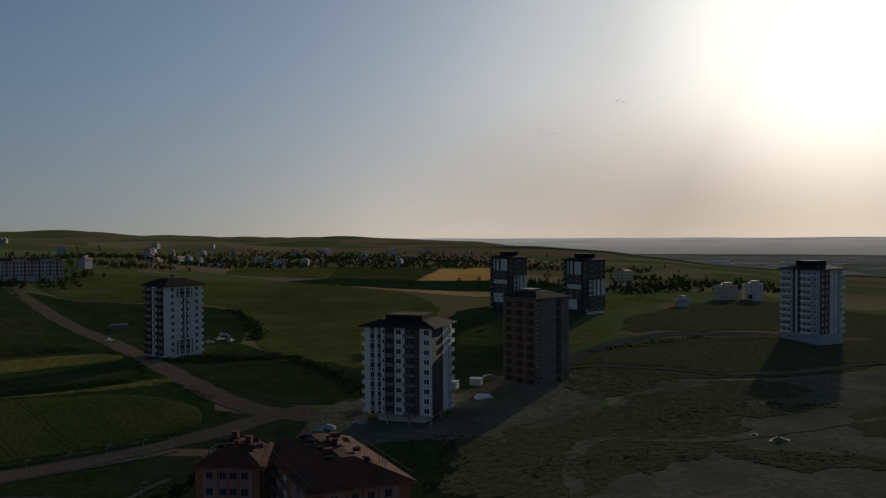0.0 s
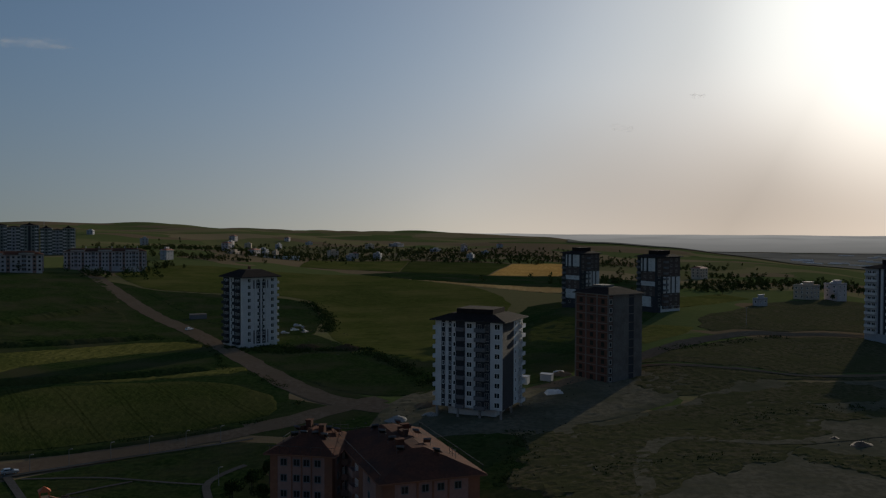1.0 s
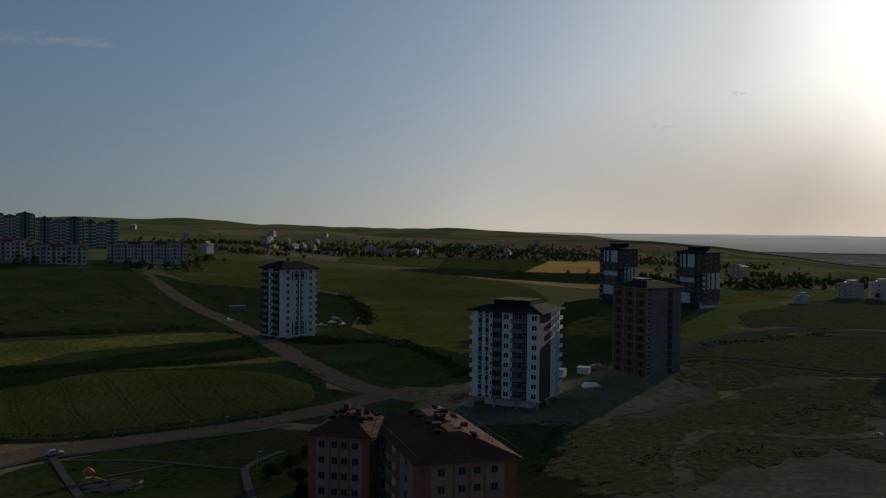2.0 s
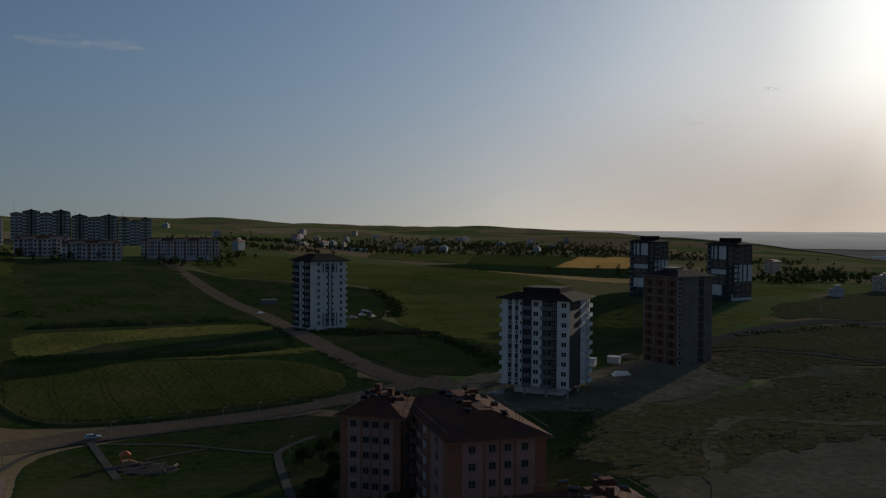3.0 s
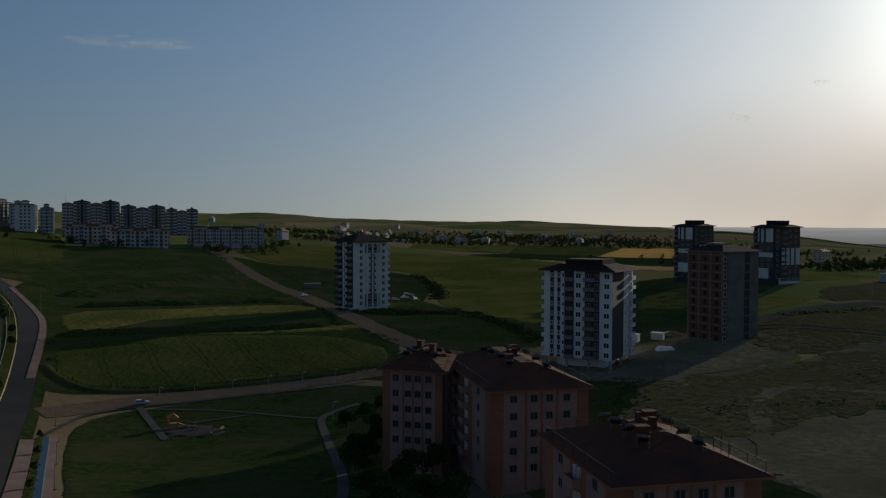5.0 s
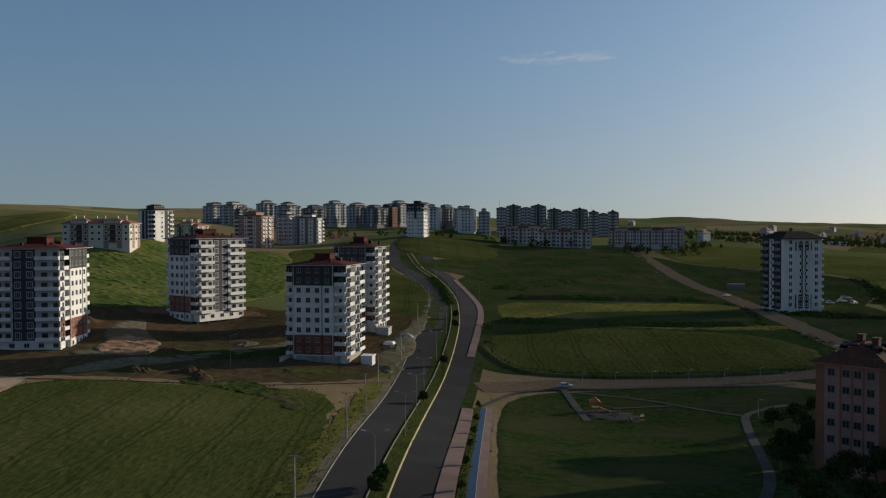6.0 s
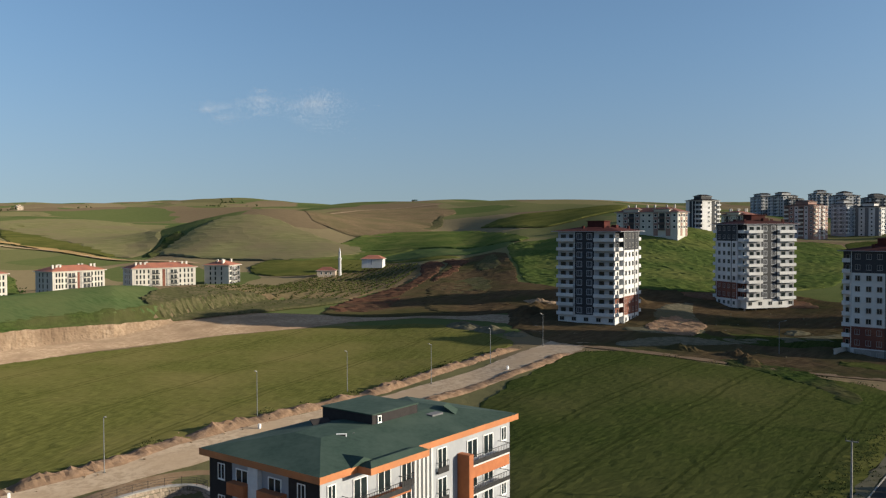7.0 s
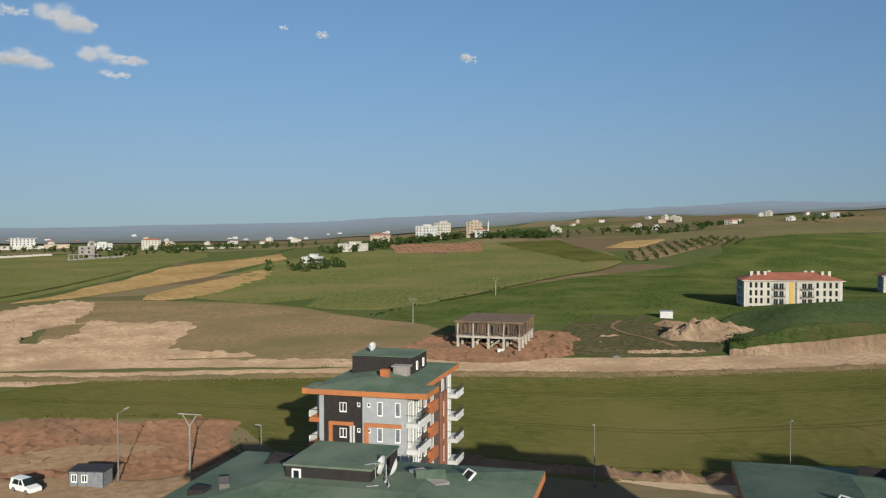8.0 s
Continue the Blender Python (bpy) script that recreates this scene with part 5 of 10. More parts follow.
def hip_roof(name, a, b, over, rise, inset, mats, fascia=0.35, z=0.0):
    """Low hipped roof over a footprint x -a..0, y 0..b, with an overhang and a fascia board."""
    x0, x1, y0, y1 = -a - over, over, -over, b + over
    i = min(inset, (x1 - x0) / 2 - 0.1, (y1 - y0) / 2 - 0.1)
    v = [(x0, y0, z), (x1, y0, z), (x1, y1, z), (x0, y1, z), (x0, y0, z + fascia), (x1, y0, z + fascia), (x1, y1, z + fascia), (x0, y1, z + fascia),
         (x0 + i, y0 + i, z + fascia + rise), (x1 - i, y0 + i, z + fascia + rise), (x1 - i, y1 - i, z + fascia + rise), (x0 + i, y1 - i, z + fascia + rise)]
    f = [(0, 3, 2, 1), (0, 1, 5, 4), (1, 2, 6, 5), (2, 3, 7, 6), (3, 0, 4, 7), (4, 5, 9, 8), (5, 6, 10, 9), (6, 7, 11, 10), (7, 4, 8, 11), (8, 9, 10, 11)]
    return mesh_of(name, v, f, list(mats), idx=[1, 1, 1, 1, 1, 0, 0, 0, 0, 0])


def rows(z0, n, sh):
    return [round(z0 + k * sh, 3) for k in range(n)]


def twin_tower(x, y, z, rz, a, b, long_face, label, foot=None, stilts=False):
    """Ten-storey new block: balconies and a dark central strip on the long face; dark top and brown foot on the end faces, which stand proud between notched corners."""
    t = thing("apartment_tower", x, y, z, rz, label, "building", "new tower blocks")
    h, g, sh, d = 30.2, 3.2, 3.0, 1.3
    lf, ef = (("A", "B") if long_face == "A" else ("B", "A"))
    n0, n1 = (0.19, 0.13) if ef == "B" else (0.13, 0.19)
    z0 = 0 if stilts else -3
    Le = b if ef == "B" else a
    m, n = (n0 * Le, n1 * Le) if ef == "B" else (n1 * Le, n0 * Le)
    if ef == "B":
        wings = [(-a + d, -d, 0, b, z0, h), (-a, 0, m, b - n, z0, h)]
    else:
        wings = [(-a, 0, d, b - d, z0, h), (-a + n, -m, 0, b, z0, h)]
    for q in wings:
        part("wall", boxes("wall", [q], M_WHITE), t)
    zs = rows(g, 9, sh)
    top, low = (g + 7 * sh, h), (g, g + 2 * sh)
    for face in (lf, "C" if lf == "A" else "D"):
        L, F = (a if face in "AC" else b), face_of(face, a, b)
        cladding(t, F, [(L * 0.325, L * 0.625, g, h)], M_DARK, "dark grey central strip")
        cladding(t, F, [(d, L - d, g - 0.2, g, 0.1)], M_WHITE)
        if face == lf:
            # back wall painted grey to add the shade under the slabs
            cladding(t, F, [(d, L * 0.315, g, h, 0.015), (L * 0.632, L - d, g, h, 0.015)], M_LIGHTGREY, "white wall behind the balconies, greyed for their shade")
            windows(t, F, [L * 0.395, L * 0.55], [q + 0.5 for q in zs], 1.9, 2.0, 2, M_LIGHTGREY, 0.18)
            for u0, u1 in ((d - 0.1, L * 0.318), (L * 0.632, L - d + 0.1)):
                w = u1 - u0
                balconies(t, F, (u0 + u1) / 2, zs, round(w, 2), 1.3, 0.95, door=False)
                windows(t, F, [u0 + w * 0.34], zs, 1.9, 2.2, 0, M_FRAMEDULL, 0.07, panes=False)
                windows(t, F, [u0 + w * 0.8], [q + 0.1 for q in zs], 1.5, 2.1, 0, M_FRAMEDULL, 0.07, panes=False)
            windows(t, F, [L * k for k in (0.12, 0.31, 0.5, 0.69, 0.88)], [1.1], 1.6, 1.3, 1, M_FRAMEDULL)
            part("downpipe", boxes("downpipe", [(L - d - 0.2, L - d - 0.06, -0.16, 0, 0.3, h)], M_WHITE), t, at=F)
        else:
            window_rows(t, F, [L * 0.14, L * 0.36, L * 0.52, L * 0.76], [q + 0.8 for q in zs], 1.7, 1.5)
    for face in (ef, "D" if ef == "B" else "C"):
        L, F = (a if face in "AC" else b), face_of(face, a, b)
        v0, v1 = (n0 * L, (1 - n1) * L) if face == ef else (n1 * L, (1 - n0) * L)
        B = F @ pose(0, d, 0)
        for zz, mat, words in ((top, M_DARK, "dark grey top storeys"), (low, M_BROWN, "brown brick foot")):
            cladding(t, F, [(v0 - 0.05, v1 + 0.05, *zz)], mat, words)
            cladding(t, B, [(0, v0 - 0.06, *zz, 0.015), (v1 + 0.06, L, *zz, 0.015)], mat, words)
            for u in (v0, v1):
                part("cladding", boxes("cladding", [(u - 0.05, u + 0.05, 0.03, d - 0.05, *zz)], mat), t, at=F)
        if face == ef:
            for u0, u1 in ((0.1, v0 - 0.1), (v1 + 0.1, L - 0.1)):
                balconies(t, B, (u0 + u1) / 2, zs, round(u1 - u0, 2), d - 0.1, 0.95, door=False)
                windows(t, B, [(u0 + u1) / 2], zs, 1.0, 2.1, 0, M_FRAMEDULL, 0.07, panes=False)
            us = [v0 + (v1 - v0) * k for k in (0.15, 0.38, 0.6, 0.84)]
            windows(t, F, us, [q + 0.8 for q in zs], 1.4, 1.5, 1, M_FRAMEDULL, 0.07)
            windows(t, F, us, [1.1], 1.3, 1.3, 1, M_FRAMEDULL)
            for u in (v0 + 0.25, v1 - 0.25, v0 + (v1 - v0) * 0.72):
                part("downpipe", boxes("downpipe", [(u - 0.07, u + 0.07, -0.16, 0, 0.3, h)], M_WHITE if abs(u - v0) < 1 or abs(u - v1) < 1 else M_RAIL), t, at=F)
        else:
            window_rows(t, F, [L * k for k in (0.22, 0.42, 0.6, 0.8)], [q + 0.8 for q in zs])
    if foot:
        for face in "AB":
            L = a if face == "A" else b
            cladding(t, face_of(face, a, b), [((v0 if face == ef else d) - 0.05, (v1 if face == ef else L - d) + 0.05, -3, g - 0.3, 0.08)], foot, "raw grey ground floor wall")
    if stilts:
        # solid dark core added to paint the shade of the open storey
        part("undercroft_wall", boxes("undercroft_wall", [(-a + 2.5, -2.5, 2.5, b - 2.5, -4, 0)], M_DARK), t, "added core under the raised block, dark for the open storey's shade")
        for i in range(5):
            for q in (1.6, b - 2.0):
                part("column", boxes("column", [(-a + 1.6 + i * (a - 3.6) / 4, -a + 2.0 + i * (a - 3.6) / 4, q, q + 0.4, -4, 0)], M_CONC), t)
        for i in range(1, 4):
            part("column", boxes("column", [(-2.0, -1.6, 1.6 + i * (b - 3.6) / 4, 2.0 + i * (b - 3.6) / 4, -4, 0)], M_CONC), t)
    part("roof", hip_roof("roof", a, b, 0.9, 1.3, 7, (M_ROOF, M_LIGHTGREY), 0.16, h), t)
    part("lift_housing", boxes("lift_housing", [(-a * 0.62, -a * 0.36, b * 0.36, b * 0.62, h + 1.2, h + 3.4)], M_ROOF), t, "dark red lift housing")
    part("housing_roof", boxes("housing_roof", [(-a * 0.64, -a * 0.34, b * 0.34, b * 0.64, h + 3.4, h + 3.6)], M_ROOF), t)
    part("roof_hatch", boxes("roof_hatch", [(-a * 0.3, -a * 0.22, b * 0.5, b * 0.6, h + 1.2, h + 2.2)], M_ROOF), t)
    for k in range(5):
        part("roof_vent", boxes("roof_vent", [(-a * (0.16 + 0.16 * k), -a * (0.16 + 0.16 * k) + 0.7, b * (0.18 if k % 2 else 0.8), b * (0.18 if k % 2 else 0.8) + 0.7, h + 0.5, h + 1.9)], M_ROOF), t)
    return t


twin_tower(-233.4, 149.6, 4.0, 37, 22.3, 21.6, "A", "white tower block with dark strip, brown foot and red roof")
twin_tower(-245.8, 209.6, 6.2, -3.7, 18.5, 22.8, "B", "white tower block with dark top storeys and long balconies", stilts=True)
twin_tower(-166.6, 198.1, -1.4, 21.8, 19.1, 17.6, "B", "white tower block with dark top beside the main road", M_CONC)
twin_tower(-187.5, 239.0, 3.2, 19.9, 15.3, 15.5, "B", "white tower block standing behind its twin by the road")


def white_tower():
    """Block on open pilotis, white with dark recessed columns."""
    a, b, h, g, sh = 21.3, 18.6, 28.7, 2.9, 2.87
    t = thing("apartment_tower", 22.7, 252, 1.1, -25.2, "white tower block with dark recesses on open ground floor pillars", "building")
    part("wall", boxes("wall", [(-a, 0, 0, b, g, h), (-a + 3, -3, 3, b - 3, -2, g)], M_WHITE), t)
    for ux in (-a + 0.4, -a * 0.66, -a * 0.33, -0.4):
        for uy in (0.4, b * 0.5, b - 0.4):
            part("pillar", boxes("pillar", [(-0.3, 0.3, -0.3, 0.3, -2, g)], M_CONC), t, at=pose(ux, uy, 0))
    A, B = face_of("A", a, b), face_of("B", a, b)
    zs = rows(g, 9, sh)
    cladding(t, A, [(2.0, 3.2, g, h), (4.3, 5.3, g, h), (6.6, 9.6, g, h), (13.0, 17.6, g, h)], M_DARK, "dark recessed columns")
    windows(t, A, [2.6, 4.8, 6.2], [q + 0.9 for q in zs], 0.75, 1.3, 0)
    windows(t, A, [11.0, 19.8], [q + 0.7 for q in zs], 1.7, 1.6, 1)
    balconies(t, A, 8.2, zs, 2.6, 1.1, 1.0, (M_MIDGREY, M_MIDGREY), door=False)
    balconies(t, A, 14.6, zs, 3.4, 1.3, 1.0, (M_MIDGREY, M_MIDGREY), door=False)
    windows(t, A, [14.2, 16.6], zs, 1.3, 2.1, 1, M_FRAMEDULL)
    cladding(t, B, [(0.6, 10.2, g, h)], M_DARK, "dark side wall")
    windows(t, B, [12.0], [q + 0.9 for q in zs], 0.9, 1.3, 0)
    balconies(t, B, 16.2, zs, 3.6, 1.2, 1.0)
    for face in "CD":
        window_rows(t, face_of(face, a, b), [3, 8, 13, 17], [q + 0.8 for q in zs])
    balconies(t, face_of("D", a, b), 16.5, zs, 3.0, 1.2, 1.0, door=False)
    part("roof", hip_roof("roof", a, b, 1.4, 1.6, 5, (M_DARKROOF, M_RAIL), 0.35, h), t)
    part("roof_terrace", boxes("roof_terrace", [(-a * 0.75, -a * 0.2, b * 0.2, b * 0.75, h + 1.9, h + 3.4)], M_DARKROOF), t)


def pale_tower():
    """Eleven-storey pale block with a pyramid roof and dark balconies."""
    a, b, h, g, sh = 16.2, 18.2, 31.4, 1.6, 2.98
    t = thing("apartment_tower", -80.7, 385.7, 3.4, -46.2, "pale blue grey tower block with dark balconies and pyramid roof", "building")
    part("wall", boxes("wall", [(-a, 0, 0, b, -3, h)], M_WHITE), t)
    A, B = face_of("A", a, b), face_of("B", a, b)
    zs = rows(g, 10, sh)
    cladding(t, A, [(0.2, 5.4, g, h), (9.2, 14.6, g, h)], M_DARK)
    cladding(t, B, [(8.5, 10.7, g + 6, h - 5)], M_DARK)
    balconies(t, A, 2.8, zs, 4.4, 1.4, 1.0, (M_DARK, M_DARK), panes=False)
    balconies(t, A, 11.9, zs, 4.6, 1.4, 1.0, (M_DARK, M_DARK), panes=False)
    windows(t, A, [7.2], [q + 0.8 for q in zs], 1.6, 1.8, 1, None, 0.08, panes=False)
    cladding(t, B, [(5.6, 13.4, h - 5, h - 1.2), (5.6, 13.4, g, g + 6)], M_DARK, "dark panels on the front")
    cladding(t, B, [(6.2, 7.0, g, h, 0.25), (9.2, 10.0, g, h, 0.25), (12.0, 12.8, g, h, 0.25)], M_WHITE)
    windows(t, B, [3.4, 15.6], [q + 0.8 for q in zs], 1.6, 1.8, 1, None, 0.08, panes=False)
    windows(t, B, [8.1, 11.0], [q + 0.8 for q in zs], 1.1, 1.5, 0, panes=False)
    balconies(t, face_of("C", a, b), 2.0, zs, 3.2, 1.4, 1.0, door=False)
    window_rows(t, face_of("D", a, b), [4, 9, 14], [q + 0.8 for q in zs])
    part("roof", hip_roof("roof", a, b, 1.5, 3.0, 6.5, (M_DARKROOF, M_RAIL), 0.4, h), t)
    part("chimney", boxes("chimney", [(-0.5, 0.5, -0.5, 0.5, 0, 1.4)], M_BROWN), t, at=pose(-a * 0.55, b * 0.5, h + 3.3))


def patchwork_tower(x, y, z, rz, a, b, h, label):
    """Dark brown and white panelled block with a set-back top."""
    t = thing("apartment_tower", x, y, z, rz, label, "building", "patchwork towers")
    part("wall", boxes("wall", [(-a, 0, 0, b, -3, h)], M_DARK), t)
    sh, n = 3.05, int(h / 3.05)
    zs = rows(h - n * sh, n, sh)
    A, B = face_of("A", a, b), face_of("B", a, b)
    top = h - 0.6
    white_a = [(0.2, 0.95, top - 2.3 * sh, top), (0.2, 0.95, top - 4.9 * sh, top - 4.1 * sh), (0.2, 0.75, top - 8.6 * sh, top - 6.8 * sh)]
    cladding(t, A, [(a * u0, a * u1, z0, z1) for u0, u1, z0, z1 in white_a], M_WHITE, "white panels")
    cladding(t, A, [(a * 0.50, a * 0.60, top - 2.3 * sh, top, 0.1), (a * 0.28, a * 0.36, top - 2.3 * sh, top, 0.1)], M_DARK, "dark window column")
    cladding(t, A, [(a * 0.2, a * 0.95, top - 4.0 * sh, top - 2.4 * sh), (a * 0.2, a * 0.95, top - 6.7 * sh, top - 5.0 * sh)], M_UMBER)
    cladding(t, B, [(b * 0.30, b, top - 6.2 * sh, top - 3.3 * sh), (b * 0.2, b, 0, 1.2 * sh)], M_WHITE, "white panels")
    cladding(t, B, [(b * k, b * (k + 0.05), top - 6.2 * sh, top - 3.3 * sh, 0.1) for k in (0.42, 0.6, 0.78)], M_DARK, "dark window column")
    cladding(t, B, [(b * 0.05, b, top - 3.2 * sh, top), (b * 0.25, b, top - 9 * sh, top - 6.3 * sh)], M_UMBER)
    windows(t, A, [a * 0.42, a * 0.74], [q + 0.8 for q in zs], 1.6, 1.5, 1, M_FRAMEDULL, panes=False)
    windows(t, B, [b * 0.14, b * 0.62, b * 0.84], [q + 0.8 for q in zs], 1.5, 1.5, 1, M_FRAMEDULL, panes=False)
    balconies(t, A, a * 0.13, zs, 2.6, 1.2, 1.0, (M_CONC, M_MIDGREY), door=False)
    balconies(t, B, b * 0.38, zs, 3.0, 1.2, 1.0, (M_CONC, M_MIDGREY), door=False)
    for face in "CD":
        window_rows(t, face_of(face, a, b), [3, 7, 11], [q + 0.8 for q in zs])
    part("roof", hip_roof("roof", a, b, 1.3, 1.2, 4, (M_DARKROOF, M_RAIL), 0.3, h), t)
    part("roof_storey", boxes("roof_storey", [(-a * 0.72, -a * 0.22, b * 0.25, b * 0.75, h + 1.0, h + 3.6)], M_DARKROOF), t)


def raw_tower():
    """Unfinished frame: concrete floors, red hollow brick, dark blocks for the empty openings."""
    a, b, h, sh = 16.7, 16.9, 31.0, 3.0
    t = thing("unfinished_tower", 63.8, 298.3, 3.2, -57.1, "unfinished tower of raw concrete and red hollow brick", "building")
    part("wall", boxes("wall", [(-a + 0.2, -0.2, 0.2, b - 0.2, -3, h)], M_BLOCK), t, "red hollow brick infill")
    for k in range(11):
        part("floor_slab", boxes("floor_slab", [(-a, 0.05, -0.05, b, k * sh, k * sh + 0.28)], M_RAWCONC), t, "grey concrete floor edge")
    A, B = face_of("A", a, b), face_of("B", a, b)
    cladding(t, B, [(2.2, 10.0, 0, h, 0.06), (12.5, b - 0.3, 0, h, 0.06)], M_RAWCONC, "grey plastered wall")
    cladding(t, B, [(10.0, 12.5, 0, h, -0.0)], M_DARK)
    for u in (0.25, a * 0.33, a * 0.66, a - 0.25):
        part("column", boxes("column", [(-0.25, 0.25, -0.04, 0.3, 0, h)], M_RAWCONC), t, at=A @ pose(u, 0, 0))
    # solid dark box in place of the shade inside each empty hole
    key = boxes("opening", [(-0.75, 0.75, -0.05, 0.3, 0, 1.6)], M_GLASS)
    for k in range(10):
        for u in (a * 0.17, a * 0.5, a * 0.83):
            part("opening", key, t, at=A @ pose(u, 0.15, k * sh + 0.9))
    windows(t, B, [1.1], [k * sh + 0.8 for k in range(10)], 1.5, 1.9, 0, M_FRAMEDULL, 0.3, panes=False)
    windows(t, B, [5.0, 8.0, 14.5], [k * sh + 0.9 for k in range(10)], 1.3, 1.5, 0, M_RAWCONC, 0.1, panes=False)
    part("roof", hip_roof("roof", a, b, 0.8, 2.0, 6, (M_DARKROOF, M_RAWCONC), 0.3, h), t)
    part("parapet", boxes("parapet", [(-a * 0.8, -a * 0.45, b * 0.3, b * 0.6, h + 2.2, h + 3.0)], M_RAWCONC), t)


def river_tower():
    """Tower nearest to the low sun: striped balconies, fins and a stepped roof."""
    a, b, h, g, sh = 20.1, 21.0, 33.5, 3.2, 3.02
    t = thing("apartment_tower", 218, 385.4, 5.6, -59.7, "grey and brown tower block with striped balconies", "building")
    part("wall", boxes("wall", [(-a, 0, 0, b, -4, h)], M_LIGHTGREY), t)
    A, B = face_of("A", a, b), face_of("B", a, b)
    zs = rows(g, 10, sh)
    cladding(t, A, [(6.6, 7.6, g, h), (9.2, 10.6, g, h)], M_DARK)
    cladding(t, A, [(8.0, 8.8, g, h, 0.3)], M_WHITE, "white fins")
    balconies(t, A, 3.2, zs, 5.4, 1.5, panes=False)
    balconies(t, A, 13.6, zs, 5.2, 1.5, panes=False)
    windows(t, A, [18.0], [q + 0.8 for q in zs], 1.4, 1.5, panes=False)
    cladding(t, B, [(0.4, 8.6, g, h)], M_UMBER, "brown side wall")
    cladding(t, B, [(9.4, 11.4, g, h, 0.3), (13.0, 14.6, g, h, 0.3)], M_WHITE, "white fins")
    windows(t, B, [3.0, 6.2, 12.2], [q + 0.8 for q in zs], 1.3, 1.5, panes=False)
    balconies(t, B, 18.2, zs, 4.4, 1.4, panes=False)
    for face in "CD":
        window_rows(t, face_of(face, a, b), [4, 10, 16], [q + 0.8 for q in zs])
    part("roof", hip_roof("roof", a, b, 1.2, 1.6, 6, (M_DARKROOF, M_RAIL), 0.4, h), t)
    part("roof_storey", boxes("roof_storey", [(-a * 0.75, -a * 0.25, b * 0.25, b * 0.7, h + 1.6, h + 4.2)], M_DARKROOF), t)


white_tower()
pale_tower()
patchwork_tower(92.9, 512, 9.0, -55.4, 15.3, 16.1, 33.2, "dark and white panelled tower behind the unfinished block")
patchwork_tower(124.1, 459.8, 12.0, -60.2, 14.1, 18.0, 30.0, "dark and white panelled tower beside the dirt road")
raw_tower()
river_tower()


def solar_heater(x, y, z, rz):
    t = thing("solar_water_heater", x, y, z, rz, "dull solar water heater with tank on a roof frame", "water heater", "roof water heaters")
    t.scale = (0.7, 0.7, 0.7)
    part("frame", boxes("frame", [(-0.9, 0.9, -0.6, -0.55, 0.25, 0.3), (-0.9, -0.85, -0.6, -0.55, -0.6, 0.25), (0.85, 0.9, -0.6, -0.55, -0.6, 0.25), (-0.9, -0.85, -0.55, 0.6, 0.25, 0.3), (0.85, 0.9, -0.55, 0.6, 0.25, 0.3), (-0.9, -0.85, 0.55, 0.6, -0.6, 1.2), (0.85, 0.9, 0.55, 0.6, -0.6, 1.2), (-0.85, 0.85, 0.53, 0.6, 1.1, 1.18)], M_TANK), t)
    bm = bmesh.new()
    bmesh.ops.create_cone(bm, cap_ends=True, segments=12, radius1=0.24, radius2=0.24, depth=1.9, matrix=pose(0, 0.65, 1.42, 0, 90, 0))
    me = bpy.data.meshes.new("tank")
    bm.to_mesh(me)
    bm.free()
    me.materials.append(M_TANK)
    part("tank", me, t, "dull steel tank")
    part("panel", mesh_of("panel", [(-0.95, -0.7, 0.2), (0.95, -0.7, 0.2), (0.95, 0.55, 1.15), (-0.95, 0.55, 1.15), (-0.95, -0.66, 0.12), (0.95, -0.66, 0.12), (0.95, 0.59, 1.07), (-0.95, 0.59, 1.07)], [(0, 1, 2, 3), (7, 6, 5, 4), (0, 4, 5, 1), (1, 5, 6, 2), (2, 6, 7, 3), (3, 7, 4, 0)], M_GLASS), t, "dark glazed collector")


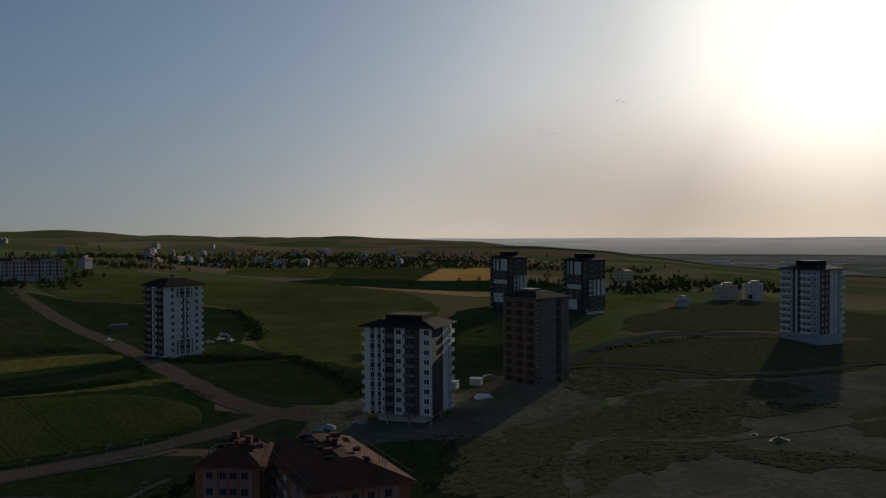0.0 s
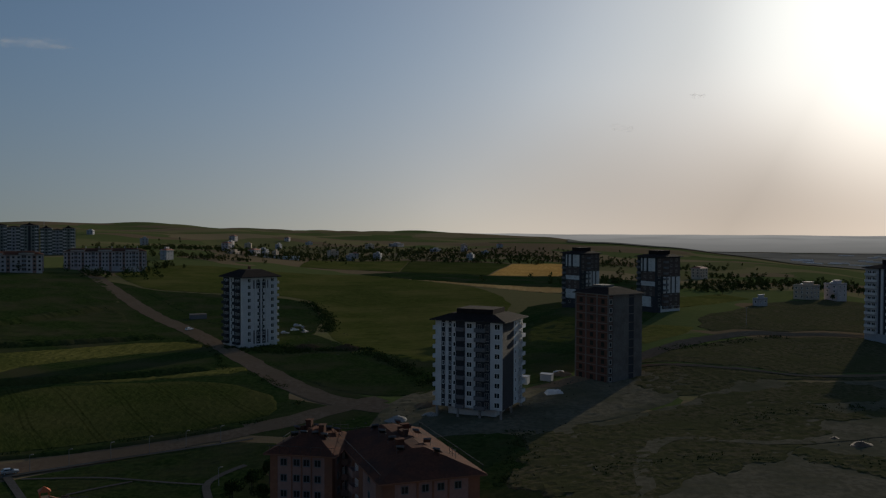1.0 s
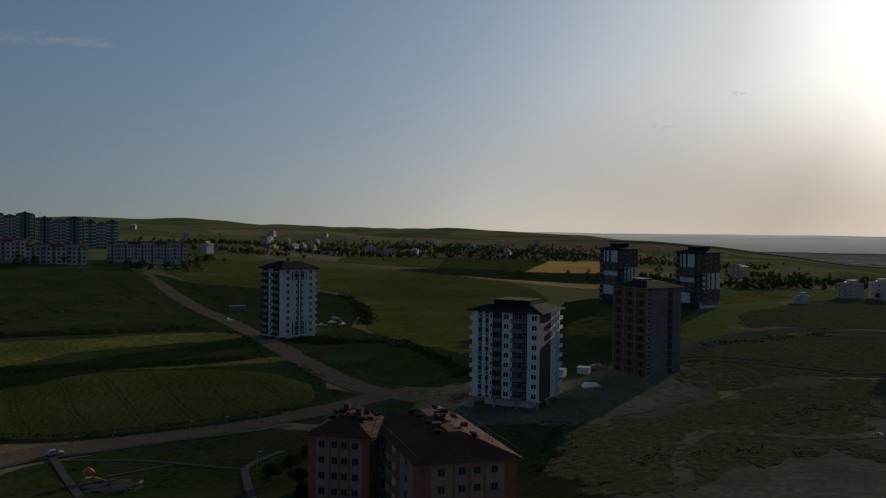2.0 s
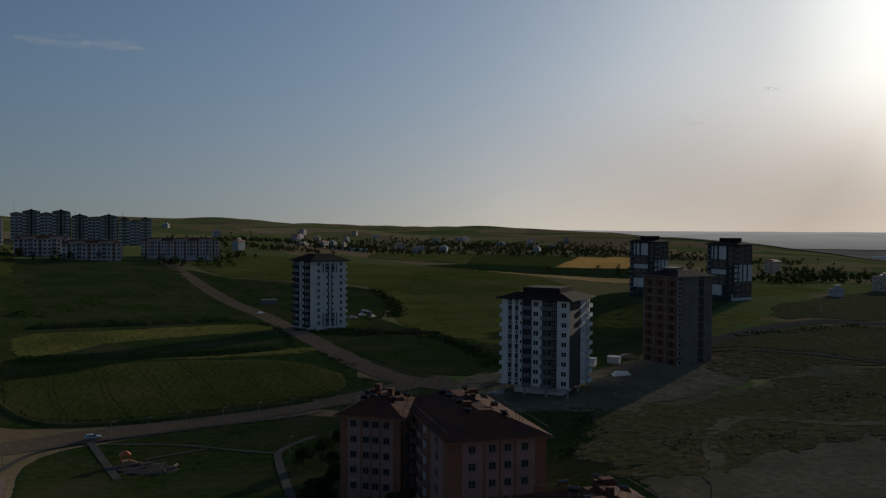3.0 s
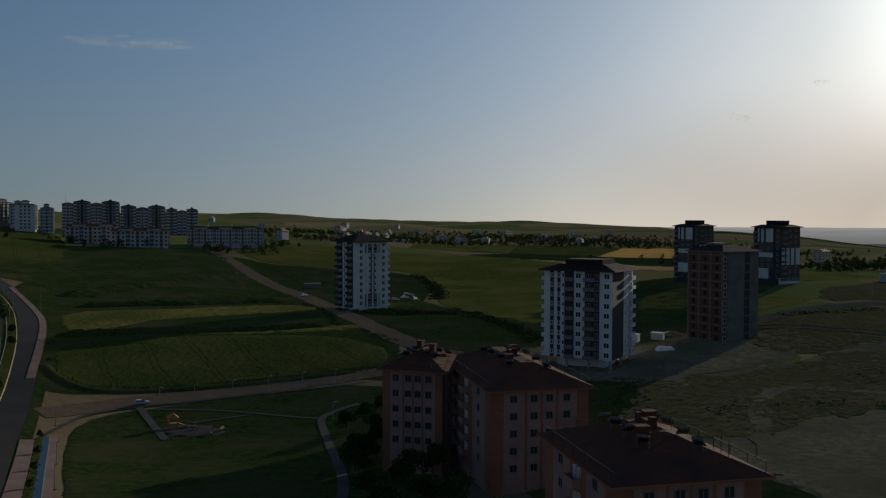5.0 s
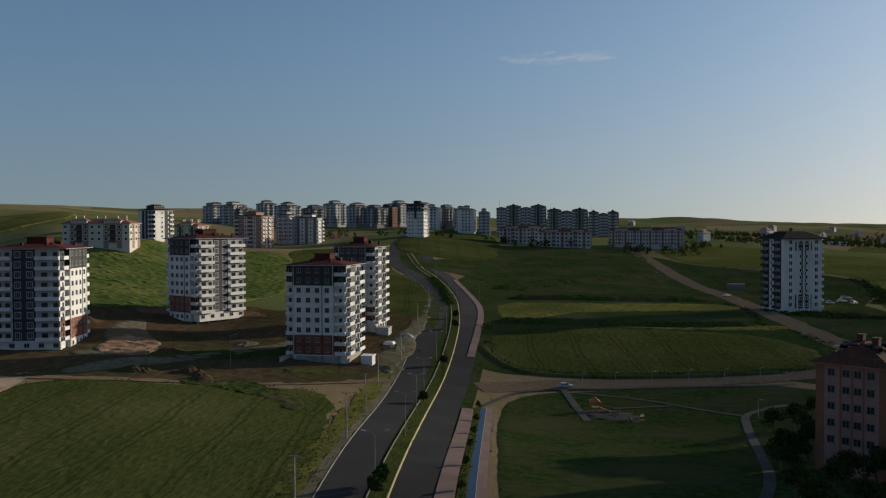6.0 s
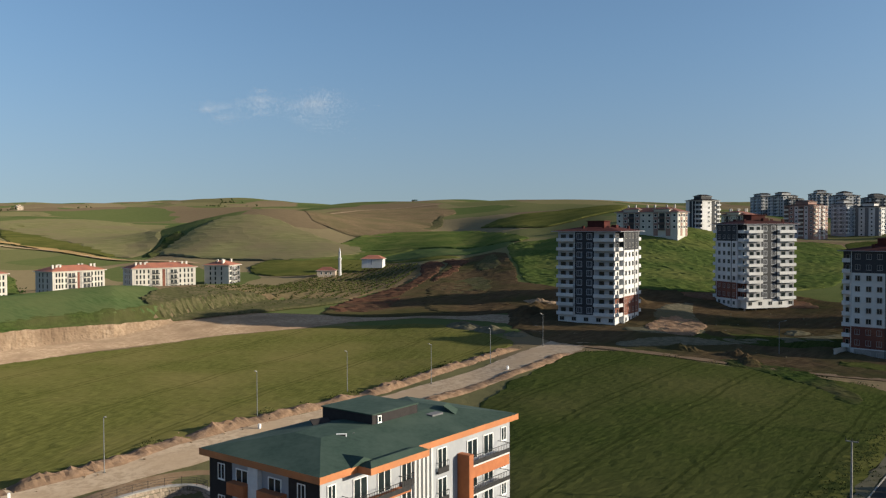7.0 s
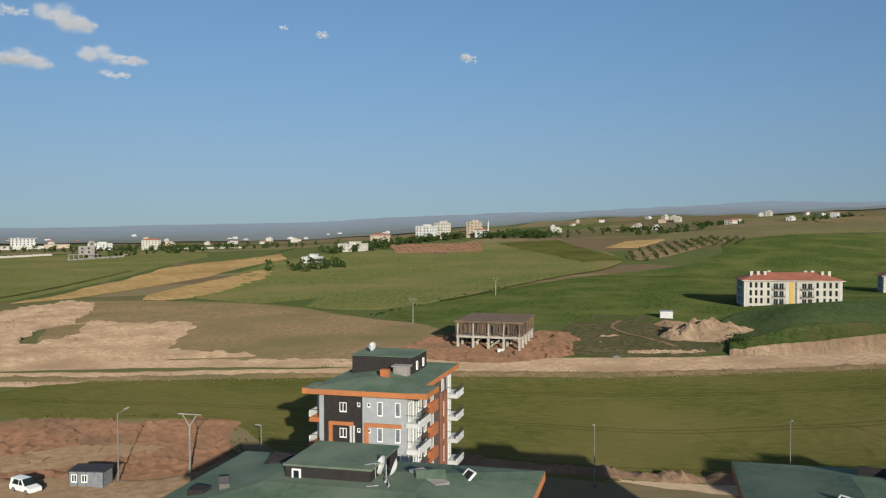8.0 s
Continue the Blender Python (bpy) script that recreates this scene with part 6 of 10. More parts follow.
def salmon_block(x, y, z, rz, a, b, h, front, label):
    """Five-storey estate block with rust coloured strips and a hipped tile roof."""
    t = thing("estate_block", x, y, z, rz, label, "building", "salmon estate blocks")
    part("wall", boxes("wall", [(-a, 0, 0, b, -4, h)], M_SALMON), t)
    g, sh = h - 5 * 2.85, 2.85
    zs = rows(g, 5, sh)
    for face in "ABCD":
        L, F = (a if face in "AC" else b), face_of(face, a, b)
        cladding(t, F, [(0, L * 0.12, -3, h), (L * 0.88, L, -3, h)], M_RUSTDULL, "faded orange corner strips")
        if face == front:
            cladding(t, F, [(L * 0.34, L * 0.36, 0, h, 0.1), (L * 0.5, L * 0.52, 0, h, 0.1), (L * 0.66, L * 0.68, 0, h, 0.1)], M_RUSTDULL)
            windows(t, F, [L * k for k in (0.22, 0.43, 0.59, 0.77)], [q + 0.9 for q in zs], 1.25, 1.3, 1, M_MIDGREY, panes=False)
        elif face in "AB":
            cladding(t, F, [(L * 0.4, L * 0.62, 0, h, 0.06)], M_RUSTDULL)
            windows(t, F, [L * 0.25, L * 0.75], [q + 0.9 for q in zs], 1.3, 1.3, 1, M_MIDGREY, panes=False)
            balconies(t, F, L * 0.5, zs, 3.0, 1.2, 1.0, (M_CONC, M_SALMON), panes=False)
        else:
            window_rows(t, F, [L * k for k in (0.25, 0.5, 0.75)], [q + 0.9 for q in zs])
    part("roof", hip_roof("roof", a, b, 1.0, 3.2, 8.2, (M_TILE, M_RUSTDULL), 0.3, h), t, "weathered brown red tile roof")
    for cx, cy in ((-a * 0.3, b * 0.35), (-a * 0.62, b * 0.6)):
        part("chimney", boxes("chimney", [(-0.5, 0.5, -0.7, 0.7, -1.6, 1.1), (-0.62, 0.62, -0.82, 0.82, 1.1, 1.3)], M_TILE), t, at=pose(cx, cy, h + 3.3))
    for e in (-0.5, b + 0.45):
        part("roof_rail", boxes("roof_rail", [(-a - 0.6, 0.6, e, e + 0.05, 1.3, 1.36)] + [(-a * k / 6 - 0.03, -a * k / 6 + 0.03, e, e + 0.05, 0, 1.36) for k in range(7)], M_RAIL), t, at=pose(0, 0, h + 0.35))
    m = pose(x, y, z, 0, 0, rz)
    top = 3.5 * min(1.0, min(a, b) / 16)
    for k in range(9):
        u, w = 0.16 + 0.085 * k, 0.5 + 0.17 * (-1) ** k
        p = m @ Vector((-a * u, b * w, h + top * (0.62 + 0.3 * (1 - abs(u - 0.5) * 2)) + 0.15))
        solar_heater(p.x, p.y, p.z, 150 + 17 * (k % 4))
    part("aerial_frame", boxes("aerial_frame", [(-1.6, 1.6, -0.03, 0.03, 1.3, 1.36), (-1.6, -1.54, -0.03, 0.03, -0.4, 1.5), (1.54, 1.6, -0.03, 0.03, -0.4, 1.5), (-0.03, 0.03, -0.03, 0.03, -0.4, 1.9), (-1.6, 1.6, -0.03, 0.03, 0.6, 0.65)], M_RAIL), t, at=pose(-a * 0.2, b * 0.86, h + 1.6))
    part("aerial_frame", boxes("aerial_frame", [(-2.2, 2.2, -0.03, 0.03, 1.2, 1.26), (-2.2, -2.14, -0.03, 0.03, -0.4, 1.4), (2.14, 2.2, -0.03, 0.03, -0.4, 1.4)], M_RAIL), t, at=pose(-a * 0.86, b * 0.3, h + 1.4, 0, 0, 90))
    for stack in ((-1.4, 1.0, -0.5, 0.5, -0.6, 0.7), (1.2, 1.9, -0.4, 0.4, -0.6, 1.2), (-2.4, -1.7, -0.3, 0.5, -0.6, 1.0)):
        part("masonry_block", boxes("masonry_block", [stack], M_TILE), t, "low brick block on the ridge", at=pose(-a * 0.52, b * 0.52, h + top))


salmon_block(-6.6, 138.8, 0.2, -71.3, 33.0, 16.7, 16.4, "B", "faded salmon five storey block with brown tile roof")
salmon_block(-16.4, 155.2, 0.2, -11.5, 11.6, 14.5, 16.4, "A", "faded salmon wing joined to the long estate block")
salmon_block(8.3, 87.6, 1.0, -71.4, 20.9, 16.5, 16.4, "B", "faded salmon five storey block with cluttered tile roof")


# ---- the green-roofed blocks with orange eaves ----
def dish(x, y, z, rz):
    t = thing("satellite_dish", x, y, z, rz, "white satellite dish on a short roof mast", "satellite dish", "roof dishes")
    bm = bmesh.new()
    bmesh.ops.create_uvsphere(bm, u_segments=16, v_segments=8, radius=0.8)
    bmesh.ops.delete(bm, geom=[v for v in bm.verts if v.co.z > -0.5], context="VERTS")
    me = bpy.data.meshes.new("bowl")
    bm.to_mesh(me)
    bm.free()
    me.materials.append(M_TARP)
    part("bowl", me, t, at=pose(0, 0, 1.0, 70, 0, 0))
    part("mast", boxes("mast", [(-0.03, 0.03, 0.1, 0.16, -0.3, 1.0), (-0.03, 0.03, -0.55, 0.1, 0.95, 1.0)], M_METAL), t)


def orange_block(x, y, z, rz, a, b, h, box, label, felt, tall=1.35, sky_at=None, flap_at=None):
    """Five-storey block: grey and black walls, orange trim, low green felt roof with a black lift housing."""
    t = thing("apartment_block", x, y, z, rz, label, "building", "green-roofed blocks")
    wa, wb = a - 1.4, b - 1.4
    sh = 2.95
    g = h - 5 * sh
    # walls sit inside the eaves
    part("wall", boxes("wall", [(-a + 0.7, -0.7, 0.7, b - 0.7, -3, h)], M_LIGHTGREY), t, "light grey rendered wall")
    zs = rows(g, 5, sh)

    def F(face):
        return pose(-0.7, 0.7, 0) @ face_of(face, wa, wb)

    A, B, C, D = F("A"), F("B"), F("C"), F("D")
    # end walls: black with narrow windows, orange recesses
    for E in (A, C):
        cladding(t, E, [(0, wa * 0.22, -2, h), (wa * 0.74, wa, -2, h)], M_BLACK, "black render")
        cladding(t, E, [(wa * 0.24, wa * 0.40, q - 0.05, q + 1.05, 0.9) for q in zs] + [(wa * 0.52, wa * 0.72, q - 0.05, q + 1.05, 0.9) for q in zs], M_RUST, "orange balcony fronts")
        cladding(t, E, [(wa * 0.41, wa * 0.50, -2, h, 0.5)], M_WHITE, "white pier")
        windows(t, E, [wa * 0.12, wa * 0.85], [q + 0.8 for q in zs], 1.0, 1.5, 1)
        windows(t, E, [wa * 0.32, wa * 0.62], zs, 1.7, 2.2, 1)
    # long walls: balconies with orange fronts, white piers, french windows
    for W in (B, D):
        zb = zs
        balconies(t, W, wb * 0.22, zb, round(wb * 0.26, 2), 1.5, 1.0, (M_RUST, M_RAIL), rail=True)
        balconies(t, W, wb * 0.80, zb, round(wb * 0.24, 2), 1.5, 1.0, (M_WHITE, M_RAIL), rail=True)
        cladding(t, W, [(wb * 0.09, wb * 0.35, q - 1.3, q - 0.16, 1.45) for q in zs[1:4:2]], M_RUST, "orange balcony fronts")
        cladding(t, W, [(wb * 0.68, wb * 0.92, q - 1.3, q - 0.16, 1.45) for q in zs[2:5:2]], M_RUST, "orange balcony fronts")
        cladding(t, W, [(wb * 0.665, wb * 0.69, -1, h - 1.8, 1.5)], M_RUST)
        for k in range(5):
            cladding(t, W, [(wb * (0.415 + 0.022 * k), wb * (0.425 + 0.022 * k), 0, h, 0.35)], M_WHITE, "white fins")
        windows(t, W, [wb * 0.385, wb * 0.575], [q + 0.1 for q in zs], 1.5, 2.2, 1)
        for u in (wb * 0.385, wb * 0.575):
            balconies(t, W, u, zs, 1.7, 0.3, 0.95, (M_RAIL, M_RAIL), rail=True, door=False)
        windows(t, W, [wb * 0.045, wb * 0.955], [q + 0.8 for q in zs], 1.0, 1.5, 1)
    # roof with bays in its edge
    part("roof", hip_roof("roof", a, b, 0.0, 1.15, 6.2, (felt, M_ORANGE), 0.62, h - 0.1), t, "green felt roof with orange eaves")
    part("eaves_bay", hip_roof("eaves_bay", 8.0, 1.6, 0.0, 0.35, 0.75, (felt, M_ORANGE), 0.6, 0), t, at=pose(1.55, b * 0.15, h - 0.1) @ pose(0, 0, 0, 0, 0, 90) @ pose(8, 0, 0))
    part("roof_gable", mesh_of("roof_gable", [(-3.4, 5.2, h + 0.95), (0.1, 3.6, h + 0.5), (0.1, 6.8, h + 0.5), (0.1, 5.2, h + 1.15)], [(0, 1, 3), (0, 3, 2), (1, 2, 3), (0, 2, 1)], felt), t)
    x0, x1, y0, y1 = box
    top = h + 1.2 + tall
    part("lift_housing", boxes("lift_housing", [(x0, x1, y0, y1, h + 0.6, top)], M_BLACK), t, "black clad lift housing")
    part("housing_roof", boxes("housing_roof", [(x0 - 0.1, x1 + 0.1, y0 - 0.1, y1 + 0.1, top, top + 0.12)], felt), t, "green felt cap")
    windows(t, pose(x1 + 0.02, y0, 0, 0, 0, 90), [(y1 - y0) * 0.14], [top - 0.85], 0.55, 0.7, 0)
    part("roof_hatch", boxes("roof_hatch", [(x1 + 0.5, x1 + 1.7, y1 + 0.4, y1 + 2.2, h + 0.6, h + 1.5)], M_MIDGREY), t)
    # skylight and raised felt flaps
    part("skylight", boxes("skylight", [(-0.5, 0.5, -0.06, 0.06, 0, 0.1), (-0.5, 0.5, -0.06, 0.06, 1.0, 1.1), (-0.5, -0.4, -0.06, 0.06, 0, 1.1), (0.4, 0.5, -0.06, 0.06, 0, 1.1)], M_FRAME), t, "open white skylight frame", at=pose(*(sky_at or (-5.2, y0 - 5.2)), h + 0.95, -48, 0, 40))
    part("skylight_pane", boxes("skylight_pane", [(-0.42, 0.42, -0.03, 0.03, 0.08, 1.02)], M_BLACK), t, at=pose(*(sky_at or (-5.2, y0 - 5.2)), h + 0.95, -48, 0, 40))
    part("skylight_box", boxes("skylight_box", [(-0.5, 0.5, -0.5, 0.5, -0.4, 0.25, 0)], [M_BLACK]), t, at=pose(-5.4, y0 - 4.6, h + 1.0))
    part("vent_stack", boxes("vent_stack", [(-0.8, 0.8, -0.3, 0.3, -0.4, 0.45)], M_RAWCONC), t, at=pose(-6.2, y0 - 3.4, h + 1.1, 0, 0, 30))
    part("roof_flap", boxes("roof_flap", [(-1.2, 1.2, -0.9, 0.9, 0, 0.12)], felt), t, at=pose(*(flap_at or (-4.2, min(b - 3, y1 + 4))), h + 1.3, 0, 32, 20))
    part("roof_flap", boxes("roof_flap", [(-1.4, 1.4, -0.5, 0.5, 0, 0.35)], M_CONC), t, at=pose(-9.5, min(b - 4, y1 + 3), h + 1.35, 0, 5, 50))
    part("roof_flap", boxes("roof_flap", [(-1.0, 1.0, -0.8, 0.8, 0, 0.1)], M_BLACK), t, at=pose(-11.0, max(3, y0 - 2), h + 1.4, 28, 0, 70))
    return t


orange_block(-68.8, 14.0, -1.5, 31, 16.0, 30.2, 16.6, (-12.9, -6.0, 13.0, 20.0), "grey and black block with orange eaves and green roof", M_FELT)
orange_block(-39.8, -21.0, -0.5, 31, 16.2, 26.0, 16.5, (-12.2, -6.0, 9.8, 16.0), "five storey block with green felt roof and flaps", M_GREEN, 1.25)
orange_block(-18.5, -47.5, -0.4, 31, 16.2, 21.6, 16.2, (-12.9, -7.4, 7.0, 12.4), "five storey block with patched green felt roof", M_GREEN, 1.15, (-10.7, 17.1), (-8.7, 15.8))


dish(-31.9, -41.2, 17.4, 75)
dish(-32.5, -40.9, 17.3, 40)


def corner_block():
    """The fourth block, seen on its narrow lit end: half black, half grey, with white balconies."""
    a, b, h, sh = 11.4, 21.0, 14.6, 2.95
    t = thing("apartment_block", -63.9, -72.5, -1.4, 120, "black and light grey block with orange eaves and white balconies", "building", "green-roofed blocks")
    part("wall", boxes("wall", [(-a + 0.4, -0.4, 0.4, b - 0.4, -3, h)], M_LIGHTGREY), t, "light grey rendered wall")
    wa, wb = a - 0.8, b - 0.8
    A, B = pose(-0.4, 0.4, 0) @ face_of("A", wa, wb), pose(-0.4, 0.4, 0) @ face_of("B", wa, wb)
    C, D = pose(-0.4, 0.4, 0) @ face_of("C", wa, wb), pose(-0.4, 0.4, 0) @ face_of("D", wa, wb)
    zs = rows(h - 5 * sh, 5, sh)
    cladding(t, A, [(0.6, wa * 0.50, -2, h)], M_BLACK, "black render")
    windows(t, A, [wa * 0.28], [q + 0.95 for q in zs], 0.85, 1.05, 1, None, 0.07, glass=M_PANE)
    windows(t, A, [wa * 0.46, wa * 0.575], [q + 1.65 for q in zs], 0.36, 0.42, 0, None, 0.06)
    windows(t, A, [wa * 0.70, wa * 0.90], [q + 0.7 for q in zs], 0.62, 1.55, 0, None, 0.07, glass=M_PANE)
    z2 = zs[3]
    cladding(t, A, [(wa * 0.12, wa * 0.40, z2 + 2.35, z2 + 2.75, 0.3), (wa * 0.12, wa * 0.16, -2, z2 + 2.35, 0.3)], M_ORANGE, "orange frame band")
    cladding(t, A, [(wa * 0.53, wa * 0.94, z2 + 2.35, z2 + 2.75, 0.3), (wa * 0.53, wa * 0.57, -2, z2 + 2.35, 0.3)], M_ORANGE, "orange frame band")
    cladding(t, A, [(wa * 0.36, wa * 0.38, -2, z2 + 2.35, 0.2), (wa * 0.395, wa * 0.415, -2, z2 + 2.35, 0.2)], M_WHITE, "white fins")
    for q in zs:
        part("balcony", balcony_mesh(4.4, 1.5, 0.95, (M_WHITE, M_RAIL), True), t, at=B @ pose(2.0, 0, q))
        part("balcony_edge", boxes("balcony_edge", [(-2.3, 2.3, -1.6, 0, -0.5, -0.12), (-2.3, 2.3, -1.62, -1.4, 0.05, 0.35)], M_WHITE), t, "white balcony bands", at=B @ pose(2.0, 0, q))
        part("balcony", balcony_mesh(3.4, 1.5, 0.95, (M_WHITE, M_RAIL), True), t, at=B @ pose(wb - 1.2, 0, q))
        part("balcony_edge", boxes("balcony_edge", [(-1.8, 1.8, -1.6, 0, -0.5, -0.12), (-1.8, 1.8, -1.62, -1.4, 0.05, 0.35)], M_WHITE), t, "white balcony bands", at=B @ pose(wb - 1.2, 0, q))
        part("balcony", balcony_mesh(2.6, 1.3, 0.95, (M_RUST, M_RAIL), True), t, at=D @ pose(wb - 1.5, 0, q))
        part("balcony_edge", boxes("balcony_edge", [(-1.35, 1.35, -1.36, 0, -0.5, -0.16, 1), (-1.35, 1.35, -1.36, -1.2, 0.05, 0.8, 0)], [M_WHITE, M_RUST]), t, "white balcony band over an orange slab", at=D @ pose(wb - 1.5, 0, q))
        part("balcony_post", boxes("balcony_post", [(-1.35, -0.95, -1.3, -0.9, 0, sh - 0.2)], M_WHITE), t, at=D @ pose(wb - 1.5, 0, q))
        cladding(t, B, [(wb * 0.42, wb * 0.60, q - 0.9, q + 0.5, 0.4)], M_RUST, "orange balcony fronts")
    cladding(t, B, [(wb * 0.28, wb * 0.86, -2, h, 0.05)], M_UMBER)
    cladding(t, B, [(wb * 0.70, wb * 0.73, -2, h - 2.6, 0.35), (wb * 0.80, wb * 0.83, -2, h - 2.6, 0.35), (wb * 0.70, wb * 0.83, h - 2.6, h - 2.2, 0.35)], M_RUSTDULL)
    windows(t, B, [1.2, 3.0, wb - 1.2], zs, 1.2, 2.2, 1)
    windows(t, B, [wb * 0.25, wb * 0.36, wb * 0.51, wb * 0.765], [q + 0.4 for q in zs], 1.2, 1.9, 1)
    for E in (C, D):
        window_rows(t, E, [3, 6.5, 10], [q + 0.8 for q in zs])
    part("roof", hip_roof("roof", a, b, 0.5, 0.8, 5.2, (M_GREEN, M_ORANGE), 0.6, h), t, "green felt roof with orange eaves")
    for bay, px in ((boxes("eaves_bay", [(0.5, 2.2, -0.4, 4.6, 0, 0.62, 0), (0.5, 2.1, -0.3, 4.5, 0.62, 0.68, 1)], [M_ORANGE, M_GREEN]), 0), (boxes("eaves_bay", [(-1.4, -0.5, -0.4, 3.6, 0, 0.62, 0), (-1.35, -0.5, -0.3, 3.5, 0.62, 0.68, 1)], [M_ORANGE, M_GREEN]), -a)):
        part("eaves_bay", bay, t, at=pose(px, 0, h))
    part("lift_housing", boxes("lift_housing", [(-10.2, -2.4, 9.0, 15.5, h + 0.5, h + 3.1)], M_BLACK), t, "black clad lift housing")
    part("housing_roof", boxes("housing_roof", [(-10.3, -2.3, 8.9, 15.6, h + 3.1, h + 3.22)], M_GREEN), t, "green felt cap")
    windows(t, pose(-2.38, 9.0, 0, 0, 0, 90), [2.0, 4.8], [h + 1.4], 0.5, 1.0, 0)
    part("chimney", boxes("chimney", [(-0.5, 0.5, -0.4, 0.4, -0.5, 0.9)], M_RUST), t, at=pose(-4.6, 5.2, h + 1.3))
    part("roof_hatch", boxes("roof_hatch", [(-0.9, 0.9, -0.6, 0.6, -0.5, 0.8, 0), (-1.1, 1.1, -0.8, 0.8, 0.8, 0.95, 0)], [M_CONC]), t, at=pose(-3.4, 8.0, h + 1.35))
    p = pose(-63.9, -72.5, -1.4, 0, 0, 120) @ Vector((-8.6, 11, h + 3.15))
    dish(p.x, p.y, p.z, 100)


corner_block()
q = pose(-18.5, -47.5, -0.4, 0, 0, 31) @ Vector((-6.9, 12.9, 16.9))
dish(q.x, q.y, q.z, 60)
q = pose(-39.8, -21.0, -0.5, 0, 0, 31) @ Vector((-7.0, 14.6, 17.6))
dish(q.x, q.y, q.z, 60)


# ---- white housing blocks with terracotta roofs ----
def housing_block(x, y, z, rz, a, b, h, centre, label):
    t = thing("housing_block", x, y, z, rz, label, "building", "white housing blocks")
    part("wall", boxes("wall", [(-a, 0, 0, b, -2, h)], M_CREAM), t)
    sh = 2.9
    zs = [h - 2.35 - k * sh for k in range(4)]
    A, B = face_of("A", a, b), face_of("B", a, b)
    cladding(t, B, [(b * 0.465, b * 0.51, -1, h - 0.4, 0.12)], centre, "coloured stair bay")
    cladding(t, B, [(b * 0.52, b * 0.545, -1, h - 0.4, 0.06)], M_MIDGREY, "grey stair bay")
    cladding(t, B, [(b * u - 0.12, b * u + 0.12, -1, h, 0.14) for u in (0.03, 0.285, 0.425, 0.575, 0.715, 0.97)], M_LILAC, "grey pilaster strip")
    windows(t, B, [b * k for k in (0.07, 0.125, 0.18, 0.25, 0.75, 0.82, 0.88, 0.94)], [q - 0.15 for q in zs], 0.95, 2.05, 0, M_FRAMEDULL, 0.05, panes=False)
    for u in (b * 0.355, b * 0.645):
        balconies(t, B, u, [q - 0.7 for q in zs], 4.2, 1.2, 1.0, (M_CREAM, M_RAIL), rail=True, door=False)
        windows(t, B, [u - 1.0, u + 1.0], [q - 0.6 for q in zs], 1.6, 2.2, 1, M_FRAMEDULL, panes=False)
    windows(t, B, [b * 0.532], [q + 0.1 for q in zs], 0.7, 1.5, 0, M_FRAMEDULL, panes=False)
    windows(t, A, [a * 0.25, a * 0.45, a * 0.7], [q - 0.15 for q in zs], 0.95, 2.05, 0, M_FRAMEDULL, 0.05, panes=False)
    for face in "CD":
        L = a if face == "C" else b
        window_rows(t, face_of(face, a, b), [L * k for k in (0.15, 0.4, 0.6, 0.85)], zs, 1.0, 1.5)
    part("roof", hip_roof("roof", a, b, 0.9, 2.6, 7.5, (M_REDTILE, M_CREAM), 0.3, h), t, "terracotta tile roof")
    for cy in (0.1, 0.17, 0.24, 0.31, 0.69, 0.76, 0.83, 0.9):
        part("chimney", boxes("chimney", [(-0.35, 0.35, -0.5, 0.5, -1.5, 1.9), (-0.45, 0.45, -0.6, 0.6, 1.9, 2.05)], M_CREAM), t, at=pose(-a * (0.3 + 0.3 * (cy > 0.25) * (cy < 0.8)), b * cy, h + 1.4))


housing_block(-304, -148, 0.0, 36, 15, 34.6, 11.6, M_OCHRE, "cream white four storey block with ochre stair bay")
housing_block(-409, -133, -2.0, 28, 14, 46.0, 11.2, M_BROWN, "cream white four storey block with orange stair bay")
housing_block(-414, -67, 2.6, 39, 17, 29.8, 12.6, M_LIGHTGREY, "white block with grey stair bay behind the mound")
housing_block(-469, -27, 1.6, 33, 16, 28.7, 12.2, M_BROWN, "white block with terracotta roof in the row")
housing_block(-494, 11, 1.2, 16, 16, 35.4, 12.2, M_BROWN, "white block with brown bay behind the orchard")
housing_block(-500, 63, 2.0, 58, 15, 15, 12.0, M_LIGHTGREY, "short white block with dark balconies")


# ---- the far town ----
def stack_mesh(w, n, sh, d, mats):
    """One upright stack of balconies: a flat dark panel that stands in for shaded depth, and on each storey a slab with
    its parapet.
    """
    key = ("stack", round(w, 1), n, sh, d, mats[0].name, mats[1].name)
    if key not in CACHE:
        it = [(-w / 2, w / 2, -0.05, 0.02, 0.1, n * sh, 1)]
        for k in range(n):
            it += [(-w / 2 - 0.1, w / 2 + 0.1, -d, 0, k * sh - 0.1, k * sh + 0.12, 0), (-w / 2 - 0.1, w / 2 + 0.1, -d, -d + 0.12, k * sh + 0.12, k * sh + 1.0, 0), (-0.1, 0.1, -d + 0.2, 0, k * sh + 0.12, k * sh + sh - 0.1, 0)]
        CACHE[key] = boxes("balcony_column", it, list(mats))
    return CACHE[key]


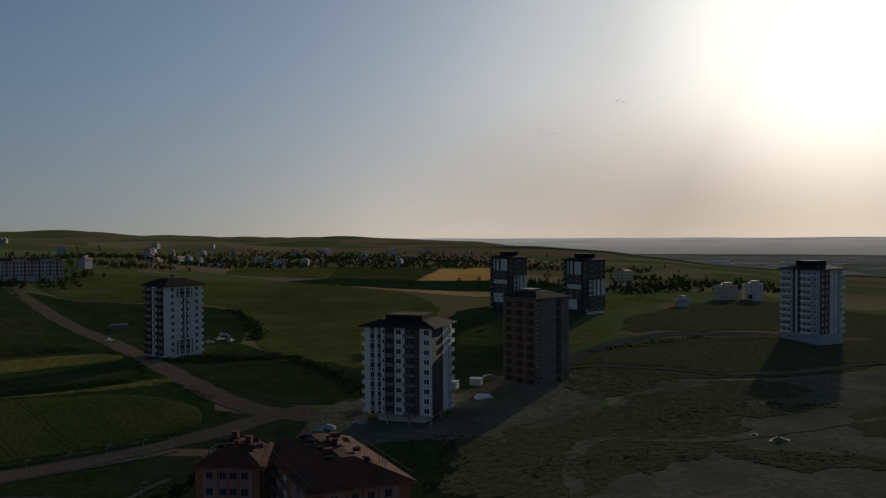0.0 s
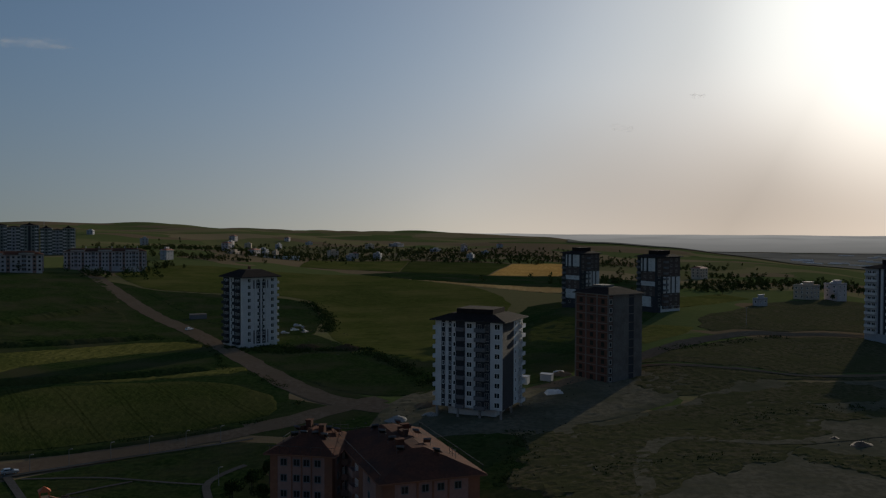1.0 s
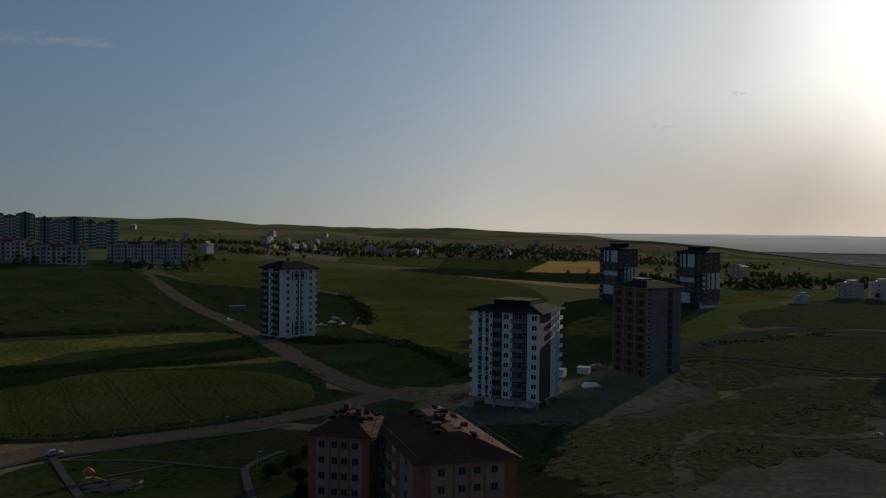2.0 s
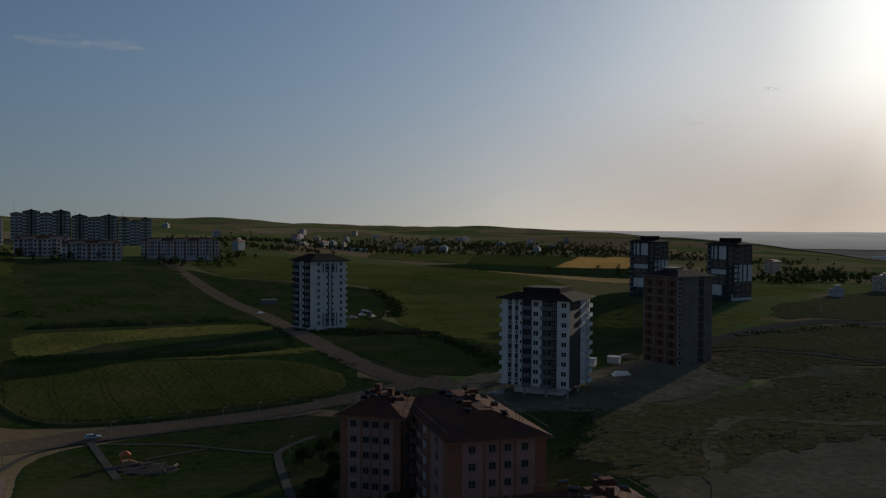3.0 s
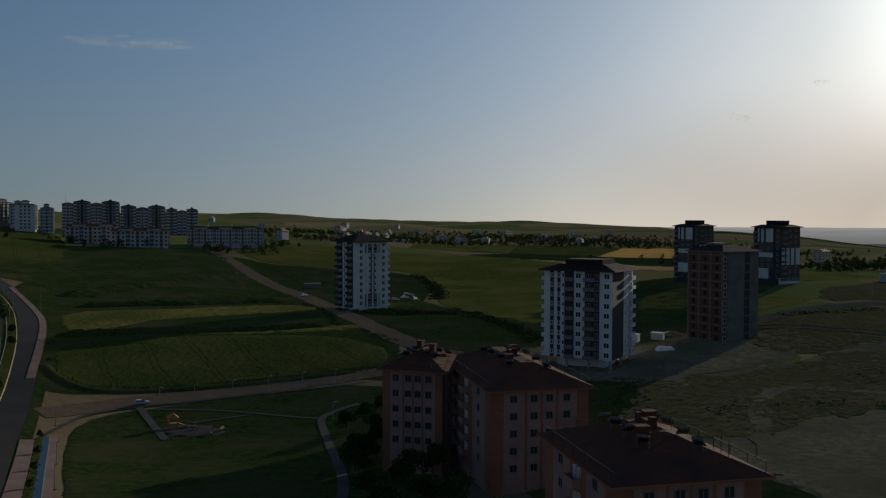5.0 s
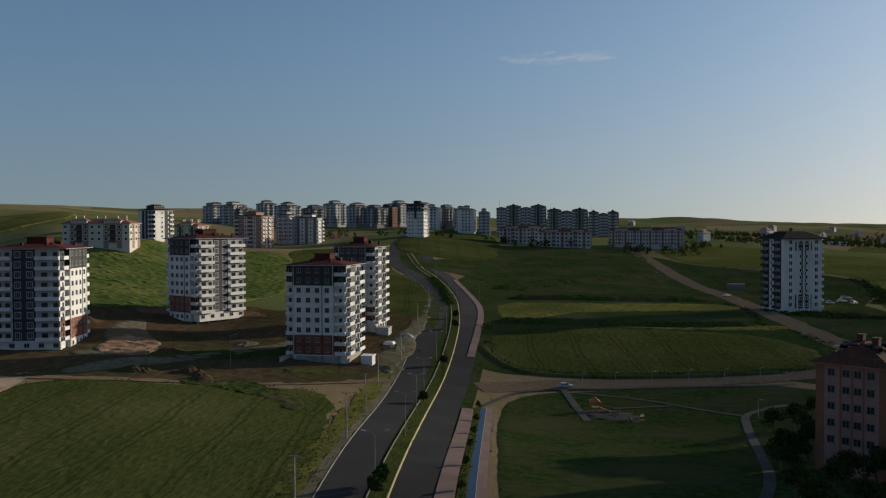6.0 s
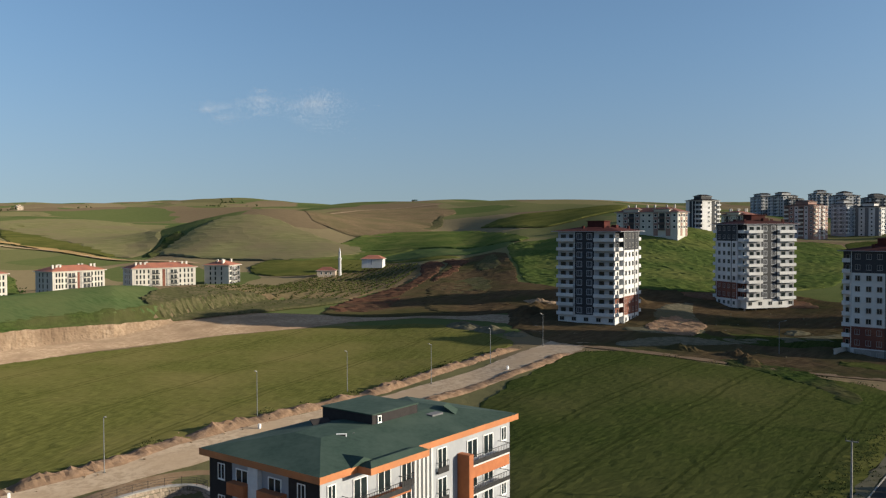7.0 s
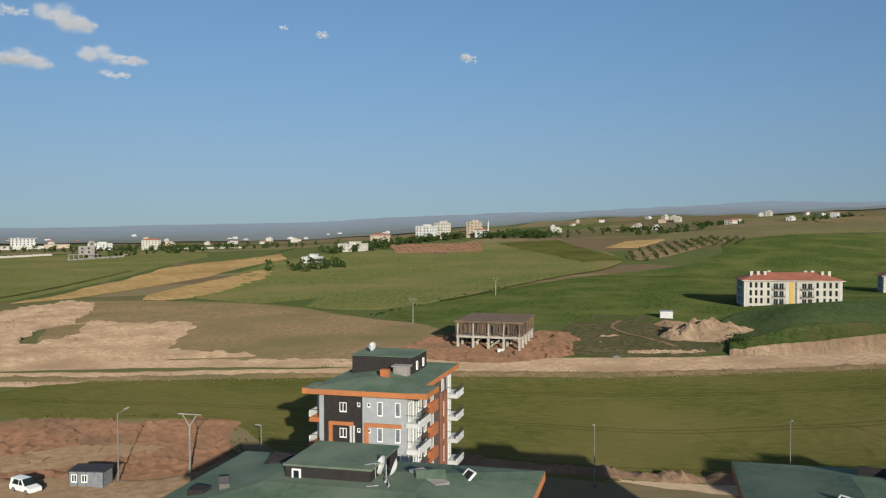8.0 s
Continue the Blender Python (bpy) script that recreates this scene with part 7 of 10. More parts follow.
def flats_face(t, F, L, zs, sh, pattern, strip, stack, near=False):
    """Bays along one face: w window, W wide window, s coloured strip with a window, p plain, b balcony stack."""
    bay = L / len(pattern)
    slim, wide = [], []
    for k, c in enumerate(pattern):
        u = bay * (k + 0.5)
        if c in "ws":
            slim.append(u)
        if c == "W":
            wide.append(u)
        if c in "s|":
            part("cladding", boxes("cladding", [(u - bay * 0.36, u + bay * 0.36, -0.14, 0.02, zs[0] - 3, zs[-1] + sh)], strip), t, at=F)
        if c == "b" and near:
            # dark panel on the wall face, painting the shade behind the balconies
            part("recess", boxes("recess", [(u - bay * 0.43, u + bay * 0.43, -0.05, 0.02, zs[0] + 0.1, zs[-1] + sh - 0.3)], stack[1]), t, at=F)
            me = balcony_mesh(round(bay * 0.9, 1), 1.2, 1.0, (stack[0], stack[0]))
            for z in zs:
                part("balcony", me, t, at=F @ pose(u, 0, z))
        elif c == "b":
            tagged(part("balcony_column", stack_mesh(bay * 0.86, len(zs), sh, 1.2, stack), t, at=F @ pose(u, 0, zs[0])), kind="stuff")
    w = round(min(1.5, bay * 0.45), 1)
    if near:
        far_windows(t, F, slim + wide, [z + 0.9 for z in zs], w, 1.4, 0.16)
        return
    if slim:
        part("cladding", boxes("cladding", [(min(slim) - w, max(slim) + w, -0.04, 0.02, zs[-1] + sh - 0.5, zs[-1] + sh - 0.3)], strip), t, at=F)
        it = [b for z in zs for u in slim for b in ((u - w / 2, u + w / 2, -0.2, 0.02, z + 0.9, z + 2.3, 0), (u - w / 2 - 0.1, u + w / 2 + 0.1, -0.24, 0.02, z + 0.78, z + 0.9, 1))]
        tagged(part("glazing", boxes("glazing", it, [M_GLASS, M_FRAMEDULL]), t, at=F), kind="stuff")
    if wide:
        it = [b for z in zs for u in wide for b in ((u - bay * 0.36, u + bay * 0.36, -0.08, 0.02, z + 0.7, z + 2.35, 0), (u - 0.06, u + 0.06, -0.12, 0.02, z + 0.7, z + 2.35, 1))]
        tagged(part("glazing", boxes("glazing", it, [M_GLASS, M_FRAMEDULL]), t, at=F), kind="stuff")


def roof_cap(t, x0, x1, y0, y1, z, tall, wall, roof):
    """A raised roof room with its own low hipped cap."""
    part("roof_storey", boxes("roof_storey", [(x0, x1, y0, y1, z, z + tall)], wall), t)
    part("cap_roof", hip_roof("cap_roof", x1 - x0, y1 - y0, 0.6, 1.1, 3.0, (roof, M_FRAMEDULL), 0.2, 0), t, at=pose(x1, y0, z + tall))


FLATS = {   # wall, strip, balcony front, dark panel behind the balconies, roof, bays of the long and of the short face, words
    "estate": (M_LILAC, M_SALMON, M_LIGHTGREY, M_UMBER, M_TILE, "wswbwswwbwsw", "wsbsw", "dull lilac grey estate block with brown strips and tile roof"),
    "red_estate": (M_CREAM, M_SALMON, M_UMBER, M_DARK, M_REDBROWN, "wsbswwsbsw", "wsws", "cream estate block with brown strips and red tile roof"),
    "white_slab": (M_WHITE, M_DARK, M_WHITE, M_DARK, M_DARKROOF, "pW|b", "p||bb", "white and black slab block in the town"),
    "haze": (M_LIGHTGREY, M_WHITE, M_WHITE, M_MIDGREY, M_DARKROOF, "wbWbw", "bwwb", "pale grey tower of the far town"),
    "haze_white": (M_WHITE, M_LIGHTGREY, M_WHITE, M_MIDGREY, M_DARKROOF, "pwwwp", "wbwb", "plain white tower of the far town"),
    "grey": (M_MIDGREY, M_WHITE, M_LIGHTGREY, M_DARK, M_DARKROOF, "wbwbsbw", "bwbw", "grey tower with pale balconies in the town"),
    "pink": (M_SALMON, M_LILAC, M_CREAM, M_UMBER, M_TILE, "bwsbsw", "wbwb", "brown and pink flats with balcony stacks"),
    "white": (M_WHITE, M_MIDGREY, M_WHITE, M_DARK, M_DARKROOF, "|w|w|", "bwwb", "white tower with grey strips and dark roof"),
    "brown": (M_BLOCK, M_CONC, M_RAWCONC, M_DARK, M_DARKROOF, "wWwWw", "WwW", "unfinished brick tower in the far town"),
    "green": (M_GREENGREY, M_DARK, M_WHITE, M_GREENDARK, M_DARKROOF, "bwb", "wbw", "grey green flats with stepped roofs on the hilltop"),
}


def town_block(kind, x, y, z, rz, a, b, h, near):
    """A distant block of flats; kind sets its colours and bays."""
    wall, strip, front, recess, roof, long_bays, short_bays, words = FLATS[kind]
    t = thing("town_block", x, y, z, rz, words, "building", "far town blocks")
    part("wall", boxes("wall", [(-a, 0, 0, b, -8, h)], wall), t)
    sh = 3.0
    n = max(2, int((h - 0.5) / sh))
    zs = rows(h - n * sh - 0.1, n, sh)
    for face, L in (("A", a), ("B", b)):
        bays = long_bays if L >= max(a, b) * 0.9 else short_bays
        if "estate" in kind and face == "A" and a > 30:
            bays = bays * round(a / 30)
        flats_face(t, face_of(face, a, b), L, zs, sh, bays, strip, (front, recess), near)
    if "estate" in kind:
        part("roof", hip_roof("roof", a, b, 0.9, 2.4, 6.5, (roof, M_FRAMEDULL), 0.3, h), t)
        for k in range(max(1, round(a / 20))):
            roof_cap(t, -a * (k + 0.75) / round(max(1, a / 20)), -a * (k + 0.25) / round(max(1, a / 20)), -0.5, b * 0.5, h + 0.3, 1.2, wall, roof)
        for k in range(6):
            part("chimney", boxes("chimney", [(-0.35, 0.35, -0.35, 0.35, 0, 1.9)], M_CREAM), t, at=pose(-a * (0.1 + 0.16 * k), b * (0.35 + 0.2 * (k % 2)), h + 2.2))
    else:
        part("roof", hip_roof("roof", a, b, 0.7, 1.0, 4, (roof, M_FRAMEDULL), 0.25, h), t)
        roof_cap(t, -a * 0.72, -a * 0.28, b * 0.2, b * 0.8, h + 0.9, 2.0, wall if kind != "white_slab" else M_DARK, roof)


TOWN_NEAR = [
    ("red_estate", -365, 270, 30.6, 31, 34.0, 13.1, 12.2), ("white_slab", -456, 357, 33.0, 12, 13.6, 17.0, 19.0), ("red_estate", -409, 351, 24.0, 24, 15.1, 15.5, 17.9), ("pink", -462, 456, 25.5, 20, 21.4, 21.6, 23.8),
    ("haze", -475, 499, 26.5, 4, 13.0, 10.5, 24.3), ("white", -459, 514, 25.1, 22, 17.6, 14.5, 23.3), ("estate", -322, 644, 26.5, 27, 39, 17.0, 13.2), ("estate", -277, 632, 21.5, 24, 41, 17.5, 15.2), ("estate", -223, 695, 22.5, 18, 60, 16, 15.0),
]
TOWN_FAR = [
    ("haze", -674, 595, 45.0, 8, 9.3, 10.2, 17.9), ("haze", -629, 585, 41.0, 7, 17.9, 19.6, 21.9), ("haze", -647, 680, 42.0, 4, 13.6, 13.4, 23.4), ("grey", -628, 711, 42.0, 1, 27.6, 29.0, 19.1),
    ("haze", -598, 737, 41.0, -1, 23.1, 24.6, 23.3), ("brown", -538, 720, 41.0, 7, 19.6, 20.4, 21.0), ("haze_white", -470, 707, 38.0, 30, 16.5, 10.4, 22.0), ("haze", -448, 721, 37.0, 28, 12.0, 8.3, 21.3),
    ("haze_white", -427, 702, 33.6, 26, 16.0, 12.0, 24.3), ("haze", -412, 704, 33.6, 29, 10.0, 9.0, 21.5),
] + [("haze" if k % 3 else "grey", -math.sin(radians(az)) * (860 + 25 * (k % 3)), math.cos(radians(az)) * (860 + 25 * (k % 3)), 44.0, -az / 3 + 5 * (k % 2), 15 + 3 * (k % 4), 16, 16 + 3.0 * (k % 3)) for k, az in enumerate((33.2, 34.6, 36.3, 37.8, 39.2, 40.6, 42.0, 43.6, 45.2, 46.8, 48.4))]
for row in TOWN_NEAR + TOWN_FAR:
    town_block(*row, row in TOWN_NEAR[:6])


def hilltop_flats(x, y, z, rz, widths, h):
    """A long block of flats on the hilltop: wings stepping back and forth, each under its own gable."""
    wall, strip, front, recess, roof, bays, side, words = FLATS["green"]
    t = thing("town_block", x, y, z, rz, words, "building", "far town blocks")
    u = 0.0
    n = int(h / 3.0)
    for k, w in enumerate(widths):
        back, up = (0.0 if k % 2 == 0 else 3.0), (0.0 if k % 2 == 0 else -1.8)
        zs = rows(h + up - n * 3.0 - 0.1, n, 3.0)
        part("wing", boxes("wing", [(-u - w, -u, back, 17, -8, h + up)], wall if k % 2 == 0 else M_LIGHTGREY), t)
        F = pose(-u - w, back, 0)
        flats_face(t, F, w, zs, 3.0, bays if w < 14 else "bw|wb", strip, (front, recess))
        if k == 0:
            flats_face(t, pose(0, 0, 0, 0, 0, 90), 17, zs, 3.0, side, strip, (front, recess))
        part("roof", hip_roof("roof", w, 17 - back, 0.6, 1.4, 5, (roof, M_FRAMEDULL), 0.25, 0), t, at=pose(-u, back, h + up))
        if k % 2 == 0:
            part("roof_gable", mesh_of("roof_gable", [(-w * 0.75, -0.5, 0.2), (-w * 0.25, -0.5, 0.2), (-w * 0.5, -0.5, 2.9), (-w * 0.75, 9, 0.2), (-w * 0.25, 9, 0.2), (-w * 0.5, 9, 2.9)], [(0, 1, 2), (5, 4, 3), (0, 2, 5, 3), (2, 1, 4, 5), (1, 0, 3, 4)], roof), t, at=pose(-u, back, h + up))
        u += w
    part("mast", boxes("mast", [(-0.12, 0.12, -0.12, 0.12, 0, 7)], M_METAL), t, at=pose(-u + 3, 8, h))


hilltop_flats(-394, 787, 31.5, 28, [15, 10, 15, 10], 30.5)
hilltop_flats(-356, 804, 30.0, 25, [15, 11, 14], 28.0)
hilltop_flats(-328, 816, 29.0, 22, [10, 9, 10], 26.5)


def gate_tower():
    """White tower with dark top standing alone at the head of the road."""
    a, b, h = 14.1, 13.2, 25.4
    t = thing("apartment_tower", -392, 566.3, 33.5, 19.6, "white tower with black top storeys at the road's head", "building")
    part("wall", boxes("wall", [(-a, 0, 0, b, -3, h)], M_WHITE), t)
    zs = rows(1.0, 8, 3.05)
    for face, L in (("A", a), ("B", b), ("C", a), ("D", b)):
        F = face_of(face, a, b)
        cladding(t, F, [(0, L, h - 5.5, h), (L * 0.43, L * 0.57, h - 11, h)], M_DARK, "black top storeys")
        far_windows(t, F, [L * 0.16, L * 0.34, L * 0.66, L * 0.84], [q + 0.8 for q in zs], 1.4, 1.4)
        balconies(t, F, L * 0.92, zs, 2.0, 1.0, 1.0, door=False)
    part("roof", hip_roof("roof", a, b, 0.9, 0.9, 4, (M_DARKROOF, M_RAIL), 0.4, h), t)
    part("roof_storey", boxes("roof_storey", [(-a * 0.68, -a * 0.3, b * 0.3, b * 0.68, h + 0.9, h + 3.4)], M_DARKROOF), t)


gate_tower()


def village_house(x, y, z, rz, a, b, h, mat, flat=True):
    words = "white village house with flat roof" if flat else "village house with red hipped roof"
    t = thing("village_house", x, y, z, rz, words, "house", "village houses")
    part("wall", boxes("wall", [(-a, 0, 0, b, -3, h)], mat), t)
    n = max(1, int(h / 3.0))
    zs = rows(h - n * 3.0 + 0.9, n, 3.0)
    for face, L in (("A", a), ("B", b)):
        m = max(1, int(L / 4))
        (far_windows if math.hypot(x, y) < 900 else window_rows)(t, face_of(face, a, b), [L * (k + 0.5) / m for k in range(m)], zs, 1.3, 1.4)
    for k, q in enumerate(zs[1:]):
        part("balcony", balcony_mesh(round(a * 0.34, 1), 1.3, 0.9, (mat, mat)), t, at=face_of("A", a, b) @ pose(a * (0.22 if k % 2 else 0.7), 0, q - 0.85))
    if flat:
        part("roof", boxes("roof", [(-a - 0.4, 0.4, -0.4, b + 0.4, h, h + 0.22)], M_CONC), t)
        part("parapet", boxes("parapet", [(-a, 0, 0, 0.2, h + 0.22, h + 0.9), (-a, 0, b - 0.2, b, h + 0.22, h + 0.9), (-0.2, 0, 0.2, b - 0.2, h + 0.22, h + 0.9), (-a, -a + 0.2, 0.2, b - 0.2, h + 0.22, h + 0.9)], mat), t)
        part("roof_room", boxes("roof_room", [(-a * 0.6, -a * 0.25, b * 0.3, b * 0.8, h + 0.22, h + 2.7), (-a * 0.64, -a * 0.21, b * 0.26, b * 0.84, h + 2.7, h + 2.9)], mat), t)
        part("water_tank", boxes("water_tank", [(-a * 0.9, -a * 0.78, b * 0.5, b * 0.7, h + 0.22, h + 1.5)], M_METAL), t)
    else:
        part("roof", hip_roof("roof", a, b, 0.7, 1.8, 4, (M_REDTILE, M_CREAM), 0.25, h), t)
        part("chimney", boxes("chimney", [(-0.3, 0.3, -0.3, 0.3, 0, 1.5)], M_CREAM), t, at=pose(-a * 0.3, b * 0.5, h + 1.2))


def terraced_hall():
    """Wide modern building on a podium, with a pillared front and a flat overhanging roof."""
    x, y = -470, -1296
    t = thing("modern_hall", x, y, float(land(x, y)), 160, "wide white modern building with pillars on a podium", "building")
    part("podium", boxes("podium", [(-52, 6, -4, 22, -3, 4.2)], M_CREAM), t)
    part("wall", boxes("wall", [(-38, -6, 0, 16, 4.2, 15.5)], M_WHITE), t)
    part("roof", boxes("roof", [(-40, -3, -2.5, 18, 15.5, 16.3)], M_SHUTTER), t, "grey overhanging roof slab")
    for k in range(7):
        part("pillar", boxes("pillar", [(-0.7, 0.7, -0.9, 0.1, 4.2, 15.5)], M_WHITE), t, at=pose(-37 + 5 * k, 0, 0))
    far_windows(t, pose(-38, 0, 0), [3 + 5 * k for k in range(6)], [5.4, 9.0, 12.4], 2.2, 2.2)
    part("side_hall", boxes("side_hall", [(6, 40, 2, 18, -3, 6), (5.6, 40.4, 1.6, 18.4, 6, 6.4)], M_BEIGE), t)
    part("side_hall", boxes("side_hall", [(-80, -52, 2, 18, -3, 5), (-80.4, -51.6, 1.6, 18.4, 5, 5.4)], M_CREAM), t)


def raw_house():
    """Unfinished house of bare concrete: frame below, blank walls and a stair tower above."""
    x, y = -326, -766
    t = thing("unfinished_house", x, y, float(land(x, y)), 157, "unfinished grey concrete house on stilts", "building")
    part("wall", boxes("wall", [(-15, -3, 0, 11, 4.2, 11.5)], M_CONC), t, "bare concrete walls")
    part("stair_tower", boxes("stair_tower", [(-6.5, -1.5, 1, 7, 0, 16)], M_CONC), t)
    part("terrace_slab", boxes("terrace_slab", [(-24, 2, -2, 13, 3.8, 4.2)], M_CONC), t)
    for k in range(7):
        for w in (-1.4, 5.5, 12.4):
            part("column", boxes("column", [(-0.3, 0.3, -0.3, 0.3, -2, 3.8)], M_CONC), t, at=pose(-23 + 4 * k, w, 0))
    # dark boxes on the walls paint the shaded holes
    key = boxes("opening", [(-0.9, 0.9, -0.06, 0.2, 0, 1.8)], M_DARK)
    for q in (5.2, 8.6):
        for u in (3.0, 8.6):
            part("opening", key, t, at=pose(-15 + u, 0, q))
    part("opening", key, t, at=pose(-4, 1, 12.4))


def long_wall(x0, y0, x1, y1, h, mat, label):
    """A boundary wall with piers, standing on the land."""
    t = thing("boundary_wall", x0, y0, 0, 0, label, "wall", "boundary walls")
    n = max(3, int(math.hypot(x1 - x0, y1 - y0) / 6))
    for k in range(n):
        ax, ay, bx, by = (x0 + (x1 - x0) * k / n, y0 + (y1 - y0) * k / n, x0 + (x1 - x0) * (k + 1) / n, y0 + (y1 - y0) * (k + 1) / n)
        z = min(float(land(ax, ay)), float(land(bx, by)))
        L, turn = math.hypot(bx - ax, by - ay), math.degrees(math.atan2(by - ay, bx - ax))
        part("panel", boxes("panel", [(0, L, -0.15, 0.15, -1.5, h), (-0.35, 0.35, -0.3, 0.3, -1.5, h + 0.4)], mat), t, at=pose(ax - x0, ay - y0, z, 0, 0, turn))


terraced_hall()
raw_house()
long_wall(-268, -870, -330, -880, 2.2, M_CREAM, "pale boundary wall with piers below the modern building")
long_wall(-292, -744, -352, -768, 1.8, M_CONC, "grey retaining wall round the unfinished house")
long_wall(-352, -768, -372, -800, 2.2, M_BEIGE, "pale retaining wall behind the unfinished house")
long_wall(-545, -1030, -600, -960, 1.8, M_CREAM, "long pale wall behind the plain's fields")
HOUSES_WEST = [
    (-508, -1140, 0, 155, 31, 16, 7), (-546, -1078, 1, 152, 24, 16, 11.5), (-600, -1140, 0, 150, 14, 12, 6.4), (-382, -515, 0, 118, 12.3, 12, 8), (-483, -588, 4, 115, 21, 19, 11),
    (-559, -641, 10.5, 114, 15.4, 14.7, 11.6), (-627, -647, 15, 106, 17, 14.4, 15.3), (-659, -658, 17.5, 105, 12, 16, 16.4), (-706, -651, 18, 108, 14, 12, 17), (-694, -636, 18.6, 102, 7, 15, 8),
]
HOUSES_SOUTH = [
    (-953, -730, 20, 97, 7, 15, 6.3), (-1181, -752, 22, 92, 7, 14, 6.3), (-1114, -671, 21, 91, 6.5, 13, 8.3), (-1090, -540, 26, 86, 12, 13, 12), (-1046, -685, 18, 93, 9, 9.5, 6.4),
    (-1330, -560, 36, 92, 10, 14, 7), (-1480, -420, 40, 88, 12, 14, 8), (-1420, -300, 40, 85, 10, 12, 6), (-1560, -260, 46, 80, 16, 10, 9), (-1240, -620, 30, 92, 9, 11, 6),
]
HOUSES_NORTH = [
    (-214, 980, 22, -18, 10, 12, 7), (-193, 984, 21, -19, 8, 14, 10), (-181, 987, 21, -20, 4.5, 8.5, 8), (-169, 989, 20, -20, 5, 6, 9), (-249, 837, 27, -13, 5.6, 11, 8), (-242, 815, 26, -23, 7.3, 10, 9),
    (265, 586, 8, -54, 12.4, 12.3, 10), (285, 588, 8, -56, 10, 11.5, 11), (205, 524, 9, -52, 4, 10, 5), (277, 859, 8, -48, 10, 15, 9), (-47, 1502, 20, -28, 17, 24, 8), (20, 1350, 17, -28, 12, 14, 6),
]
for k, row in enumerate(HOUSES_WEST + HOUSES_SOUTH + HOUSES_NORTH):
    x, y, z, rz, a, b, h = row
    # houses to the north get duller walls, painting their backlit shade
    village_house(x, y, min(z, float(land(x, y)) + 0.5), rz, a, b, h + max(0, z - min(z, float(land(x, y)) + 0.5)), (M_WHITE, M_CREAM, M_BEIGE)[k % 3] if y < 0 else (M_LILAC, M_LIGHTGREY, M_BEIGE)[k % 3], k % 4 != 1)
rng = random.Random(7)
for k in range(26):
    az = radians(rng.uniform(-6, 26))
    r = rng.uniform(1050, 1600)
    x, y = -math.sin(az) * r, math.cos(az) * r
    # dull wall colours again, for houses seen from their shaded side
    village_house(x, y, float(land(x, y)), rng.uniform(-40, 40), rng.uniform(7, 12), rng.uniform(7, 12), rng.choice((3.4, 6.4, 6.4, 9.0)), rng.choice((M_LILAC, M_BEIGE, M_LIGHTGREY)), k % 3 != 0)
for k in range(22):
    az = radians(rng.uniform(92, 128))
    r = rng.uniform(1500, 2300)
    x, y = -math.sin(az) * r, math.cos(az) * r
    village_house(x, y, float(land(x, y)), rng.uniform(60, 130), rng.uniform(8, 14), rng.uniform(8, 14), rng.choice((4, 6.4, 9.0)), rng.choice((M_WHITE, M_CREAM, M_BEIGE)), k % 3 != 0)
for k in range(26):
    az = radians(rng.uniform(138, 162))
    r = rng.uniform(1700, 2900)
    x, y = -math.sin(az) * r, math.cos(az) * r
    village_house(x, y, float(land(x, y)), math.degrees(az) + rng.uniform(-25, 25), rng.uniform(9, 16), rng.uniform(8, 12), rng.choice((4, 6.4, 6.4)), rng.choice((M_WHITE, M_CREAM, M_WHITE)), k % 3 != 0)
for k in range(46):
    az = radians(rng.uniform(-40, -23.5))
    r = rng.choice((2050, 2250, 2400, 2500, 2600, 2900, 3000)) + rng.uniform(-60, 60)
    x, y = -math.sin(az) * r, math.cos(az) * r
    t = thing("greenhouse", x, y, float(land(x, y)), rng.uniform(-50, -15), "long pale greenhouse roof on the far plain", "greenhouse", "far greenhouses")
    L = rng.uniform(8, 26)
    part("roof", mesh_of("roof", [(-L, -6, 2.6), (L, -6, 2.6), (L, 6, 2.6), (-L, 6, 2.6), (-L, 0, 4.2), (L, 0, 4.2)], [(0, 1, 5, 4), (2, 3, 4, 5), (1, 2, 5), (3, 0, 4)], M_HOUSEGLASS), t)
    part("wall", boxes("wall", [(-L, L, -6, 6, -3, 2.6)], M_HOUSEGLASS), t)


def cylinder(name, r0, r1, z0, z1, mat, n=12):
    v = [(math.cos(2 * math.pi * k / n) * r, math.sin(2 * math.pi * k / n) * r, z) for r, z in ((r0, z0), (r1, z1)) for k in range(n)]
    f = [(k, (k + 1) % n, n + (k + 1) % n, n + k) for k in range(n)] + [tuple(range(n))[::-1], tuple(range(n, 2 * n))]
    return mesh_of(name, v, f, mat)


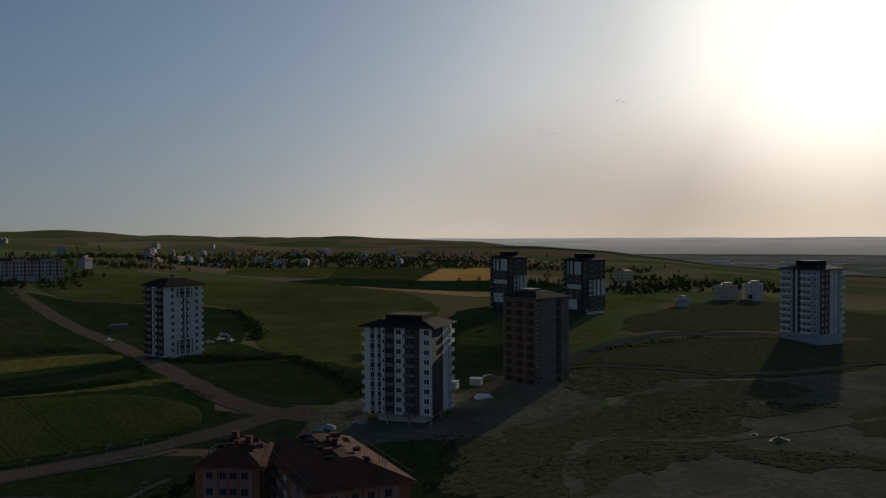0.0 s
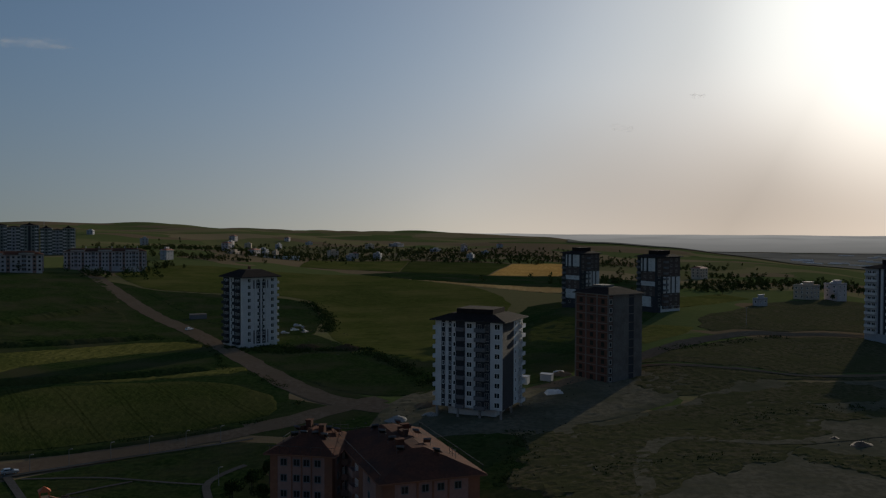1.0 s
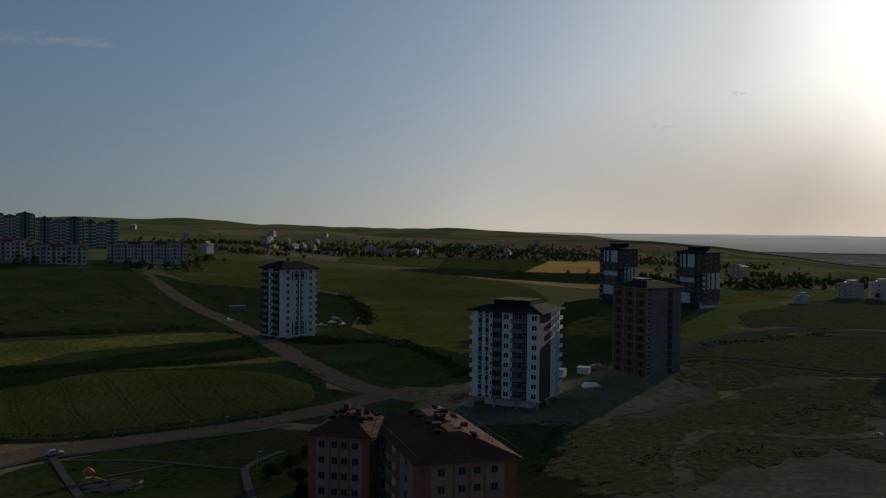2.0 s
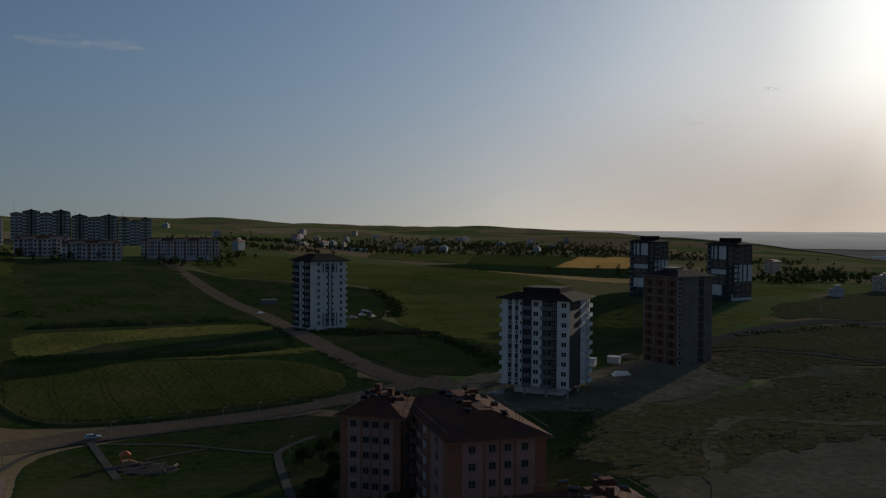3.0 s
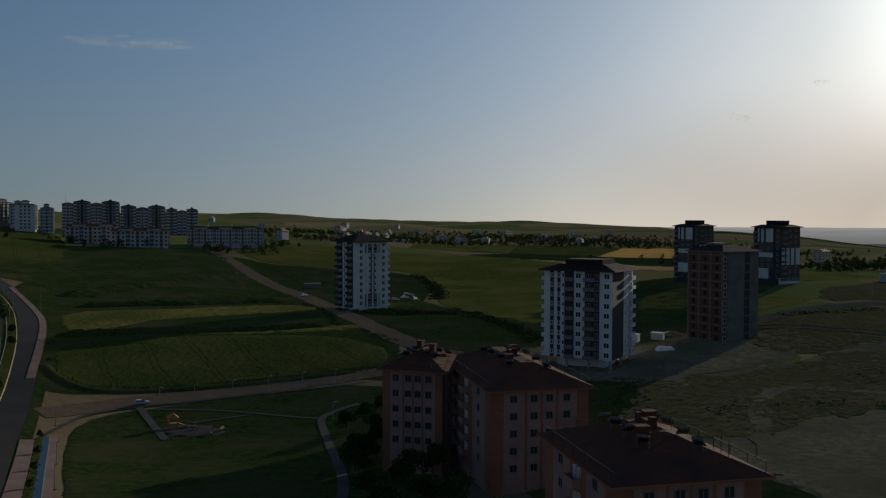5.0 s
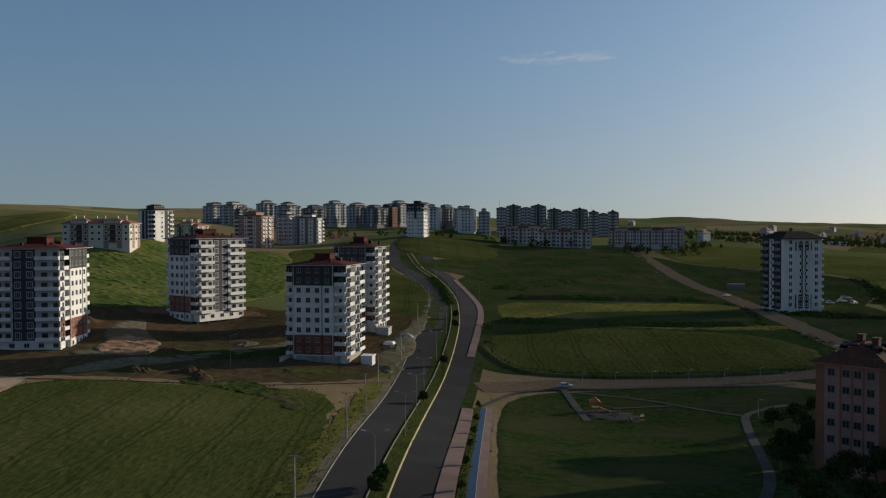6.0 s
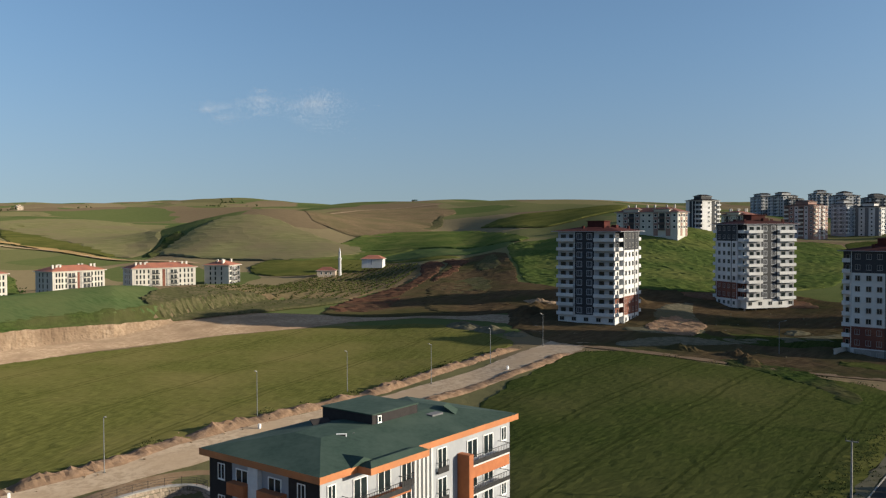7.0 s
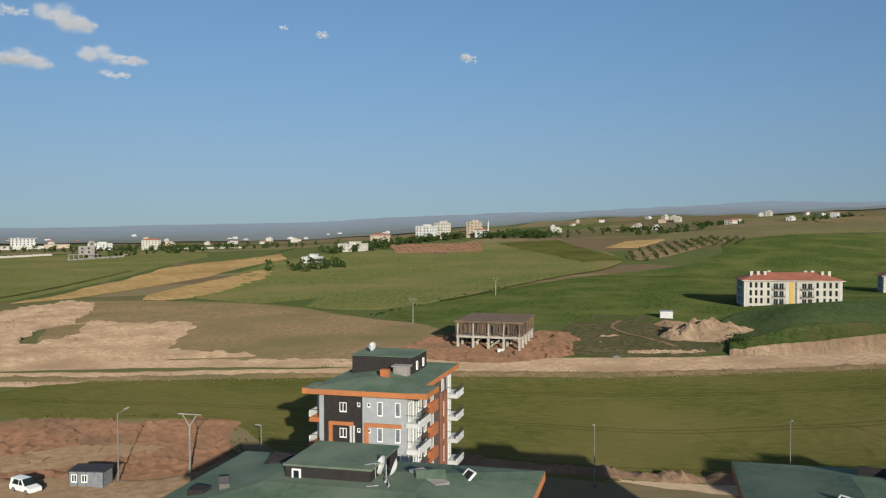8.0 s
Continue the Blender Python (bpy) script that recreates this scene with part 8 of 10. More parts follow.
def mosque(x, y, z, rz, tall, hall):
    t = thing("village_mosque", x, y, z, rz, "small village mosque with a white minaret", "mosque", "village mosques")
    part("hall", boxes("hall", [(-hall, 0, -4, 4, -4, 3)], M_BEIGE), t)
    part("roof", hip_roof("roof", hall, 8, 0.6, 2.0, 3.8, (M_REDBROWN, M_CREAM), 0.2, 3), t, at=pose(0, -4, 0))
    far_windows(t, pose(-hall, -4, 0), [hall * 0.25, hall * 0.5, hall * 0.75], [0.8], 1.2, 1.6)
    part("minaret_shaft", cylinder("minaret_shaft", 1.0, 0.8, -2, tall * 0.55, M_WHITE), t, at=pose(2.4, 0, 0))
    part("minaret_balcony", cylinder("minaret_balcony", 0.9, 1.35, tall * 0.55, tall * 0.62, M_WHITE), t, at=pose(2.4, 0, 0))
    part("minaret_top", cylinder("minaret_top", 0.68, 0.68, tall * 0.62, tall * 0.78, M_WHITE), t, at=pose(2.4, 0, 0))
    part("minaret_spire", cylinder("minaret_spire", 0.76, 0.04, tall * 0.78, tall, M_SHUTTER), t, at=pose(2.4, 0, 0))


mosque(-506, 127, 6.6, 70, 17.0, 11)
mosque(-712, -644, 18.0, 130, 22.0, 14)


def barn(x, y, z, rz):
    t = thing("barn", x, y, z, rz, "white barn with a red hipped roof on the ridge", "barn")
    part("wall", boxes("wall", [(-13, 0, 0, 9, -2, 3.4)], M_WHITE), t)
    part("roof", hip_roof("roof", 13, 9, 0.8, 2.2, 4.4, (M_REDTILE, M_CREAM), 0.25, 3.4), t)
    part("door", boxes("door", [(-7.2, -6.6, -0.06, 0.02, 0, 3.2)], M_SHUTTER), t)


barn(-508, 157, 12.4, 62)


# ---- earthworks ----
def pole_to(az, r):
    return -math.sin(radians(az)) * r, math.cos(radians(az)) * r


def cut_bank():
    """Eroded upright earth face under the mound field, with talus at its foot and a lip in darkened grass colour."""
    az = np.arange(82.5, 117.01, 0.1)
    rows_up, v, idx, f = 15, [], [], []
    for a in az:
        rb = float(bank_radius(a))
        foot = float(land(*pole_to(a, rb - 9)))
        top = max(foot + 0.3, float(np.interp(a, [82.5, 86, 90, 95, 105, 108, 111.5, 115.5, 117], [1.2, 3.6, 5.0, 5.6, 5.6, 4.2, 2.4, 1.2, 0.2])))
        top += 0.4 * noise.noise((a * 1.7, 0.0, 2.0))
        for k in range(rows_up):
            s = k / (rows_up - 1)
            gully = noise.noise((a * 3.2, s * 0.8, 0.0)) * 0.9 + noise.noise((a * 11.0, s * 2.5, 7.0)) * 0.45
            talus = 2.2 * (1 - s) ** 3
            x, y = pole_to(a, rb - 5.5 + 2.6 * s - talus + gully * (0.3 + 0.7 * s * (1.2 - s)))
            v.append((x, y, foot + (top - foot) * s + (0 if s in (0, 1) else 0.25 * noise.noise((a * 7, s * 9, 3.0)))))
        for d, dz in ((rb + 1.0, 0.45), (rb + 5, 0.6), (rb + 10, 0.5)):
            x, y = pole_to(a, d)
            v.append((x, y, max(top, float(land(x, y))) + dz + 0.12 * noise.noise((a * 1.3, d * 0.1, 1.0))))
    m = rows_up + 3
    for i in range(len(az) - 1):
        for k in range(m - 1):
            f.append((i * m + k, i * m + k + 1, (i + 1) * m + k + 1, (i + 1) * m + k))
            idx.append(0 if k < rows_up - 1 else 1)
    # the lip takes the dark lawn colour to offset its sunward tilt
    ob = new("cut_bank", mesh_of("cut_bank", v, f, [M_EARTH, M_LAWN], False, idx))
    tagged(ob, "upright cut bank of pale eroded earth", "earth bank", kind="structure")


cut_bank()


def ridge(name, label, line, width, height, mat, step=0.8, seed=1.0, rough=1.0):
    """A long uneven heap of pushed-up soil."""
    c = along(line, step)
    nrm = normals_of(c)
    across = 8
    v, f = [], []
    for i, (p, q) in enumerate(zip(c, nrm)):
        end = min(1.0, i / 6, (len(c) - 1 - i) / 6)
        hh = height * end * (0.55 + rough * (0.75 * noise.noise((p[0] / 5, p[1] / 5, seed)) + 0.35 * noise.noise((p[0] / 1.7, p[1] / 1.7, seed))))
        for k in range(across + 1):
            u = k / across * 2 - 1
            o = u * width / 2 * (1 + 0.25 * noise.noise((p[0] / 4, p[1] / 4, seed + 5 + u)))
            x, y = p + q * o
            bump = max(0.0, hh) * (1 - u * u) ** 1.3 * (1 + 0.5 * rough * noise.noise((x / 0.9, y / 0.9, seed)))
            v.append((x, y, float(land(x, y)) + bump + (0.1 if abs(u) < 0.99 else -0.05)))
    m = across + 1
    for i in range(len(c) - 1):
        for k in range(across):
            f.append((i * m + k, (i + 1) * m + k, (i + 1) * m + k + 1, i * m + k + 1)[::-1])
    ob = new(name, mesh_of(name, v, f, mat))
    return tagged(ob, label, "earth heap", kind="structure")


def heap(name, label, x, y, rx, ry, h, mat, rz=0, seed=0.0, n=26):
    """A dumped heap of soil or rubble with a lumpy top."""
    v, f = [(x, y, float(land(x, y)) + h)], []
    seg = n * 2
    for j in range(1, n // 2 + 1):
        s = j / (n // 2)
        for k in range(seg):
            a = 2 * math.pi * k / seg
            rr = s * (1 + 0.28 * noise.noise((math.cos(a) * 1.5, math.sin(a) * 1.5, seed)))
            lx, ly = rr * rx * math.cos(a), rr * ry * math.sin(a)
            wx, wy = x + lx * math.cos(radians(rz)) - ly * math.sin(radians(rz)), y + lx * math.sin(radians(rz)) + ly * math.cos(radians(rz))
            hh = h * (1 - s) ** 0.8 * (1 + 0.6 * noise.noise((wx / 3.5, wy / 3.5, seed)) + 0.3 * noise.noise((wx / 1.2, wy / 1.2, seed)))
            v.append((wx, wy, float(land(wx, wy)) + (hh if s < 1 else -0.1)))
    for k in range(seg):
        f.append((0, 1 + k, 1 + (k + 1) % seg))
        for j in range(n // 2 - 1):
            a, b = 1 + j * seg, 1 + (j + 1) * seg
            f.append((a + k, b + k, b + (k + 1) % seg, a + (k + 1) % seg))
    ob = new(name, mesh_of(name, v, f, mat))
    return tagged(ob, label, "earth heap", "spoil heaps")


def rocks(name, label, spots, mat, size=(0.15, 0.5), seed=3):
    """Scattered stones as one sheet of many small lumps: (x, y, spread, count)."""
    rg = random.Random(seed)
    v, f = [], []
    oct_v = [(1, 0, 0), (-1, 0, 0), (0, 1, 0), (0, -1, 0), (0, 0, 1), (0, 0, -0.6)]
    oct_f = [(0, 2, 4), (2, 1, 4), (1, 3, 4), (3, 0, 4), (2, 0, 5), (1, 2, 5), (3, 1, 5), (0, 3, 5)]
    for x, y, spread, count in spots:
        for _ in range(count):
            px, py = x + rg.gauss(0, spread), y + rg.gauss(0, spread)
            s = rg.uniform(*size)
            z = float(land(px, py)) + s * 0.25 + 0.12
            k, a = len(v), rg.uniform(0, 6.28)
            for ox, oy, oz in oct_v:
                q = rg.uniform(0.6, 1.2) * s
                v.append((px + (ox * math.cos(a) - oy * math.sin(a)) * q, py + (ox * math.sin(a) + oy * math.cos(a)) * q, z + oz * q * 0.7))
            f += [tuple(k + w for w in t) for t in oct_f]
    ob = new(name, mesh_of(name, v, f, mat))
    return tagged(ob, label, "stones", kind="stuff")


EDGE = [(-98, -88), (-112, -74), (-125, -58), (-138, -38), (-146, -16), (-150, -2), (-157, 6), (-162, 16), (-168, 29), (-173, 40), (-181, 55), (-192, 70), (-205, 87), (-216, 104)]
ridge("spoil_ridge", "pale pushed-up soil along the dirt road", EDGE, 4.8, 1.5, M_SPOIL, 0.6)
STONY = [(-30, -220), (-52, -203), (-61, -195), (-74, -182), (-90, -171), (-113, -156), (-142, -138), (-167, -115), (-192, -91), (-220, -65)]
ribbon("verge", "bare dusty shoulder of the graded road", STONY, 17, M_EARTH, 0.09, 4, 5, wobble=0.8, category="verge")
ridge("stony_verge", "stony dry verge along the graded road", STONY, 6.0, 0.8, M_FALLOW, 0.8, 4.0)
ridge("spoil_ridge", "dark soil pushed up before the towers", [(-171, 148), (-180, 155), (-186, 158), (-196, 148), (-204, 140)], 6, 2.0, M_PLOUGH, 0.8, 8.0)
ridge("spoil_ridge", "brown earth pushed up on the field side of the road", [(-149, 22), (-158, 42), (-166, 62), (-177, 80), (-190, 99), (-203, 113)], 4.2, 0.7, M_SPOIL, 0.7, 9.0)
ridge("terrace_bank", "grassy terrace bank between the field strips", [(-168, 288), (-150, 297), (-133, 304.5), (-101, 322.5), (-80, 335)], 7, 3.4, M_LAWN, 1.0, 14.0, 0.2)
ridge("terrace_bank", "grassy terrace bank above the barley strip", [(-200, 360), (-166, 380), (-140, 402), (-125, 418)], 8, 3.4, M_LAWN, 1.0, 15.0, 0.2)
ridge("terrace_bank", "grassy bank on the dark meadow", [(-222, 384), (-212, 412), (-205, 440), (-188, 505)], 12, 4.5, M_LAWN, 1.4, 16.0, 0.2)
ridge("terrace_bank", "grassy bank along the wheat strip", [(-150, 250), (-140, 239), (-124, 229.5), (-106, 237), (-82, 248), (-54, 261)], 3.5, 1.0, M_LAWN, 0.8, 17.0, 0.2)
ridge("spoil_ridge", "soil pushed up beside the junction", [(-246, 122), (-262, 128), (-276, 142), (-288, 160)], 8, 2.4, M_PLOUGH, 1.0, 12.0)
heap("soil_mound", "big pale heap of dumped soil by the road", -226, -123, 10, 13, 5.4, M_EARTH, 30, 2.0, 40)
heap("soil_mound", "flat grey heap behind the dumped soil", -243, -143, 13, 6, 1.6, M_DIRT, 30, 5.0)
heap("soil_mound", "red heap beside the building site", -196, -150, 7, 5, 1.9, M_REDSOIL, 20, 6.0)
heap("soil_mound", "red heap beside the building site", -188, -146, 4, 3.4, 1.3, M_REDSOIL, 0, 9.0)
heap("soil_mound", "pale soil heap at the foot of the tower", -282, 147, 8, 4, 1.8, M_EARTH, 40, 7.0, 18)
heap("soil_mound", "brown soil heaped at the road junction", -262, 108, 8, 5, 2.0, M_WASTE, 20, 8.0, 20)
heap("soil_mound", "brown soil heaped at the road junction", -250, 112, 7, 4, 1.8, M_WASTE, 10, 9.5, 20)
heap("soil_mound", "brown soil heaped at the road junction", -238, 115, 5, 3, 1.2, M_WASTE, 10, 3.5, 20)
heap("stone_mound", "pale heap of broken stone on the grass", -199.5, -140, 4.5, 1.1, 0.4, M_KERB, 35, 1.0, 16)
heap("stone_mound", "pale rubble dumped beside the road", -186, -126, 8, 1.1, 0.35, M_KERB, 42, 3.0, 16)
for k, (x, y, s, h, m) in enumerate([(-8, 259, 4, 1.5, M_CONC), (1, 274, 5, 1.6, M_DIRT), (-6, 251, 3, 1.2, M_CONC), (24, 266, 4, 1.4, M_DIRT), (2, 262, 3, 1.1, M_CONC), (50, 316, 5, 1.6, M_DIRT), (-155, 206, 5, 1.4, M_WASTE), (-168, 226, 6, 1.5, M_WASTE), (-176, 243, 4, 1.2, M_CONC),
                                     (-212, 172, 6, 1.6, M_PLOUGH), (-226, 190, 6, 1.8, M_PLOUGH), (-206, 196, 5, 1.2, M_WASTE), (-52, 388, 9, 2.0, M_PLOUGH), (-34, 386, 8, 2.2, M_PLOUGH), (112, 219, 4, 1.6, M_TIMBER), (108, 225, 3, 1.0, M_TIMBER), (-262, 176, 6, 2, M_PLOUGH)]):
    heap("soil_mound", "dumped heap of soil and rubble", x, y, s, s * 0.7, h, m, k * 40, k * 1.7, 14)
rocks("loose_stones", "loose stones along the dirt roads", [(float(p[0]), float(p[1]), 1.6, 5) for p in along(EDGE, 2.0)] + [(float(p[0]), float(p[1]), 2.2, 6) for p in along(STONY, 2.5)], M_DIRT, (0.08, 0.3))
rocks("building_rubble", "broken blocks and rubbish on the building ground", [(-170, 215, 9, 60), (-196, 165, 12, 30), (-222, 200, 16, 40), (0, 262, 9, 90), (30, 262, 10, 60), (52, 305, 10, 60), (-62, 440, 9, 50), (-45, 392, 12, 60), (110, 222, 4, 40)], M_WASTE, (0.2, 0.55), 5)


# ---- rubble stone retaining wall with a thin fence, between the blocks and the dirt road ----
def retaining_wall():
    line = along([(-114, -15), (-121, -10.5), (-127, -6.5), (-131.5, -1), (-134.5, 4.5), (-134.4, 9), (-131, 11.8), (-125, 13), (-118, 13)], 0.62)
    nrm = normals_of(line)
    w = thing("retaining_wall", float(line[0][0]), float(line[0][1]), -8.9, 0, "curved retaining wall of pale rubble stone", "wall")
    v, f = [], []
    x0, y0 = line[0]
    zt, zb = 6.1, -0.6
    for p, q in zip(line, nrm):
        for o, z in ((0.35, zb), (0.35, zt), (-0.35, zt), (-0.35, zb)):
            v.append((p[0] - x0 + q[0] * o, p[1] - y0 + q[1] * o, z))
    for i in range(len(line) - 1):
        for k in range(4):
            f.append((i * 4 + k, i * 4 + (k + 1) % 4, i * 4 + 4 + (k + 1) % 4, i * 4 + 4 + k))
    f += [(0, 3, 2, 1), (len(v) - 4, len(v) - 3, len(v) - 2, len(v) - 1)]
    part("core", mesh_of("core", v, f, M_WASTE), w, "mortar and earth core")
    part("coping", mesh_of("coping", [(a, b, c + (0.0 if k % 4 in (0, 3) else 0)) for k, (a, b, c) in enumerate([(p[0] - x0 + q[0] * o, p[1] - y0 + q[1] * o, zt + z) for p, q in zip(line, nrm) for o, z in ((0.45, 0.0), (0.45, 0.18), (-0.45, 0.18), (-0.45, 0.0))])], f, M_CONC), w, "concrete coping")
    back = [(p[0] + q[0] * o, p[1] + q[1] * o) for p, q in zip(line, nrm) for o in (0.3, 2.0, 4.0, 6.5)]
    bv = [(x, y, -8.9 + zt - 0.02 if k % 4 < 2 else (-8.9 + zt - 0.02) * 0.5 + 0.5 * (float(land(x, y)) + 0.15) if k % 4 == 2 else float(land(x, y)) + 0.15) for k, (x, y) in enumerate(back)]
    bf = [(i * 4 + k, i * 4 + k + 1, i * 4 + k + 5, i * 4 + k + 4)[::-1] for i in range(len(line) - 1) for k in range(3)]
    tagged(new("backfill", mesh_of("backfill", bv, bf, M_DIRT)), "levelled earth behind the stone wall", "ground", kind="structure")
    # stones in courses on the open side
    rg = random.Random(11)
    shapes = []
    for _ in range(6):
        vv = [(sx * rg.uniform(0.8, 1) * 0.36, sy * 0.12 * rg.uniform(0.7, 1.3) - 0.1, sz * rg.uniform(0.78, 1) * 0.27) for sx, sy, sz in ((-1, -1, -1), (1, -1, -1), (1, 1, -1), (-1, 1, -1), (-1, -1, 1), (1, -1, 1), (1, 1, 1), (-1, 1, 1))]
        shapes.append(mesh_of("stone", vv, CUBE_F, M_STONE))
    mid = len(line) // 2
    count = 0
    sv, sf = [], []
    for c in range(11):
        z = zt - 0.3 - c * 0.56
        for i in range(len(line) - 1):
            p, q = line[i], nrm[i]
            side = -0.4
            px, py = p[0] - x0 - q[0] * 0.36 + (line[i + 1][0] - p[0]) * (0.5 if c % 2 else 0), p[1] - y0 - q[1] * 0.36 + (line[i + 1][1] - p[1]) * (0.5 if c % 2 else 0)
            m = pose(px, py, z + rg.uniform(-0.04, 0.04), 0, rg.uniform(-8, 8), math.degrees(math.atan2(q[1], q[0])) + 90) @ Matrix.Diagonal((rg.uniform(0.8, 1.08), 1, rg.uniform(0.85, 1.1), 1))
            if 8 <= i < len(line) - 12 and c < 8 and count < 300:
                part("stone", rg.choice(shapes), w, at=m)
                count += 1
            else:
                k = len(sv)
                sv += [tuple(m @ vx.co) for vx in shapes[(i + c) % 6].vertices]
                sf += [tuple(k + t for t in face) for face in CUBE_F]
    tagged(part("stones", mesh_of("stones", sv, sf, M_STONE), w), kind="stuff")
    fence = thing("fence", float(x0), float(y0), -8.9 + zt + 0.18, 0, "thin dark wire fence on the wall", "fence")
    post = boxes("post", [(-0.03, 0.03, -0.03, 0.03, 0, 1.2)], M_RAIL)
    for i in range(0, len(line), 4):
        part("post", post, fence, at=pose(line[i][0] - x0, line[i][1] - y0, 0))
    for z in (0.35, 0.75, 1.12):
        v = [(p[0] - x0 + q[0] * o, p[1] - y0 + q[1] * o, z + d) for p, q in zip(line, nrm) for o, d in ((0.012, 0), (0.012, 0.03), (-0.012, 0.03), (-0.012, 0))]
        part("wire", mesh_of("wire", v, f, M_RAIL), fence)


retaining_wall()
field("sunken_court", "lower earth court behind the blocks", [(-131, -4), (-133, 6), (-131, 10), (-120, 12), (-104, 10), (-96, -6), (-104, -18), (-116, -14), (-126, -7)], M_WASTE, 2.0, 0.2, 0.1)


# ---- the concrete skeleton ----
def skeleton():
    a, b, h, s1 = 17.4, 21.3, 7.9, 3.7
    t = thing("unfinished_house", -172, -146, -0.9, 120, "two storey concrete skeleton with timber formwork", "building")
    col = boxes("column", [(-0.3, 0.3, -0.3, 0.3, -1, s1)], M_PALECONC)
    for i in range(5):
        for j in range(5):
            part("column", col, t, at=pose(-0.4 - (a - 0.8) * i / 4, 0.4 + (b - 0.8) * j / 4, 0))
    part("floor_slab", boxes("floor_slab", [(-a, 0, 0, b, s1 - 0.25, s1 + 0.32)], M_PALECONC), t, "grey concrete floor slab")
    part("ground_slab", boxes("ground_slab", [(-a - 1.5, 1.2, -1.8, b + 1.5, -1.2, 0.12)], M_PALECONC), t, "dusty concrete ground slab")
    part("roof_slab", boxes("roof_slab", [(-a - 0.4, 0.4, -0.4, b + 0.4, h - 0.3, h)], M_TIMBER), t, "timber shuttered roof slab")
    part("edge_board", boxes("edge_board", [(-a - 0.5, 0.5, -0.5, -0.4, h - 0.45, h + 0.12)], M_TIMBER), t)
    part("edge_board", boxes("edge_board", [(0.4, 0.5, -0.4, b + 0.4, h - 0.45, h + 0.12)], M_TIMBER), t)
    rg = random.Random(4)
    prop = boxes("prop", [(-0.07, 0.07, -0.07, 0.07, s1 + 0.32, h - 0.3)], M_TIMBER)
    board = boxes("form_board", [(-0.32, 0.32, -0.05, 0.05, s1 + 0.9, h - 0.35)], M_TIMBER)
    for F, L in ((face_of("A", a, b), a), (face_of("B", a, b), b)):
        n = int(L / 0.62)
        for k in range(n + 1):
            u = L * k / n
            part("prop", prop, t, at=F @ pose(u, rg.uniform(-0.3, 0.4), 0, rg.uniform(-3, 3), rg.uniform(-3, 3), 0))
            if rg.random() < 0.8 and k % 7 not in (0, 1):
                part("form_board", board, t, at=F @ pose(u, 0.75 + rg.uniform(-0.2, 0.3), 0))
    for k in range(5):
        part("upper_column", boxes("upper_column", [(-0.22, 0.22, -0.22, 0.22, s1 + 0.32, h - 0.3)], M_PALECONC), t, at=pose(-0.4 - (a - 0.8) * k / 4, 0.4, 0))
    part("core_wall", boxes("core_wall", [(-11, -7, 8, 14, 0, s1)], M_PALECONC), t)
    for k in range(2):
        part("stair_flight", mesh_of("stair_flight", [(0, 0, 0), (5, 0, 3.4), (5, 1.2, 3.4), (0, 1.2, 0), (0, 0, 0.35), (4.6, 0, 3.5), (4.6, 1.2, 3.5), (0, 1.2, 0.35)], CUBE_F, M_PALECONC), t, at=pose(-a + 2 + 5.5 * k, 2.2, 0))


skeleton()


# ---- sheds, cabin, tanks ----
def shed(name, x, y, rz, a, b, h, mat, roof, label, wins=0, sink=0.5):
    z = float(land(x, y))
    t = thing(name, x, y, z, rz, label, "shed")
    part("wall", boxes("wall", [(-a, 0, 0, b, -sink, h)], mat), t)
    part("roof", mesh_of("roof", [(-a - 0.15, -0.15, h), (0.15, -0.15, h), (0.15, b + 0.15, h), (-a - 0.15, b + 0.15, h), (-a - 0.15, -0.15, h + 0.12), (0.15, -0.15, h + 0.12), (0.15, b + 0.15, h + 0.3), (-a - 0.15, b + 0.15, h + 0.3)], CUBE_F, roof), t)
    if wins:
        windows(t, pose(-a, 0, 0), [a * 0.16, a * 0.46][:wins], [1.0], 0.75, 0.95, 1)
        part("door", boxes("door", [(-0.42, 0.42, -0.05, 0.02, 0.05, 2.0)], M_SHUTTER), t, at=pose(-a * 0.22, 0, 0))
        for k in range(5):
            part("panel_joint", boxes("panel_joint", [(-0.03, 0.03, -0.03, 0.02, 0, h)], M_DARK), t, at=pose(-a + a * k / 4, 0, 0))


shed("site_cabin", -44, -106.9, 130, 4.4, 2.5, 2.3, M_SHUTTER, M_DARK, "grey site cabin with dark roof and white windows", 2)
shed("white_hut", -258, -151, 128, 4.2, 2.8, 2.6, M_WHITE, M_SHUTTER, "white prefabricated hut behind the soil heap", 0, 1)
shed("water_tank", -166, -147, 120, 1.3, 1.0, 1.1, M_CARWHITE, M_FRAME, "small white water tank at the building site")
shed("white_hut", -161, 204, 20, 3.6, 3.0, 3.0, M_WHITE, M_FRAME, "small white hut below the tower block")
shed("block_shed", -182, 240, 20, 4.5, 4.0, 2.8, M_LIGHTGREY, M_CONC, "grey block shed beside the tower", 0, 1.5)
shed("site_hut", 36, 300, -25, 5.0, 2.6, 2.6, M_WHITE, M_SHUTTER, "white site hut between the towers")
shed("site_hut", 45, 304, -25, 4.2, 2.4, 2.4, M_LIGHTGREY, M_SHUTTER, "pale site hut between the towers")
shed("farm_shed", -122, 487, 20, 9, 4, 2.6, M_MIDGREY, M_DARK, "low pale shed beside the dirt road")
shed("low_wall", -182, 186, -73, 9, 0.3, 1.6, M_CREAM, M_CREAM, "pale retaining wall by the tower", 0, 2)
shed("boundary_wall", -140, 972, -4, 44, 0.6, 4.5, M_FRAME, M_FRAME, "long white boundary wall at the village edge", 0, 3)


